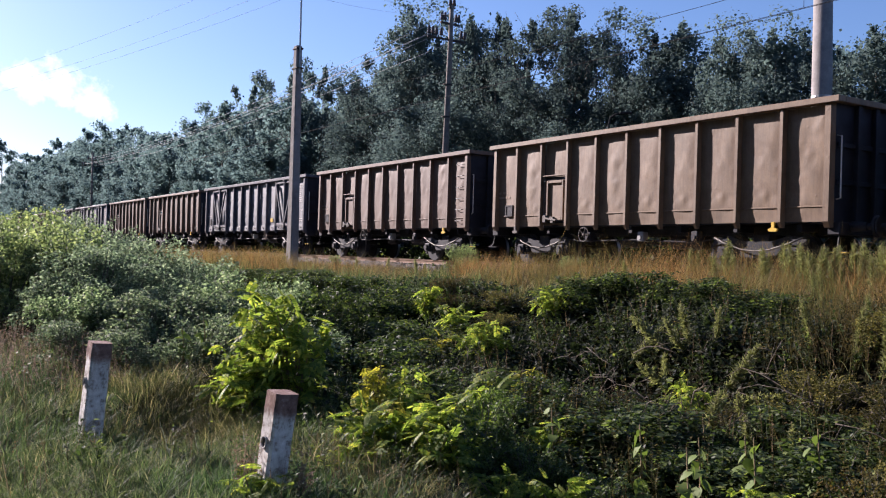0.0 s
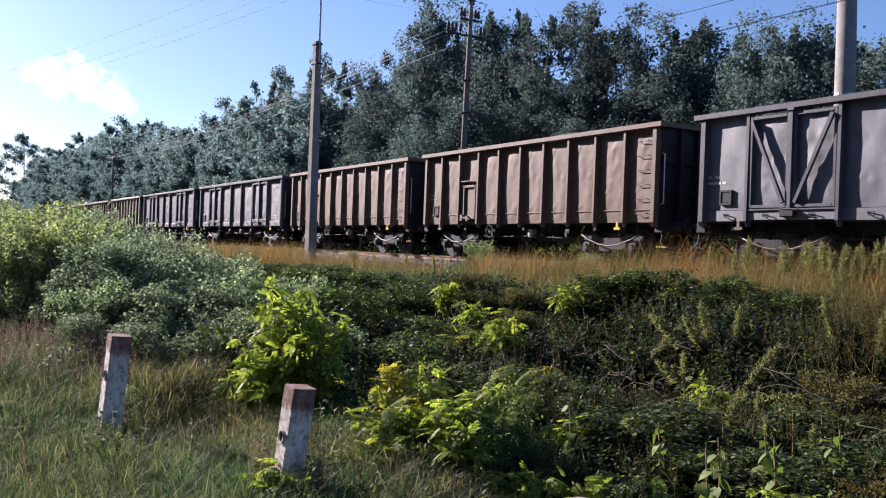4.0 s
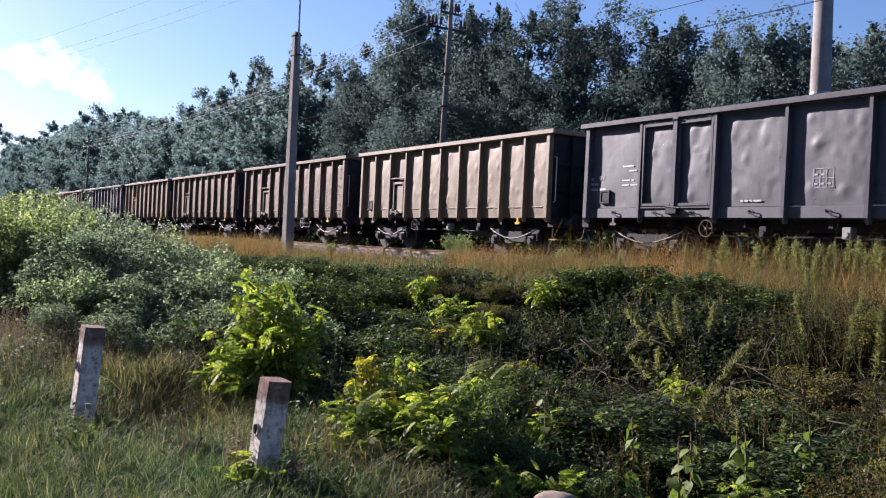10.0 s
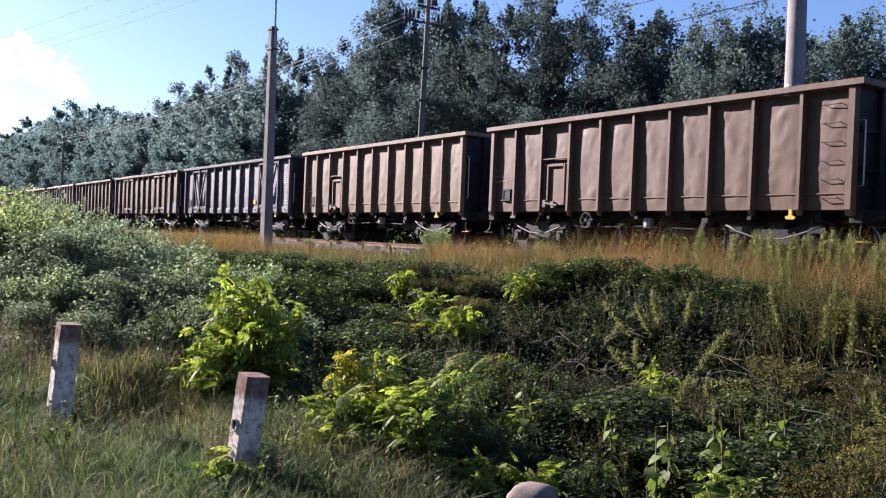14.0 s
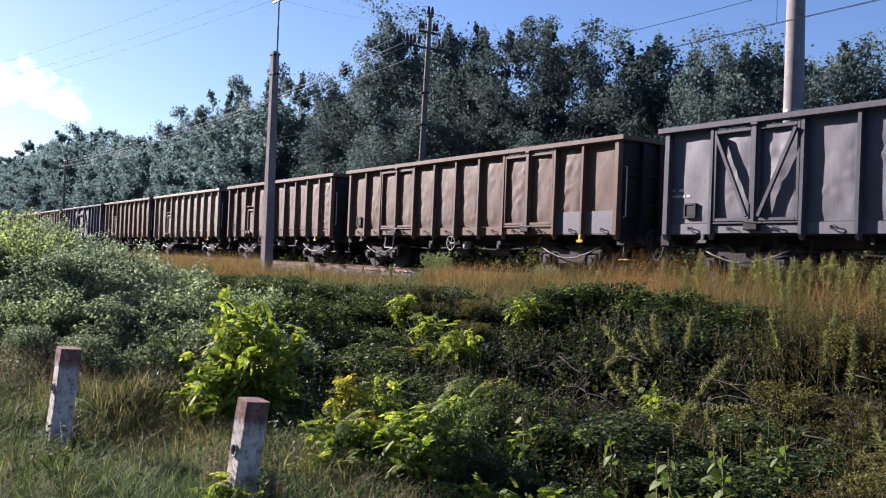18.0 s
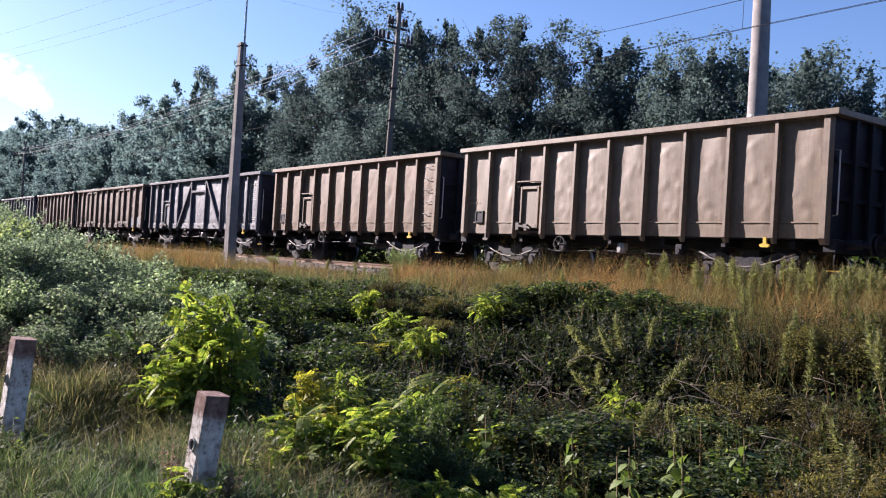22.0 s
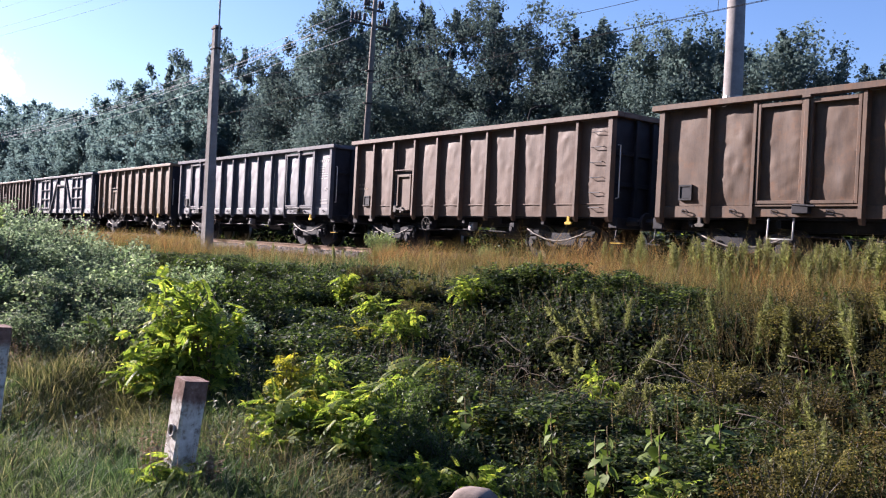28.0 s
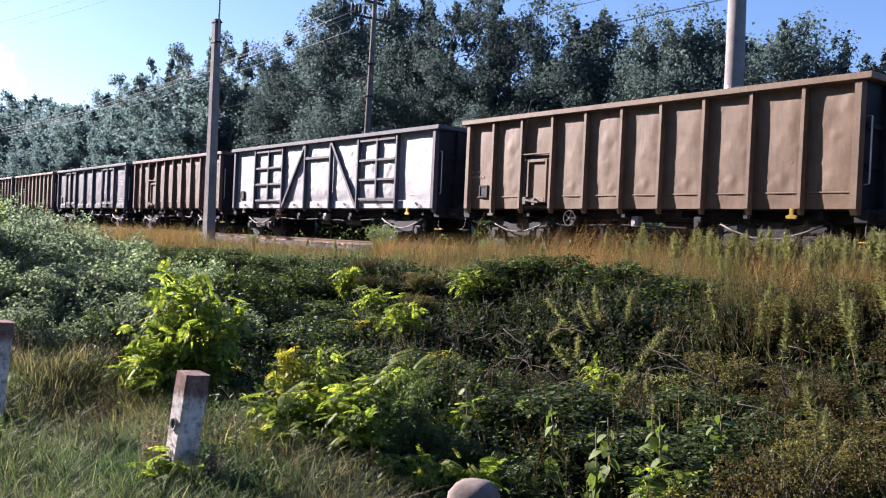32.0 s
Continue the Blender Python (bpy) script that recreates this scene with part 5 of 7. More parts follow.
GRASS_STRAW = leaf("straw_grass_blades", [(0.0, (0.060, 0.066, 0.030)), (0.5, (0.140, 0.140, 0.070)), (0.85, (0.26, 0.235, 0.135)), (1.0, (0.44, 0.38, 0.26))], 0.6, 0.5, 0.2, (1.1, 1.12, 0.75))
STALK_BROWN = leaf("dead_stalks", [(0.0, (0.060, 0.040, 0.022)), (0.6, (0.13, 0.092, 0.050)), (1.0, (0.27, 0.20, 0.12))], 0.8, 0.25, 0.1)
SEED_PINK = leaf("purple_seed_heads", [(0.0, (0.12, 0.085, 0.075)), (0.6, (0.24, 0.17, 0.155)), (1.0, (0.38, 0.30, 0.27))], 0.8, 0.3, 0.1)
PALE_LEAF = leaf("large_pale_leaves", [(0.0, (0.060, 0.10, 0.026)), (0.6, (0.13, 0.18, 0.055)), (0.85, (0.22, 0.25, 0.11)), (1.0, (0.50, 0.50, 0.43))], 0.6, 0.35, 0.2)


def frames_of(yaw, pitch, roll):
    """Rotation matrices, one a row: yaw about z, then pitch, then roll."""
    cy, sy, cp, sp, cr, sr = np.cos(yaw), np.sin(yaw), np.cos(pitch), np.sin(pitch), np.cos(roll), np.sin(roll)
    o = np.zeros_like(yaw)
    Z = np.stack([np.stack([cy, -sy, o], -1), np.stack([sy, cy, o], -1), np.stack([o, o, o + 1], -1)], 1)
    X = np.stack([np.stack([o + 1, o, o], -1), np.stack([o, cp, -sp], -1), np.stack([o, sp, cp], -1)], 1)
    Y = np.stack([np.stack([cr, o, sr], -1), np.stack([o, o + 1, o], -1), np.stack([-sr, o, cr], -1)], 1)
    return Z @ X @ Y


def strew(shape, pos, R, scale):
    """Copies of one small shape, laid at pos with turns R and sizes scale, as plain arrays."""
    v, f = shape
    s = np.asarray(scale, dtype=float)
    s = s[:, None, None] if s.ndim == 1 else s[:, None, :]
    V = np.einsum("nij,nkj->nki", R, v[None] * s) + pos[:, None]
    F = f[None] + len(v) * np.arange(len(pos))[:, None, None]
    return V.reshape(-1, 3), F.reshape(-1, 3)


def join(parts):
    vs, fs, k = [], [], 0
    for v, f in parts:
        vs.append(v)
        fs.append(f + k)
        k += len(v)
    return np.concatenate(vs), np.concatenate(fs)


# one leaf along +y, 1 long, gently folded
LEAF = (np.array([(0, 0, 0), (-0.30, 0.42, 0.05), (0, 1, -0.10), (0.30, 0.42, 0.05), (0, 0.45, -0.04)], dtype=float), np.array([(0, 4, 1), (1, 4, 2), (0, 3, 4), (4, 3, 2)]))
LEAF2 = (np.array([(0, 0, 0), (-0.30, 0.45, 0.06), (0, 1, -0.10), (0.30, 0.45, 0.06)], dtype=float), np.array([(0, 2, 1), (0, 3, 2)]))
SLIM = (np.array([(0, 0, 0), (-0.13, 0.45, 0.02), (0, 1, -0.08), (0.13, 0.45, 0.02)], dtype=float), np.array([(0, 2, 1), (0, 3, 2)]))
CARD = (np.array([(0, 0, 0), (-0.42, 0.5, 0.06), (0, 1, -0.06), (0.42, 0.5, 0.06)], dtype=float), np.array([(0, 2, 1), (0, 3, 2)]))


def blade(bend):
    v = [(-0.5, 0, 0), (0.5, 0, 0), (-0.38, bend * 0.30, 0.55), (0.38, bend * 0.30, 0.55), (0, bend, 1.0)]
    return np.array(v, dtype=float), np.array([(0, 1, 3), (0, 3, 2), (2, 3, 4)])


def grass(name, pts, height, width, mat, label, spread=0.5):
    n = len(pts)
    out = []
    which = RNG.integers(0, 3, n)
    for k, bend in enumerate((0.2, 0.6, 1.05)):
        p = pts[which == k]
        m = len(p)
        h = height * RNG.uniform(0.5, 1.25, m)
        R = frames_of(RNG.uniform(0, 6.283, m), RNG.normal(0, spread * 0.4, m), RNG.normal(0, spread * 0.3, m))
        out.append(strew(blade(bend), p, R, np.stack([width * RNG.uniform(0.6, 1.4, m), h, h], -1)))
    v, f = join(out)
    ob = new(name, raw_mesh(name, v, f, mat))
    return tagged(ob, label, "grass", kind="stuff")


HOLLOWS = ((-7.1, 6.9, 0.22), (-6.2, 6.8, 0.18))


def on_land(n, x0, x1, y0, y1, patch=0.0, lift=0.0):
    x, y = RNG.uniform(x0, x1, n), RNG.uniform(y0, y1, n)
    if patch:
        keep = np.sin(x * 2.1 + 1.7 * np.sin(y * 1.3)) + np.sin(y * 2.9 + 1.3 * np.sin(x * 1.1)) + RNG.normal(0, 0.7, n) > patch
        x, y = x[keep], y[keep]
    for hx, hy, r in HOLLOWS:                 # bare, washed-out hollows in the bank
        keep = ((x - hx) / 1.5) ** 2 + (y - hy) ** 2 > (r * RNG.uniform(0.6, 1.15, len(x))) ** 2
        x, y = x[keep], y[keep]
    return np.stack([x, y, land(x, y) + lift], -1)


def open_crest(pts, keep=0.0):
    """The washed-out, brush-filled hollow under the crest keeps most growth back."""
    x, y = pts[:, 0], pts[:, 1]
    crest = ((x + 7.7) / 2.3) ** 2 + ((y - 8.1) / 1.15) ** 2
    foot = ((x + 7.0) / 2.3) ** 2 + ((y - 6.5) / 1.3) ** 2
    return pts[(np.minimum(crest, foot) > RNG.uniform(0.75, 1.15, len(x))) | (RNG.random(len(x)) < keep)]


def tufted(pts, low, amount):
    """Keeps more blades in tufts than between them."""
    k = np.sin(pts[:, 0] * 5.1 + 2 * np.sin(pts[:, 1] * 3.7)) + np.sin(pts[:, 1] * 6.3 + 2 * np.sin(pts[:, 0] * 2.9)) + RNG.normal(0, amount, len(pts))
    return pts[k > low]


def cloud_leaves(shape, centres, radii, n, size, droop=0.3):
    """Leaves in clumps; most sit on the outside of a clump and face outward and up."""
    centres, radii = np.asarray(centres, dtype=float), np.asarray(radii, dtype=float)
    w = radii.prod(1) ** 0.66
    k = RNG.choice(len(centres), n, p=w / w.sum())
    d = RNG.normal(0, 1, (n, 3))
    d /= np.linalg.norm(d, axis=1)[:, None]
    r = RNG.uniform(0.25, 1.05, n) ** 0.5
    p = centres[k] + d * radii[k] * r[:, None]
    yaw = np.arctan2(-d[:, 0], d[:, 1]) + RNG.normal(0, 0.8, n)
    R = frames_of(yaw, RNG.normal(-droop, 0.6, n), RNG.normal(0, 0.7, n))
    return strew(shape, p, R, size * RNG.uniform(0.6, 1.35, n))


def limbs(paths, seg=6):
    bm = B()
    for pts, rad in paths:
        tube(bm, pts, rad, seg)
    return bm


def leaf_mass(shape, centres, radii, n, size, ragged=0.38):
    """Leaves over clumps, each lying like a shingle on its clump, so that a clump has a lit and a shaded side."""
    centres, radii = np.asarray(centres, dtype=float), np.asarray(radii, dtype=float)
    w = radii.prod(1) ** 0.66
    k = RNG.choice(len(centres), n, p=w / w.sum())
    d = RNG.normal(0, 1, (n, 3))
    d /= np.linalg.norm(d, axis=1)[:, None]
    r = RNG.uniform(0.14, 0.94, n) ** 0.45
    p = centres[k] + d * radii[k] * r[:, None]
    z = d + RNG.normal(0, ragged, (n, 3)) + np.array((0, 0, 0.25))
    z /= np.linalg.norm(z, axis=1)[:, None]
    y = np.cross(z, RNG.normal(0, 1, (n, 3)))
    y /= np.linalg.norm(y, axis=1)[:, None]
    R = np.stack([np.cross(y, z), y, z], -1)
    outer = strew(shape, p, R, size * RNG.uniform(0.55, 1.35, n))
    # broader leaf sprays in the heart of each clump close it against the sky
    c = np.repeat(np.arange(len(centres)), 54)
    m = len(c)
    q = centres[c] + RNG.normal(0, 0.36, (m, 3)) * radii[c]
    Rq = frames_of(RNG.uniform(0, 6.283, m), RNG.normal(0, 0.9, m), RNG.normal(0, 0.9, m))
    return join([outer, strew(shape, q, Rq, size * RNG.uniform(1.5, 2.5, m))])


def tree_model(name, spread, n, size, mat, seed, low=0.12, label="", form="round", branches=26):
    """A tapered trunk with rising limbs and twigs, each set with several small uneven clumps of leaves. It is 10 m high."""
    H = 10.0
    rng = np.random.default_rng(seed)
    tree = thing(name, label, "tree", group="trees of the wood")
    cr, rr, paths = [], [], []
    lean = rng.normal(0, 0.025, 2)
    trunk = [Vector((lean[0] * H * t + 0.12 * math.sin(3 * t + seed), lean[1] * H * t, H * t)) for t in (0, 0.12, 0.3, 0.5, 0.7, 0.96)]
    paths.append((trunk, [0.015 * H * k for k in (1.0, 0.8, 0.62, 0.45, 0.28, 0.05)]))
    for k in range(branches):
        t = low + (0.92 - low) * (k + rng.random()) / branches
        a = k * 2.4 + rng.normal(0, 0.5)
        u = (t - low) / (1 - low)
        prof = {"round": math.sin(math.pi * (0.16 + 0.80 * u)) ** 0.7, "poplar": 0.75 * math.sin(math.pi * (0.12 + 0.82 * u)) ** 0.8, "open": 0.35 + 0.65 * math.sin(math.pi * (0.05 + 0.80 * u))}[form]
        reach = spread * prof * rng.uniform(0.55, 1.12)
        rise = reach * {"round": rng.uniform(0.15, 0.7), "poplar": rng.uniform(0.7, 1.6), "open": rng.uniform(0.4, 1.1)}[form]
        base = Vector((lean[0] * H * t, lean[1] * H * t, H * t * 0.94))
        tip = base + Vector((math.cos(a) * reach, math.sin(a) * reach, min(rise, H * 0.985 - base.z)))
        mid = base.lerp(tip, 0.5) + Vector((0, 0, -0.08 * reach))
        paths.append(([base - Vector((0, 0, 0.03 * H)), mid, tip], [0.007 * H * (1.1 - t), 0.0045 * H * (1.1 - t), 0.004]))
        for j in range(3 if form == "open" else 4):
            q = rng.uniform(0.35, 1.05)
            c = base.lerp(tip, q) + Vector(rng.normal(0, 0.022 * H, 3))
            if j == 0:
                paths.append(([base.lerp(tip, 0.4), c], [0.012, 0.004]))
            g = H * rng.uniform(0.034, 0.078) * (1.15 - 0.45 * t)
            cr.append(c)
            rr.append((g * rng.uniform(0.8, 1.5), g * rng.uniform(0.8, 1.5), g * rng.uniform(0.7, 1.3) * (1.7 if form == "poplar" else 1.0)))
    for j in range(6):
        cr.append((lean[0] * H + rng.normal(0, 0.018 * H), lean[1] * H + rng.normal(0, 0.018 * H), H * (0.86 + 0.022 * j)))
        rr.append((0.026 * H * (1.3 - 0.15 * j), 0.026 * H * (1.3 - 0.15 * j), 0.03 * H))
    part("trunk", limbs(paths, 6), BARK, tree, "grey trunk and limbs", True)
    v, f = leaf_mass(CARD, cr, rr, n, size)
    place("crown", raw_mesh("crown", v, f, mat), tree)
    return tree


# the trees that make the skyline: degrees to the left of +Y, degrees up to the top, form, width
CREST = [(20.5, 12.4, "r", 1.1), (23.4, 12.6, "p", 1.2), (25.9, 11.9, "r", 1.0), (28.2, 12.9, "r", 1.0), (31.1, 13.9, "p", 1.15), (33.2, 12.8, "r", 0.8), (35.0, 14.0, "p", 1.1), (36.8, 14.2, "p", 1.1), (38.5, 14.2, "r", 0.75), (39.8, 13.7, "p", 0.9),
         (42.3, 14.8, "p", 1.25), (44.3, 14.4, "r", 0.95), (47.2, 14.2, "o", 0.8), (49.5, 15.6, "o", 1.0), (52.2, 15.3, "o", 1.0), (54.3, 15.5, "r", 0.62), (55.8, 15.4, "p", 1.0), (58.3, 14.5, "r", 0.6), (59.7, 15.8, "p", 0.95), (61.6, 12.9, "r", 0.75), (63.2, 11.3, "p", 1.0),
         (65.5, 11.8, "o", 0.75), (67.6, 11.2, "o", 0.75), (69.8, 10.4, "o", 0.75), (71.7, 9.3, "r", 0.8), (73.3, 7.9, "p", 0.9), (75.0, 7.1, "r", 1.0), (76.4, 7.1, "r", 1.0), (77.8, 7.3, "r", 1.1), (79.6, 6.9, "r", 1.2), (81.3, 6.2, "r", 1.1), (82.8, 5.2, "r", 1.0), (84.2, 5.9, "r", 1.0), (86.5, 5.6, "r", 1.0)]
SKY_AZ, SKY_EL = [c[0] for c in CREST], [c[1] for c in CREST]


def wood():
    dark, grey, pale = "dark green broadleaved tree in the wood beyond the line", "grey-green poplar in the wood beyond the line", "grey-green tree far along the wood beyond the line, paled for haze"
    near = {"r": [tree_model("forest_tree", 3.0, 17500, 0.071, LEAF_TREE, 40 + k, 0.10, dark, "round") for k in range(2)],
            "p": [tree_model("forest_tree", 2.3, 16500, 0.071, LEAF_TREE2, 44 + k, 0.10, grey, "poplar", 30) for k in range(2)],
            "o": [tree_model("forest_tree", 3.2, 13500, 0.071, LEAF_TREE, 48 + k, 0.22, "tall dark open-crowned tree in the wood beyond the line", "open", 24) for k in range(2)]}
    # far trees carry the haze in their leaf colour
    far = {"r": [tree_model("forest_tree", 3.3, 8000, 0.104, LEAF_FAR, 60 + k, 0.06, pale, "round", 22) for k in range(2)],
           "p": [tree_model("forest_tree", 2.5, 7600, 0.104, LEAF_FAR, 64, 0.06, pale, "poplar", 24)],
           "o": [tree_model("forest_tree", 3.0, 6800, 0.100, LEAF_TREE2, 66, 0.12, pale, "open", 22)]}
    rng = random.Random(4)
    used = set()

    def plant(x, y, H, kind, width):
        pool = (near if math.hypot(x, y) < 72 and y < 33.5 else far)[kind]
        src = pool[rng.randrange(len(pool))]
        m = pose(x, y, float(land(x, y)) - 0.1, 0, 0, rng.uniform(0, 360))
        if src in used:
            ob = copy_thing(src, m)
        else:
            used.add(src)
            ob = src
            ob.matrix_basis = m
        g = H / 10.0
        ob.scale = (g * width, g * width, g)

    def height(x, y, el):
        return 0.3 + math.hypot(x, y) * math.tan(radians(el)) - float(land(x, y)) + 0.1

    for az, el, kind, width in CREST:
        y = 31.0 + rng.uniform(-1, 1.5) + max(0, az - 70) * 0.9
        x = -y * math.tan(radians(az))
        if az > 78:
            y = 52.0
            x = max(-y * math.tan(radians(az)), -520.0)
            y = -x / math.tan(radians(az))
        plant(x, y, height(x, y, el), kind, width)
    # lower trees before and behind them
    for row, y0 in enumerate((27.2, 29.6, 35.0)):
        x = 13.0
        while x > -330:
            step = 4.4 if x > -75 else (7.0 if x > -150 else 13.0)
            x -= step * rng.uniform(0.7, 1.3)
            y = y0 + rng.uniform(-0.9, 0.9) + max(0, -x - 75) * 0.03
            az = math.degrees(math.atan2(-x, y))
            el = float(np.interp(az, SKY_AZ, SKY_EL)) * (rng.uniform(0.40, 0.68), rng.uniform(0.55, 0.86), rng.uniform(0.76, 0.93))[row]
            H = height(x, y, el)
            if H > 2.5:
                plant(x, y, H, rng.choice("rrp" if -az > -48 else "rpp"), rng.uniform(0.9, 1.3) * (1.35 if row == 0 else 1.0))


wood()


def wood_inside():
    """The dim depth of the wood behind its first trees, below the skyline."""
    n = 90000
    x = -13.0 * np.sinh(RNG.uniform(-1.3, 3.45, n)) * 0.85
    x = np.where(x > 16, -x, x)
    y = RNG.uniform(31, 38, n) + np.clip(-x - 75, 0, 300) * 0.03
    az = np.degrees(np.arctan2(-x, y))
    top = 0.3 + np.hypot(x, y) * np.tan(np.radians(np.interp(az, SKY_AZ, SKY_EL))) - land(x, y)
    full = np.interp(az, (60, 72, 76), (0.68, 0.84, 0.95)) + np.interp(az, (66, 76), (1.0, 0.25)) * (0.07 * np.sin(x * 0.8) + 0.05 * np.sin(x * 2.1))
    z = land(x, y) + top * full * RNG.random(n) ** 0.75
    R = frames_of(RNG.uniform(0, 6.283, n), RNG.normal(-0.3, 0.6, n), RNG.normal(0, 0.7, n))
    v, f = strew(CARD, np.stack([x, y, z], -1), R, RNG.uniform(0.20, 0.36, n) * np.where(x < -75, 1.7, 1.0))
    # the far part takes the haze-paled leaf colour
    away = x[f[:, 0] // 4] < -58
    for mat, keep, label in ((LEAF_TREE, ~away, "dim leafy depths of the wood beyond the line"), (LEAF_FAR, away, "leafy depths of the wood far along the line, paled for haze")):
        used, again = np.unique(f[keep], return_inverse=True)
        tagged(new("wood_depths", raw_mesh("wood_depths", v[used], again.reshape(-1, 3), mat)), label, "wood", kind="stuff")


wood_inside()


def unseen_wood_behind():
    """An unseen tall wood, added at the viewer's back to block the low sky."""
    n = 36000
    x = RNG.uniform(-300, 100, n)
    y = RNG.uniform(-30, -19, n)
    z = -1.2 + (24.0 + 2.0 * np.sin(x * 0.35) + 1.5 * np.sin(x * 0.9)) * RNG.random(n) ** 0.7
    R = frames_of(RNG.uniform(0, 6.283, n), RNG.normal(-0.3, 0.6, n), RNG.normal(0, 0.7, n))
    v, f = strew(CARD, np.stack([x, y, z], -1), R, RNG.uniform(0.9, 1.8, n))
    tagged(new("wood_edge", raw_mesh("wood_edge", v, f, LEAF_TREE)), "unseen tall wood added on the near side of the line to block low sky", "wood", kind="stuff")


unseen_wood_behind()


def shrub_model(name, label, category, mat, n, size, H, W, seed, shape=LEAF, clumps=14, group="", upright=1.0, shoots=46):
    """Woody stems with uneven clumps of leaves, and straggling leafy shoots that break the outline."""
    rng = np.random.default_rng(seed)
    b = thing(name, label, category, group=group)
    cr, rr, paths = [], [], []
    for k in range(clumps):
        a, q = rng.random() * 6.283, rng.random() ** 0.5
        z = H * rng.uniform(0.10, 0.90)
        lim = W * math.sqrt(max(0.05, 1 - (z / H) ** 2 * 0.62))
        c = Vector((math.cos(a) * q * lim, math.sin(a) * q * lim, z))
        s = W * rng.uniform(0.11, 0.30)
        cr.append(c)
        s = s / upright ** 0.6
        rr.append((s * rng.uniform(0.7, 1.4), s * rng.uniform(0.7, 1.4), s * rng.uniform(0.5, 1.2) * upright))
        base = Vector((c.x * 0.12, c.y * 0.12, -0.05))
        paths.append(([base, base.lerp(c, 0.55) + Vector((0, 0, 0.05 * H)), c + Vector((0, 0, s * 0.6))], [0.012 * H + 0.006, 0.008 * H + 0.003, 0.003]))
    P_, Y_ = [], []
    for k in range(shoots):
        a, q = rng.random() * 6.283, rng.random() ** 0.5
        u = rng.uniform(0.25, 1.0)
        lim = W * math.sqrt(max(0.05, 1 - u ** 2 * 0.62))
        foot = Vector((math.cos(a) * q * lim * 0.7, math.sin(a) * q * lim * 0.7, H * u * 0.62))
        tip = foot + Vector((math.cos(a) * W * rng.uniform(0.05, 0.42), math.sin(a) * W * rng.uniform(0.05, 0.42), H * rng.uniform(0.18, 0.44) * min(1.0, upright)))
        paths.append(([foot, foot.lerp(tip, 0.6) + Vector((0, 0, 0.03 * H)), tip], [0.005, 0.004, 0.002]))
        for j in range(int(0.42 * n / shoots)):
            t = rng.random()
            P_.append(foot.lerp(tip, t) + Vector((0, 0, 0.05 * H * math.sin(math.pi * t))) + Vector(rng.normal(0, size * 0.55, 3)))
            Y_.append(a - 1.57 + rng.normal(0, 1.3))
    tagged(part("branchwork", limbs(paths, 5), BARK, b, "thin woody stems"), kind="stuff")
    one = cloud_leaves(shape, cr, rr, int(0.62 * n), size, 0.2)
    Y_ = np.array(Y_)
    two = strew(shape, np.array(P_), frames_of(Y_, rng.normal(0.1, 0.55, len(Y_)), rng.normal(0, 0.6, len(Y_))), size * rng.uniform(0.6, 1.3, len(Y_)))
    v, f = join([one, two])
    place("foliage", raw_mesh("foliage", v, f, mat), b)
    return b


def put(model, x, y, s=(1, 1, 1), turn=0, dz=0.0, fresh=[]):
    m = pose(x, y, float(land(x, y)) + dz, 0, 0, turn)
    if model in fresh:
        ob = copy_thing(model, m)
    else:
        fresh.append(model)
        ob = model
        ob.matrix_basis = m
    ob.scale = s
    return ob


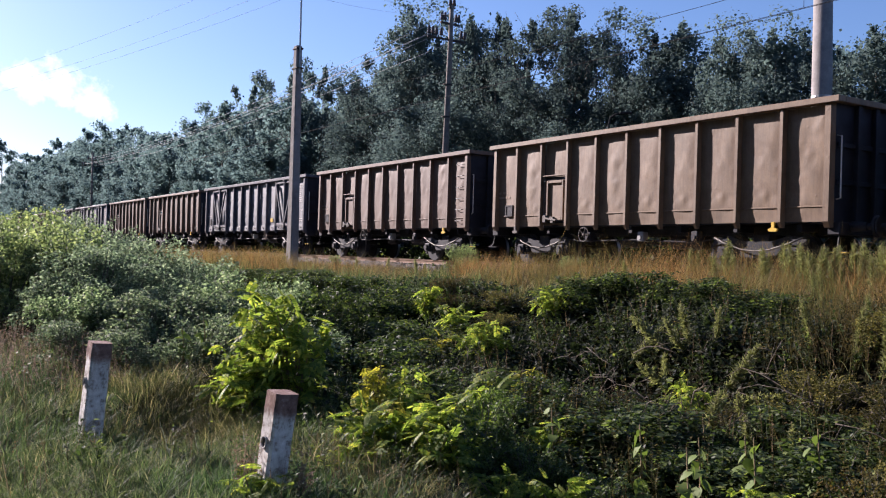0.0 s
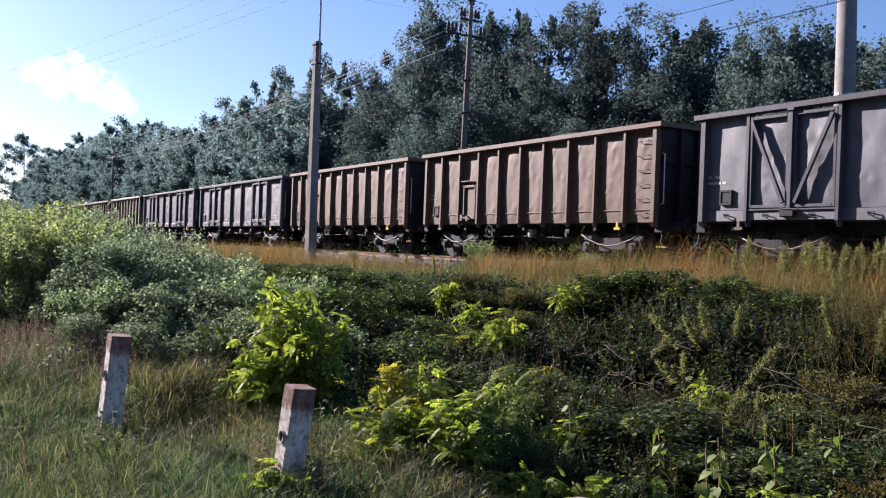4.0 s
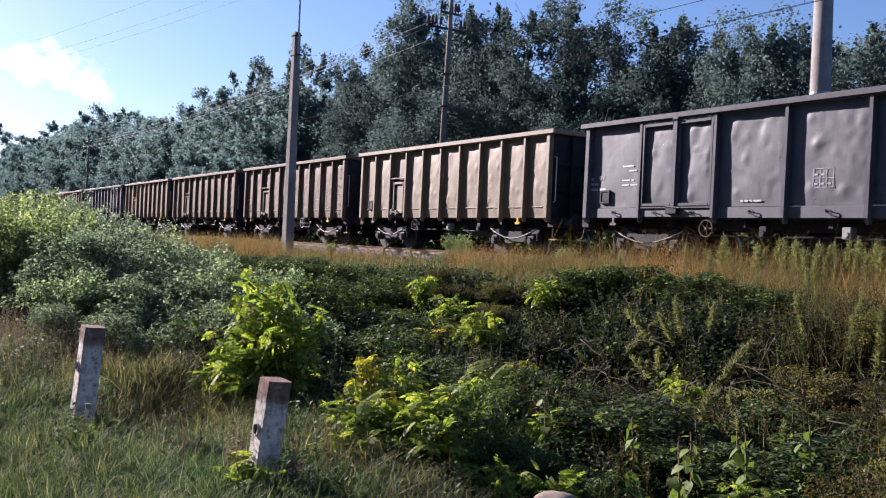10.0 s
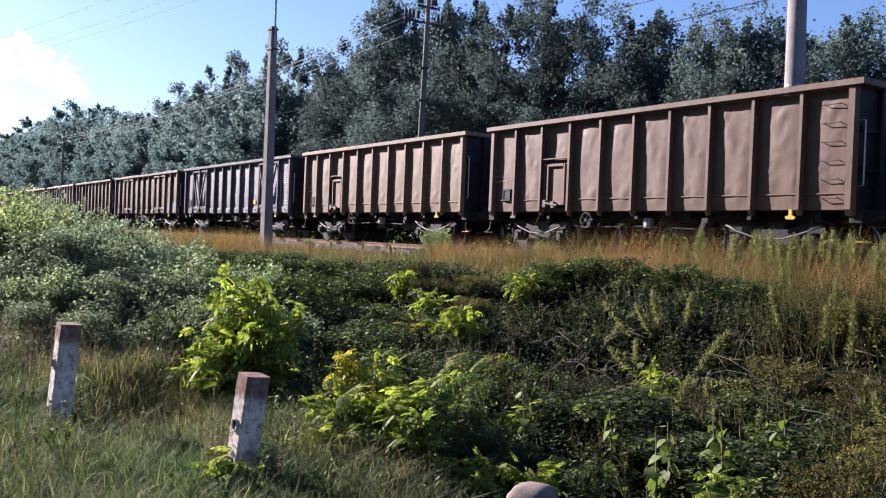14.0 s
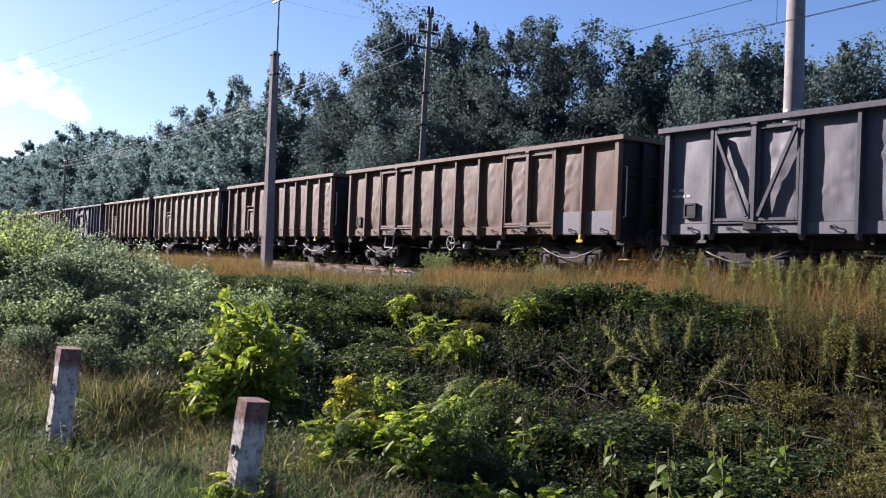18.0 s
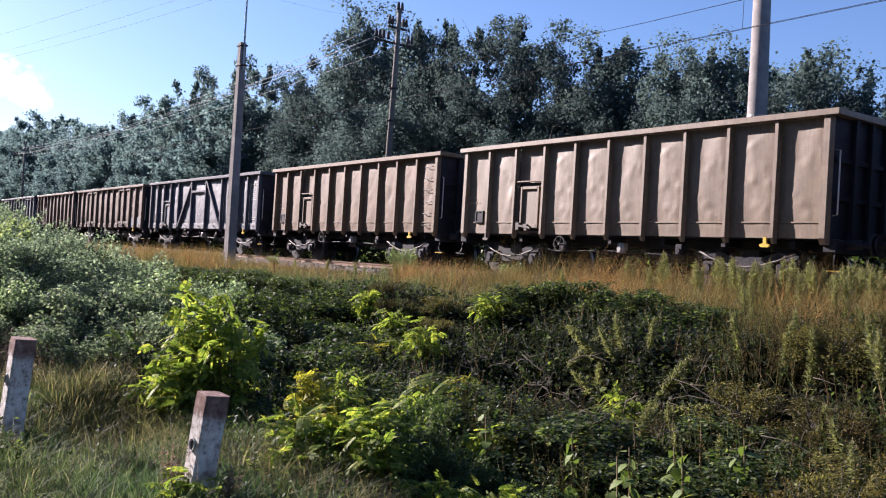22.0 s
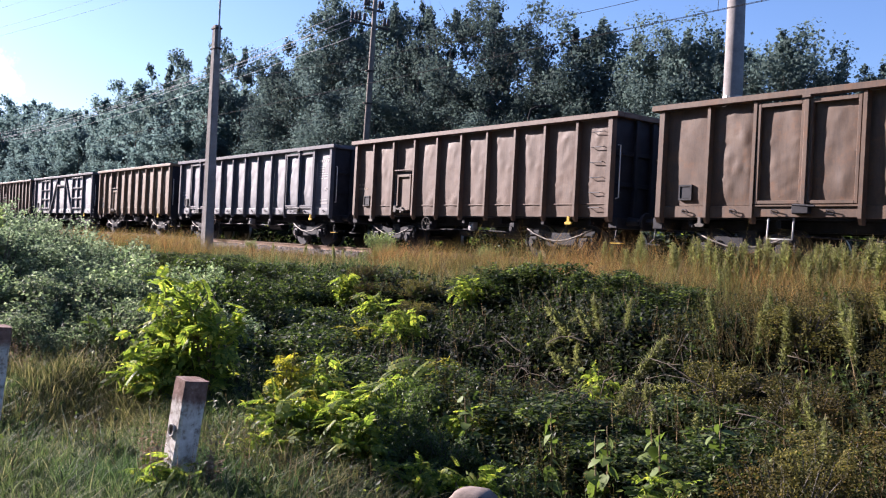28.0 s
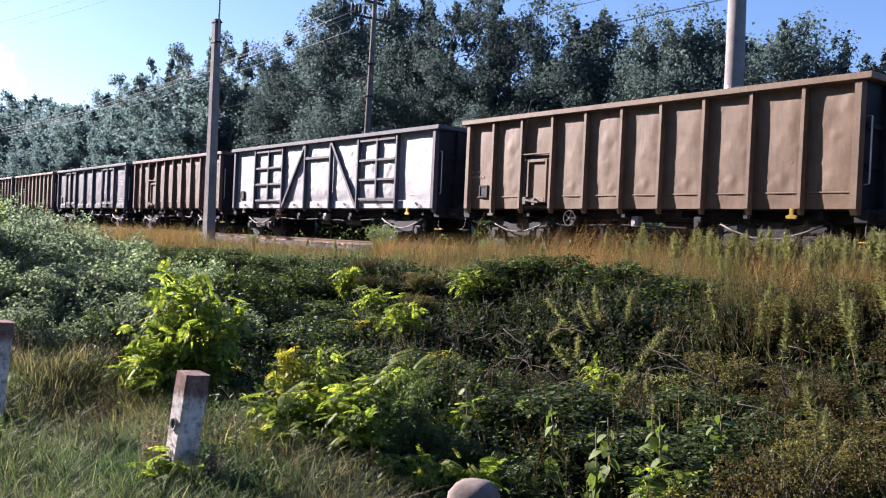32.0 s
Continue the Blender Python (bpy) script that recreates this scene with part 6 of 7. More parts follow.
def thickets():
    rng = random.Random(8)
    wil = [shrub_model("willow_bush", "dense grey-green willow bush beside the verge", "bush", LEAF_WILLOW, 8200, 0.056, 1.8, 1.0, 100 + k, LEAF2, 46, "bushes on the verge", 2.4) for k in range(2)]
    lit = shrub_model("elder_bush", "sunlit yellow-green bush beside the verge", "bush", LEAF_LIGHT, 6500, 0.070, 1.8, 1.15, 104, LEAF2, 34, "bushes on the verge", 1.5)
    brm = shrub_model("bramble_bush", "low dark green bramble thicket on the bank", "bush", LEAF_BRAMBLE, 5200, 0.062, 0.9, 0.85, 105, LEAF2, 20, "brambles on the bank")
    hdg = shrub_model("dogwood_bush", "low leafy grey-green bush at the edge of the verge", "bush", LEAF_HEDGE, 5600, 0.052, 0.9, 0.8, 106, LEAF2, 24, "bushes on the verge", 1.6)
    prv = shrub_model("privet_bush", "dark small-leaved privet bush low on the bank", "bush", LEAF_PRIVET, 6800, 0.034, 0.9, 0.5, 107, LEAF2, 26, "bushes on the bank")
    vin = shrub_model("creeper_mound", "low grey-green creeper mound at the edge of the verge", "bush", LEAF_VINE, 4600, 0.050, 0.9, 0.8, 108, LEAF2, 26, "brambles on the bank", 0.8)
    # azimuth, distance, height of the top, and kind
    for az, d, top, kind in ((75.3, 12.4, 0.40, 0), (78.0, 12.6, 0.52, 1), (80.5, 12.8, 0.66, 2), (83.2, 13.6, 0.78, 2), (86.6, 14.5, 0.45, 2), (77.4, 11.3, 0.12, 0), (80.6, 11.6, 0.05, 1),
                             (84.0, 13.0, 0.40, 2), (74.4, 10.6, -0.12, 1), (79.0, 16.5, 0.92, 0), (83.0, 17.0, 1.05, 2), (75.5, 16.0, 0.50, 0), (76.0, 10.4, -0.20, 0), (79.8, 10.6, -0.22, 3),
                             (72.4, 11.0, -0.05, 3), (73.2, 12.2, 0.28, 1), (76.6, 12.0, 0.46, 0), (73.4, 11.2, 0.05, 1), (79.2, 11.8, 0.42, 1), (80.5, 21.0, 1.1, 1), (84.5, 23.0, 1.2, 2),
                             (71.0, 10.6, -0.25, 3), (69.6, 11.6, -0.20, 3), (67.8, 13.0, -0.22, 3)):
        x, y = -d * math.sin(radians(az)), d * math.cos(radians(az))
        H = top - float(land(x, y))
        mod = (wil[0], wil[1], lit, hdg)[kind]
        h0 = 0.9 if kind == 3 else 1.8
        s = H / h0 * (1.02 if kind == 3 else 0.92)
        w = max(s, 0.75) * rng.uniform(0.85, 1.05)
        put(mod, x, y, (w, w, s), rng.uniform(0, 360))
    # creeper that fills the foot of the bushes as far as the grass
    for x, y, h, w in ((-8.75, 2.15, 0.46, 0.62), (-8.55, 2.75, 0.56, 0.62), (-8.2, 3.2, 0.50, 0.55), (-9.5, 2.5, 0.62, 0.8), (-9.3, 3.2, 0.72, 0.8), (-10.1, 3.2, 0.70, 0.85), (-9.6, 1.75, 0.42, 0.7), (-8.9, 3.8, 0.65, 0.8), (-10.3, 2.2, 0.5, 0.8)):
        put(vin, x, y, (w, w, h / 0.9), rng.uniform(0, 360))
    # brambles on the bank and over its top
    for x, y, h in ((-14.2, 7.5, 0.40), (-12.6, 7.2, 0.42), (-9.5, 8.75, 0.40), (-8.7, 9.0, 0.42), (-7.9, 9.1, 0.40), (-7.0, 9.1, 0.36), (-10.2, 6.2, 0.4), (-9.3, 5.3, 0.42),
                    (-6.4, 5.0, 0.4), (-5.4, 5.3, 0.36), (-8.4, 4.4, 0.50), (-6.9, 4.3, 0.42), (-10.4, 4.3, 0.70), (-11.6, 5.4, 0.65), (-12.6, 6.3, 0.6), (-14.5, 6.0, 0.7), (-16.5, 7.0, 0.55), (-4.4, 5.2, 0.3), (-17.0, 7.6, 0.28), (-18.8, 7.9, 0.26), (-20.5, 8.0, 0.26), (-15.6, 7.6, 0.28), (-18.0, 6.9, 0.4), (-3.4, 5.4, 0.35), (-4.3, 6.6, 0.3)):
        w = rng.uniform(0.75, 1.1)
        put(brm, x, y, (w, w, h / 0.82), rng.uniform(0, 360))
    for x, y, h, w in ((-4.95, 3.42, 0.44, 0.55), (-5.25, 3.75, 0.55, 0.6), (-4.75, 3.85, 0.38, 0.5), (-6.1, 4.5, 0.4, 0.6), (-4.2, 4.0, 0.35, 0.5)):
        put(prv, x, y, (w, w, h / 0.85), rng.uniform(0, 360))
    # small bushes on the cess beside the rails
    for x, y, k in ((-19.3, 13.0, 1.0), (-15.4, 13.4, 0.7), (-27.5, 13.2, 0.5), (-18.4, 12.6, 0.7), (-13.2, 12.4, 0.45)):
        put(lit, x, y, (k * 0.45, k * 0.45, k * 0.5), rng.uniform(0, 360))


thickets()


def seeding_shrubs():
    rng = random.Random(17)
    ol = shrub_model("mugwort_clump", "olive-brown seeding mugwort clump on the bank", "weed", LEAF_OLIVE, 7500, 0.026, 0.8, 0.55, 131, LEAF2, 22, "mugwort clumps on the bank")
    ol2 = shrub_model("mugwort_clump", "pale olive-green seeding mugwort clump on the bank", "weed", LEAF_OLIVE2, 5500, 0.030, 0.8, 0.5, 132, LEAF2, 30, "mugwort clumps on the bank", 1.8)
    for k, (x, y, h) in enumerate(((-2.6, 4.6, 0.75), (-2.9, 5.9, 0.35), (-1.9, 5.9, 0.6), (-3.6, 6.6, 0.5), (-2.6, 6.7, 0.55), (-4.6, 6.9, 0.5), (-3.0, 7.4, 0.5), (-4.2, 7.6, 0.45), (-1.6, 6.8, 0.6), (-1.7, 4.9, 0.7), (-2.9, 4.2, 0.5), (-2.1, 4.1, 0.6),
                                  (-2.4, 6.2, 0.6), (-3.4, 8.0, 0.5), (-2.2, 7.6, 0.5), (-5.2, 6.3, 0.35), (-1.2, 7.6, 0.5), (-0.8, 6.2, 0.55), (-1.3, 5.4, 0.6), (-2.7, 5.1, 0.6), (-4.0, 8.3, 0.42), (-11.2, 7.5, 0.32), (-9.9, 7.3, 0.30), (-10.6, 7.9, 0.28), (-12.0, 7.9, 0.30), (-9.7, 6.6, 0.3), (-2.8, 8.6, 0.42), (-1.6, 8.5, 0.42))):
        w = rng.uniform(0.6, 0.95)
        put((ol, ol2, ol2)[k % 3], x, y, (w, w, h / 0.8), rng.uniform(0, 360))


seeding_shrubs()


def undergrowth():
    n = 30000
    x = RNG.uniform(-150, 10, n)
    y = RNG.uniform(22.6, 27.0, n)
    top = 1.0 + 0.8 * np.sin(x * 0.9) * np.sin(x * 0.37 + 1) + 0.35 * (y - 22.6)
    z = land(x, y) + top.clip(0.4, 3.0) * RNG.random(n) ** 0.7
    R = frames_of(RNG.uniform(0, 6.283, n), RNG.normal(-0.2, 0.6, n), RNG.normal(0, 0.6, n))
    v, f = strew(CARD, np.stack([x, y, z], -1), R, 0.22 * RNG.uniform(0.6, 1.3, n))
    tagged(new("undergrowth", raw_mesh("undergrowth", v, f, LEAF_BRAMBLE)), "dark undergrowth at the edge of the wood", "undergrowth", kind="stuff")
    # near-black growth added on the far cess to darken the view under the wagons
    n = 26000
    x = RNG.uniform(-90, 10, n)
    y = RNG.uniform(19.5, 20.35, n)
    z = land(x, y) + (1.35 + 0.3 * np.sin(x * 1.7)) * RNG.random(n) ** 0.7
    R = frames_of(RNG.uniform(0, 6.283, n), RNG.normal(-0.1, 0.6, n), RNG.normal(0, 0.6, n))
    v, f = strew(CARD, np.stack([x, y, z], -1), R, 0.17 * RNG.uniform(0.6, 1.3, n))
    tagged(new("far_cess_weeds", raw_mesh("far_cess_weeds", v, f, LEAF_SHADE)), "near-black weeds added beyond the line for the shade under the train", "undergrowth", kind="stuff")


undergrowth()


def pinnate(n=8):
    """One locust leaf along +y: a rachis with paired oval leaflets."""
    parts = []
    for k in range(n):
        y = 0.16 + 0.80 * k / n
        for s in (-1, 1):
            R = frames_of(np.array([-s * 1.15]), np.array([-0.15]), np.array([0.0]))
            parts.append(strew((LEAF2[0] * np.array((0.95, 1, 1)), LEAF2[1]), np.array([(0.0, y, 0.0)]), R, np.array([0.30 * (1 - 0.25 * abs(k / n - 0.4))])))
    parts.append(strew((LEAF2[0] * np.array((0.95, 1, 1)), LEAF2[1]), np.array([(0.0, 0.98, 0.0)]), frames_of(np.zeros(1), np.zeros(1), np.zeros(1)), np.array([0.28])))
    v, f = join(parts)
    v = v.copy()
    v[:, 2] -= 0.30 * v[:, 1] ** 2
    return v, f


PINNATE = pinnate()


def locust(x, y, top, W, n, seed, size=0.26, label="young bright green locust shrub with feathered leaves", mat=None, low=0.25):
    """Arching stems that fill an egg-shaped crown, with a feathered leaf at every joint."""
    rng = np.random.default_rng(seed)
    g = float(land(x, y))
    H = top - g
    b = thing("locust_shrub", label, "shrub", pose(x, y, g), "locust shrubs on the bank")
    paths, P_, Y_ = [], [], []
    m = 16 if n > 150 else 9
    for k in range(m):
        a = k * 2.4 + rng.normal(0, 0.3)
        u = low + (0.97 - low) * (k + rng.random()) / m
        r = W * math.sqrt(max(0.05, 1 - ((u - 0.5) / 0.55) ** 2)) * rng.uniform(0.45, 0.9)
        tip = Vector((math.cos(a) * r, math.sin(a) * r, H * u))
        base = Vector((math.cos(a) * 0.04, math.sin(a) * 0.04, -0.05))
        mid = base.lerp(tip, 0.55) + Vector((-0.25 * tip.x, -0.25 * tip.y, 0.14 * H))
        paths.append(([base, mid, tip], [0.010, 0.007, 0.003]))
        for j in range(n // m):
            t = rng.uniform(0.25, 1.0) ** 0.6
            p = (base.lerp(mid, t * 2) if t < 0.5 else mid.lerp(tip, t * 2 - 1))
            P_.append(p + Vector(rng.normal(0, 0.03, 3)))
            Y_.append(rng.uniform(0, 6.283))
    part("branchwork", limbs(paths, 5), STEM, b, "thin thorny stems")
    P_, Y_ = np.array(P_), np.array(Y_)
    R = frames_of(Y_, rng.normal(0.05, 0.5, len(Y_)), rng.normal(0, 0.5, len(Y_)))
    v, f = strew(PINNATE, P_, R, size * rng.uniform(0.65, 1.25, len(Y_)))
    place("foliage", raw_mesh("foliage", v, f, mat or LEAF_LOCUST), b)


YELLOWING = "yellowing young locust shrub low on the bank"
locust(-7.42, 2.95, -0.02, 0.46, 240, 1, 0.19, low=0.08)
locust(-7.10, 3.05, -0.20, 0.40, 170, 2, 0.18, low=0.12)
locust(-7.25, 2.72, -0.62, 0.40, 230, 22, 0.17, low=0.05)
locust(-4.98, 3.20, -0.86, 0.34, 260, 24, 0.14, "bright green locust shrub low on the bank", low=0.1)
locust(-5.25, 3.45, -0.72, 0.30, 200, 25, 0.15, "bright green locust shrub low on the bank", low=0.15)
locust(-5.50, 3.02, -0.84, 0.36, 170, 3, 0.175, YELLOWING)
locust(-5.75, 4.05, -0.62, 0.20, 60, 5, 0.20)
locust(-6.35, 3.6, -0.80, 0.26, 100, 6, 0.17)
locust(-9.1, 6.5, -0.50, 0.40, 180, 7, 0.15)
locust(-11.6, 7.3, -0.26, 0.36, 200, 8, 0.16, YELLOWING)
locust(-5.2, 2.72, -1.02, 0.30, 200, 9, 0.13, YELLOWING)
locust(-5.98, 3.25, -0.56, 0.16, 120, 10, 0.10, YELLOWING, LEAF_YELLOW)
locust(-6.15, 3.35, -0.74, 0.20, 120, 11, 0.12, YELLOWING, LEAF_YELLOW)
locust(-5.7, 3.2, -0.80, 0.17, 110, 21, 0.11, YELLOWING, LEAF_YELLOW)
locust(-10.4, 6.9, -0.44, 0.36, 150, 12, 0.15)
locust(-9.45, 7.9, -0.16, 0.30, 170, 16, 0.13)
locust(-5.35, 4.5, -1.02, 0.30, 150, 13, 0.12, YELLOWING)
locust(-5.95, 6.75, -0.86, 0.34, 160, 14, 0.13, "leafy yellow-green sprout in the hollow of the bank")
locust(-4.2, 3.6, -1.08, 0.26, 130, 18, 0.12)
locust(-4.68, 1.80, -0.97, 0.17, 90, 20, 0.11, "low yellow-green seedling at the foot of a marker post")
locust(-4.45, 3.35, -1.08, 0.22, 120, 26, 0.11, YELLOWING)
locust(-3.3, 4.4, -1.05, 0.26, 120, 19, 0.12, YELLOWING)
for k_, (x_, y_) in enumerate(((-6.5, 4.7), (-7.6, 4.4), (-8.4, 4.9), (-9.4, 6.0), (-10.6, 6.2), (-6.6, 3.95), (-7.0, 5.6), (-12.8, 7.2))):
    locust(x_, y_, float(land(x_, y_)) + 0.40 + 0.05 * (k_ % 3), 0.2 + 0.03 * (k_ % 2), 54, 40 + k_, 0.115, "small yellow-green locust sprout on the bank", LEAF_YELLOW if k_ % 3 == 0 else None)


# grasses
def tufts(name, pts, blades, height, width, mat, label, flare=0.55):
    """Tussocks: blades that fan out from a common foot and arch over at the tip."""
    out = []
    n = len(pts)
    size = RNG.uniform(0.55, 1.2, n)
    lead = RNG.uniform(0, 6.283, n)
    for bend in (0.35, 0.75, 1.15):
        k = np.repeat(np.arange(n), blades // 3)
        m = len(k)
        yaw = RNG.uniform(0, 6.283, m)
        yaw = np.where(RNG.random(m) < 0.15, lead[k] + RNG.normal(0, 0.5, m), yaw)
        foot = pts[k] + np.stack([-np.sin(yaw), np.cos(yaw), 0 * yaw], -1) * (0.035 * RNG.random(m))[:, None]
        h = height * size[k] * RNG.uniform(0.45, 1.2, m)
        R = frames_of(yaw, -np.abs(RNG.normal(0, flare, m)), RNG.normal(0, 0.2, m))
        out.append(strew(blade(bend), foot, R, np.stack([width * RNG.uniform(0.6, 1.4, m), h, h], -1)))
    v, f = join(out)
    return tagged(new(name, raw_mesh(name, v, f, mat)), label, "grass", kind="stuff")


verge = np.concatenate([on_land(6800, -11, -2.2, -0.2, 3.2), on_land(900, -16, -10, -1.2, 1.6)])
edge = 2.95 + 0.28 * (verge[:, 0] + 7.4)                       # the bushes begin beyond this line
verge = verge[(verge[:, 0] > -7.4) | (verge[:, 1] < np.maximum(edge, 1.3))]
tufts("verge_tussocks", verge, 24, 0.165, 0.0056, GRASS_GREEN, "rough arching tussocks of green verge grass")
near_posts = np.concatenate([on_land(56000, -10, -2.2, 0.0, 3.3), on_land(8000, -16, -9, -0.8, 1.4)])
grass("verge_grass", tufted(near_posts, -0.6, 0.9), 0.15, 0.0042, GRASS_GREEN, "short green verge grass between the tussocks", 1.3)
ridge = on_land(2600, -8.6, -6.9, 1.3, 2.9)
grass("ridge_grass", tufted(ridge, -0.2, 0.6), 0.22, 0.0048, GRASS_STRAW, "straw-tipped grass on the ridge before the brambles", 0.7)
around = on_land(110000, -15, 9, -11, 4.0)
around = around[(around[:, 0] > -2.5) | (around[:, 1] < 0.2)]
outer = on_land(5200, -12, 5, -6.5, 3.6)
outer = outer[(outer[:, 0] > -2.3 + RNG.normal(0, 0.3, len(outer))) | (outer[:, 1] < RNG.normal(0, 0.3, len(outer)))]
tufts("outer_tussocks", outer, 18, 0.17, 0.0065, GRASS_GREEN, "rough green grass tussocks round the viewer")
grass("near_verge_grass", tufted(around, -0.8, 0.9), 0.20, 0.008, GRASS_GREEN, "rough green verge grass round the viewer", 1.0)
tufts("ridge_tussocks", on_land(330, -8.7, -6.5, 1.75, 2.75), 24, 0.25, 0.0052, GRASS_STRAW, "sunlit straw-coloured tussocks on the ridge of the verge", 0.4)
tufts("foot_tussocks", on_land(230, -5.7, -3.9, 2.35, 3.2), 24, 0.24, 0.0052, GRASS_STRAW, "straw-coloured tussocks at the foot of the bank", 0.4)
tufts("bank_foot_tussocks", on_land(420, -6.4, -3.4, 2.4, 3.6), 24, 0.19, 0.006, GRASS_GREEN, "rough green tussocks at the foot of the bank", 0.5)
grass("bank_grass", open_crest(tufted(on_land(30000, -14, 5.0, 3.0, 7.6, 0.0), 0.5, 0.5), 0.25), 0.20, 0.006, GRASS_GREEN, "tangled green grass on the bank", 1.2)
grass("crest_grass", np.concatenate([on_land(9000, -26, -12, 4.5, 8.6), open_crest(on_land(9000, -18, 2.0, 8.2, 13.0, 0.7))]), 0.36, 0.007, GRASS_GREEN, "green grass patches on the crest of the bank", 0.8)


def gold(pts):
    """Golden grass leaves the ballast open to view where the line curves into sight."""
    az = np.degrees(np.arctan2(-pts[:, 0], pts[:, 1]))
    return (pts[:, 1] > 9.3) & (az > 56.5) & (az < 67.5)


band = np.concatenate([on_land(46000, -20, 3.0, 9.4, 12.8, -1.2), on_land(14000, -34, -18, 8.0, 12.2, -1.0), on_land(14000, -44, -15, 8.4, 14.0)])
band = band[(band[:, 1] > 9.75) | (band[:, 0] < -15)]
grass("golden_grass", band[~gold(band)], 0.56, 0.0060, GRASS_GOLD, "dry golden grass along the top of the bank", 0.6)
grass("short_golden_grass", band[gold(band)], 0.24, 0.0060, GRASS_GOLD, "short dry grass beside the ballast", 0.7)
grass("cess_weeds", on_land(12500, -14.5, 4.5, 11.6, 14.3, -1.2), 0.86, 0.007, GRASS_GOLD, "tall dry grass beside the ballast", 0.6)
grass("cess_grass", on_land(14000, -70, -30, 8.0, 12.5), 0.22, 0.012, GRASS_GOLD, "dry grass beside the far ballast", 0.5)
tufts("crest_tussocks", open_crest(on_land(900, -19, 3.0, 8.6, 12.5, 0.2)), 21, 0.46, 0.006, GRASS_STRAW, "pale seeding tussocks among the golden grass", 0.35)


def stalks(name, pts, h, mat, label, leaves, size, lean=0.25, r=0.005):
    """Upright weeds: a thin three-sided stem each, with small leaves along it."""
    n = len(pts)
    tri = [(math.cos(a), math.sin(a)) for a in (0, 2.094, 4.189)]
    stem = (np.array([(x, y, 0) for x, y in tri] + [(0, 0, 1)], dtype=float), np.array([(0, 1, 3), (1, 2, 3), (2, 0, 3)]))
    H = h * RNG.uniform(0.55, 1.25, n)
    R = frames_of(RNG.uniform(0, 6.283, n), RNG.normal(0, lean, n), RNG.normal(0, lean, n))
    v1 = strew(stem, pts, R, np.stack([np.full(n, r), np.full(n, r), H], -1))
    k = np.repeat(np.arange(n), leaves)
    t = RNG.uniform(0.15, 1.02, n * leaves)
    p = pts[k] + np.einsum("nij,nj->ni", R[k], np.stack([0 * t, 0 * t, t * H[k]], -1))
    Rl = frames_of(RNG.uniform(0, 6.283, n * leaves), RNG.normal(0.35, 0.45, n * leaves), RNG.normal(0, 0.4, n * leaves))
    v2 = strew(LEAF2, p, Rl, size * RNG.uniform(0.5, 1.3, n * leaves) * (1.15 - 0.6 * t))
    v, f = join([v1, v2])
    return tagged(new(name, raw_mesh(name, v, f, mat)), label, "weeds", kind="stuff")


stalks("bank_nettles", open_crest(tufted(on_land(6400, -14, -2.0, 3.4, 8.0, -0.6), 0.1, 0.5), 0.35), 0.42, LEAF_BRAMBLE, "dark green nettles and creepers on the bank", 14, 0.065, 0.45)
# the shade of the hollow is put into these leaves' colour
stalks("hollow_weeds", on_land(1500, -9.8, -4.8, 5.2, 9.0, -0.4), 0.40, LEAF_SHADE, "tangled weeds coloured dark for the shade in the hollow of the bank", 16, 0.055, 0.5)
stalks("bank_weeds", open_crest(tufted(on_land(7500, -8.5, 3.0, 3.8, 8.2, -0.3), 0.2, 0.5), 0.12), 0.46, LEAF_OLIVE, "olive and brown seeding weeds on the bank", 18, 0.038, 0.22)
stalks("crest_stalks", on_land(1500, -22, 2.0, 9.0, 11.5, -0.3), 0.50, STALK_BROWN, "brown seeding stalks among the golden grass", 8, 0.03, 0.2, 0.004)
stalks("crest_weeds", open_crest(on_land(5200, -7.6, 3.2, 7.3, 9.3, -1.2)), 0.44, LEAF_OLIVE, "dull olive and brown weeds along the crest of the bank", 16, 0.034, 0.18)
stalks("dead_stalks", open_crest(tufted(on_land(1500, -9.5, 1.5, 5.4, 8.6, 0.0), 0.3, 0.5), 0.5), 0.42, STALK_BROWN, "dead brown weed stalks on the bank", 9, 0.03, 0.2)
stalks("verge_herbs", on_land(900, -10, -3.0, 1.0, 3.6, 0.3), 0.32, LEAF_BRAMBLE, "low dark herbs in the verge grass", 10, 0.05, 0.4)
foot = np.concatenate([RNG.normal((-4.89, 1.83), (0.035, 0.035), (46, 2)), RNG.normal((-4.72, 2.10), (0.04, 0.04), (26, 2))])
stalks("post_foot_seed_heads", np.column_stack([foot, land(foot[:, 0], foot[:, 1])]), 0.32, SEED_PINK, "purple-brown seed heads at the foot of a marker post", 18, 0.026, 0.13, 0.002)
stalks("verge_edge_stalks", on_land(1100, -11.5, -8.0, 0.4, 1.9), 0.36, SEED_PINK, "dry brown grass heads at the foot of the bushes", 8, 0.026, 0.3, 0.0025)
stalks("seed_heads", on_land(700, -9.5, -3.2, 0.4, 3.2, 0.2), 0.34, STALK_BROWN, "brown seed heads over the verge grass", 6, 0.020, 0.25, 0.003)


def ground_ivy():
    """A low cover of creeping leaves over the bank, coloured dark for shade between plants."""
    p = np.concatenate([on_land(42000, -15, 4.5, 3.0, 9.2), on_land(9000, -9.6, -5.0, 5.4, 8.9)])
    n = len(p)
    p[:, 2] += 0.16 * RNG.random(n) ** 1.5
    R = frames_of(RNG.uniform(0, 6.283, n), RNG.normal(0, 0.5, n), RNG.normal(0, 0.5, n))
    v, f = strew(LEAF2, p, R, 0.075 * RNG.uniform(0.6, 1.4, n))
    tagged(new("creeping_weeds", raw_mesh("creeping_weeds", v, f, LEAF_SHADE)), "low creeping weeds covering the bank, coloured dark for shade", "weeds", kind="stuff")


ground_ivy()


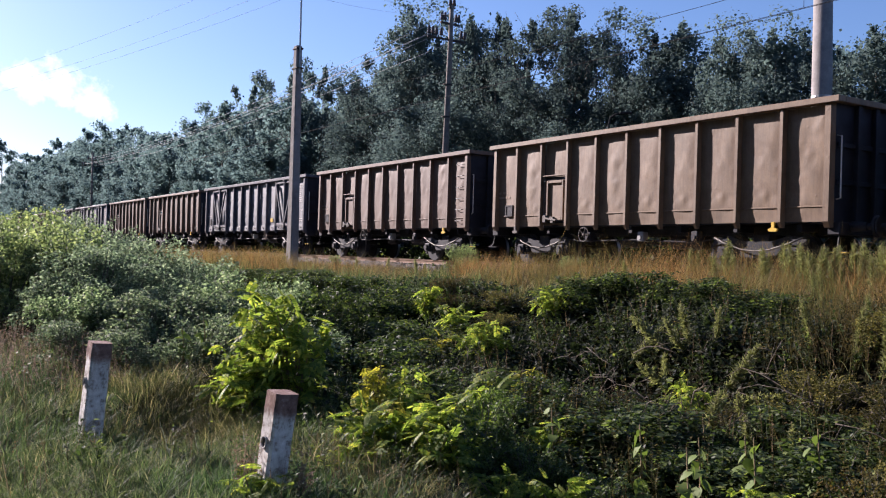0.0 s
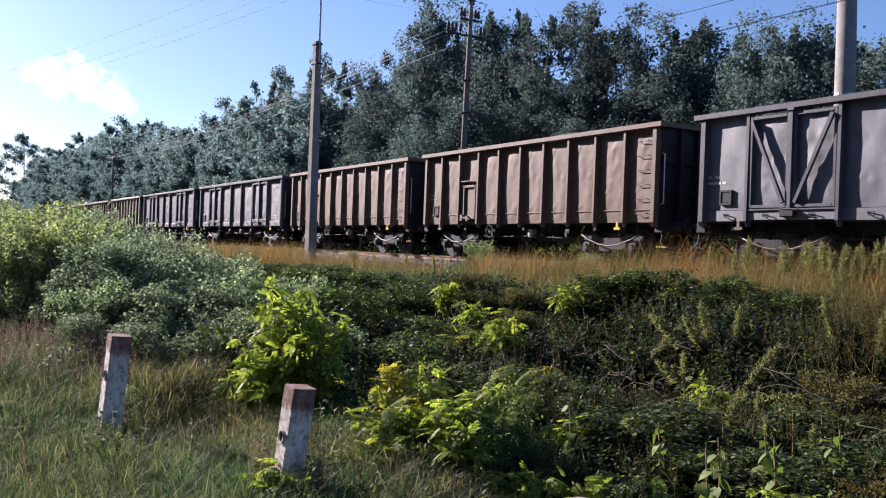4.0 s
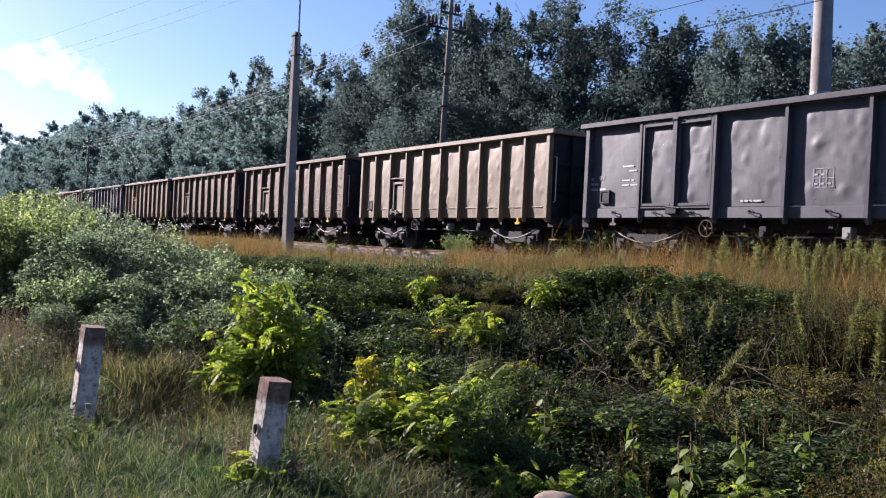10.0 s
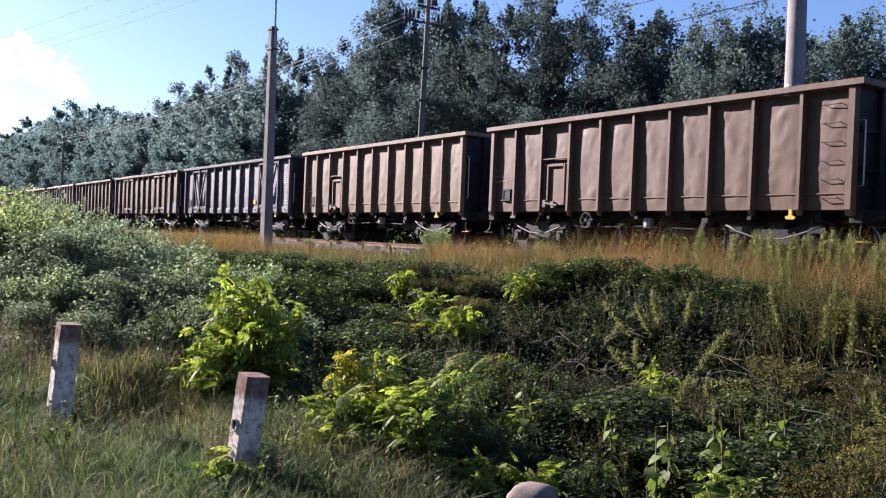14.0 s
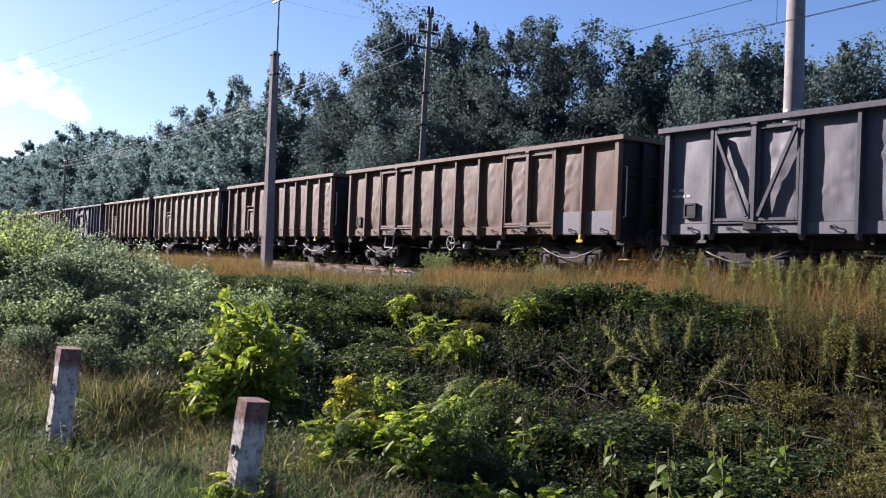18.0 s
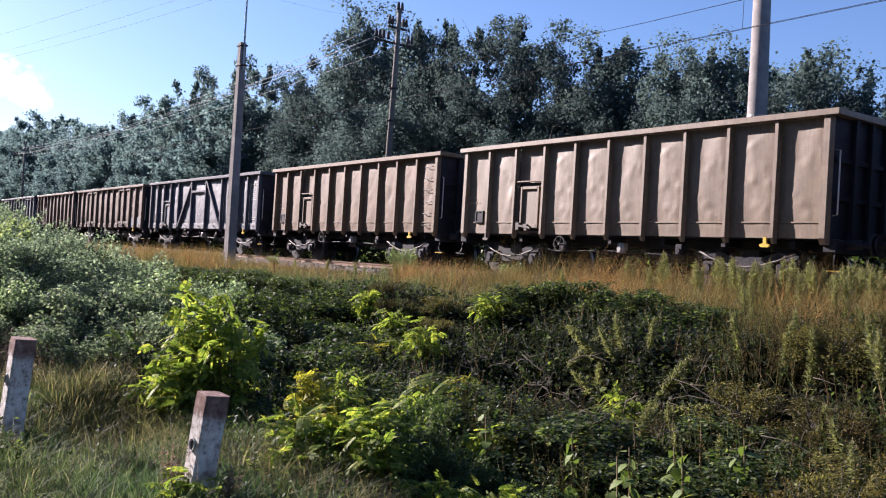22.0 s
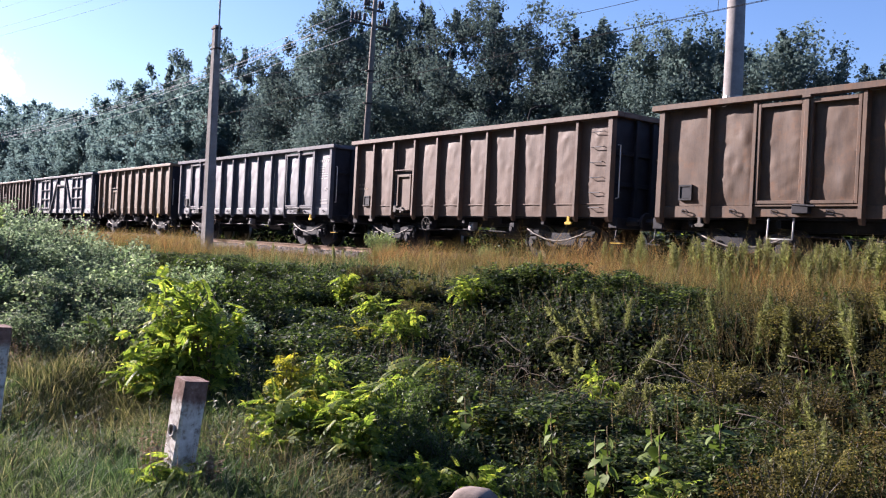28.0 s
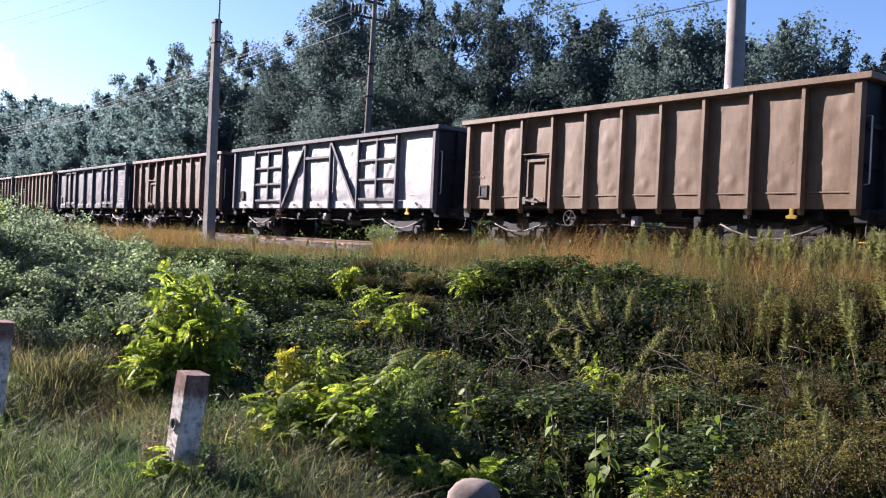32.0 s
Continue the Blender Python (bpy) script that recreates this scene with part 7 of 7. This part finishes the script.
def spike_weed(seed):
    """A horseweed: one straight stem with a thick plume of narrow upright leaves, like a candle."""
    rng = np.random.default_rng(seed)
    w = thing("horseweed", "upright grey-green horseweed on the bank top", "weed", group="horseweeds along the bank top")
    part("stem", tube(B(), [(0, 0, -0.05), (0.01, 0, 0.35), (0.0, 0.01, 0.68)], [0.007, 0.006, 0.003], 5), STEM, w)
    n = 620
    t = 0.10 + 0.90 * rng.random(n) ** 0.75
    plume = np.sin(np.pi * np.clip(0.10 + 0.86 * t, 0, 1)) ** 0.7
    R = frames_of(rng.uniform(0, 6.283, n), rng.normal(0.62, 0.30, n), rng.normal(0, 0.5, n))
    p = np.stack([0 * t, 0 * t, 0.66 * t - 0.02], -1) + rng.normal(0, 0.012, (n, 3))
    v, f = strew((SLIM[0] * np.array((0.75, 1, 1)), SLIM[1]), p, R, 0.080 * rng.uniform(0.6, 1.25, n) * plume)
    place("foliage", raw_mesh("foliage", v, f, LEAF_SPIKE), w)
    return w


def spikes():
    rng = random.Random(21)
    models = [spike_weed(k) for k in range(3)]
    spots = [(rng.uniform(-11.5, -0.5), rng.uniform(10.6, 12.6)) for _ in range(18)]
    spots += [(-7.3 + rng.gauss(0, 0.7), 12.7 + rng.gauss(0, 0.4)) for _ in range(14)] + [(-5.6 + rng.gauss(0, 0.6), 12.7 + rng.gauss(0, 0.4)) for _ in range(18)] + [(-3.2 + rng.gauss(0, 0.8), 12.5 + rng.gauss(0, 0.4)) for _ in range(18)]
    spots += [(rng.uniform(-5.4, -0.9), rng.uniform(5.6, 8.2)) for _ in range(22)] + [(-6.4 + rng.gauss(0, 0.2), 7.6 + rng.gauss(0, 0.2)) for _ in range(3)] + [(-3.9 + rng.gauss(0, 0.3), 7.4 + rng.gauss(0, 0.4)) for _ in range(6)]
    spots += [(rng.uniform(-20, -12.5), rng.uniform(9.6, 12.5)) for _ in range(9)]
    spots += [(rng.uniform(-11.5, -1.0), rng.uniform(12.2, 13.6)) for _ in range(44)] + [(-8.3 + rng.gauss(0, 0.7), 12.7 + rng.gauss(0, 0.3)) for _ in range(12)]
    fallen = [(-6.5 + rng.gauss(0, 0.6), 6.95 + rng.gauss(0, 0.35)) for _ in range(10)]
    for k, (x, y) in enumerate(spots):
        s = rng.uniform(0.70, 1.10) * (0.85 if y < 8.6 else (0.9 if x < -11.5 else (1.2 if y < 12 else 1.5)))
        ob = put(models[k % 3], x, y, (s, s, s), rng.uniform(0, 360))
        lean = 14 if y < 8.6 else 5
        ob.rotation_euler.x, ob.rotation_euler.y = radians(rng.gauss(0, lean)), radians(rng.gauss(0, lean))
    # some have toppled into the hollow
    for k, (x, y) in enumerate(fallen):
        s = rng.uniform(0.8, 1.2)
        ob = put(models[k % 3], x, y, (s, s, s), 0, 0.05)
        ob.rotation_euler.x, ob.rotation_euler.y = radians(rng.uniform(-35, 20)), radians(rng.choice((-1, 1, 1)) * rng.uniform(22, 78))


spikes()


def heart_leaf():
    """A broad heart-shaped leaf along +y, with a drooping tip and raised sides."""
    mid = [(0, 0.0, 0), (0, 0.30, 0.01), (0, 0.60, -0.04), (0, 1.0, -0.22)]
    side = [(0.16, -0.10, 0.03), (0.40, 0.12, 0.07), (0.42, 0.38, 0.04), (0.26, 0.70, -0.06)]
    v = mid + side + [(-x, y, z) for x, y, z in side]
    f = [(0, 4, 5), (0, 5, 1), (1, 5, 6), (1, 6, 2), (2, 6, 7), (2, 7, 3)]
    f += [(a, c + 4 if c > 3 else c, b + 4 if b > 3 else b) for a, b, c in f]
    return np.array(v, dtype=float), np.array(f)


HEART = heart_leaf()


def big_leaf_plant(x, y, seed):
    rng = np.random.default_rng(seed)
    g = float(land(x, y))
    b = thing("burdock", "tall weed with large pale green leaves", "weed", pose(x, y, g), "broad-leaved weeds on the bank")
    H = rng.uniform(0.5, 0.75)
    part("stem", tube(B(), [(0, 0, -0.05), (0.03, 0.02, H * 0.5), (0.02, 0.0, H)], [0.009, 0.007, 0.004], 6), STEM, b)
    for k in range(12):
        t = 0.15 + 0.85 * k / 12
        R = frames_of(np.array([k * 2.4 + rng.normal(0, 0.3)]), np.array([rng.normal(-0.65, 0.45)]), np.array([rng.normal(0, 0.4)]))
        v, f = strew(HEART, np.array([(0.02 + rng.normal(0, 0.03), 0.01, H * t)]), R, np.array([0.125 * (1.25 - 0.6 * t) * rng.uniform(0.8, 1.2)]))
        place("leaf", raw_mesh("leaf", v, f, PALE_LEAF, True), b)


for k, (x, y) in enumerate(((-4.25, 4.35), (-4.0, 4.65), (-3.6, 4.7), (-3.9, 5.0), (-3.45, 5.15), (-3.75, 4.25), (-8.45, 2.45), (-8.35, 2.62), (-8.6, 3.75), (-5.0, 4.2))):
    big_leaf_plant(x, y, 300 + k)


def dead_branches():
    """Fallen branches and a tangle of brushwood in the hollow of the bank."""
    rng = random.Random(31)
    for k in range(46):
        if k < 34:
            x, y, r, L = rng.uniform(-8.2, -2.6), rng.uniform(4.6, 7.6), 0.0048, rng.uniform(0.3, 0.9)
        else:
            x, y, r, L = rng.gauss(-6.7, 0.7), rng.gauss(6.75, 0.4), rng.uniform(0.0045, 0.0075), rng.uniform(0.5, 1.0)
        z = float(land(x, y)) + rng.uniform(0.12, 0.45)
        a = rng.uniform(0, 6.283)
        rise = rng.uniform(-0.1, 0.4)
        pts = [Vector((x + math.cos(a) * L * t, y + 0.4 * math.sin(a) * L * t, z + rise * L * math.sin(2.2 * t) - 0.1 * t + rng.uniform(-0.03, 0.03))) for t in (0, 0.25, 0.5, 0.75, 1.0)]
        bm = tube(B(), pts, [r * q for q in (1.0, 0.9, 0.8, 0.65, 0.35)], 5)
        for j in (1, 2, 3):
            d = Vector((rng.uniform(-1, 1), rng.uniform(-0.4, 0.4), rng.uniform(0, 1))).normalized() * L * 0.28
            tube(bm, [pts[j], pts[j] + d * 0.6, pts[j] + d + Vector((0, 0, -0.03))], [r * 0.7, r * 0.55, 0.0015], 4)
        tagged(part("dead_branch", bm, TWIG, None, smooth=True), "bare dead branch lying in the weeds", "branch", "dead branches on the bank")


dead_branches()


motions()
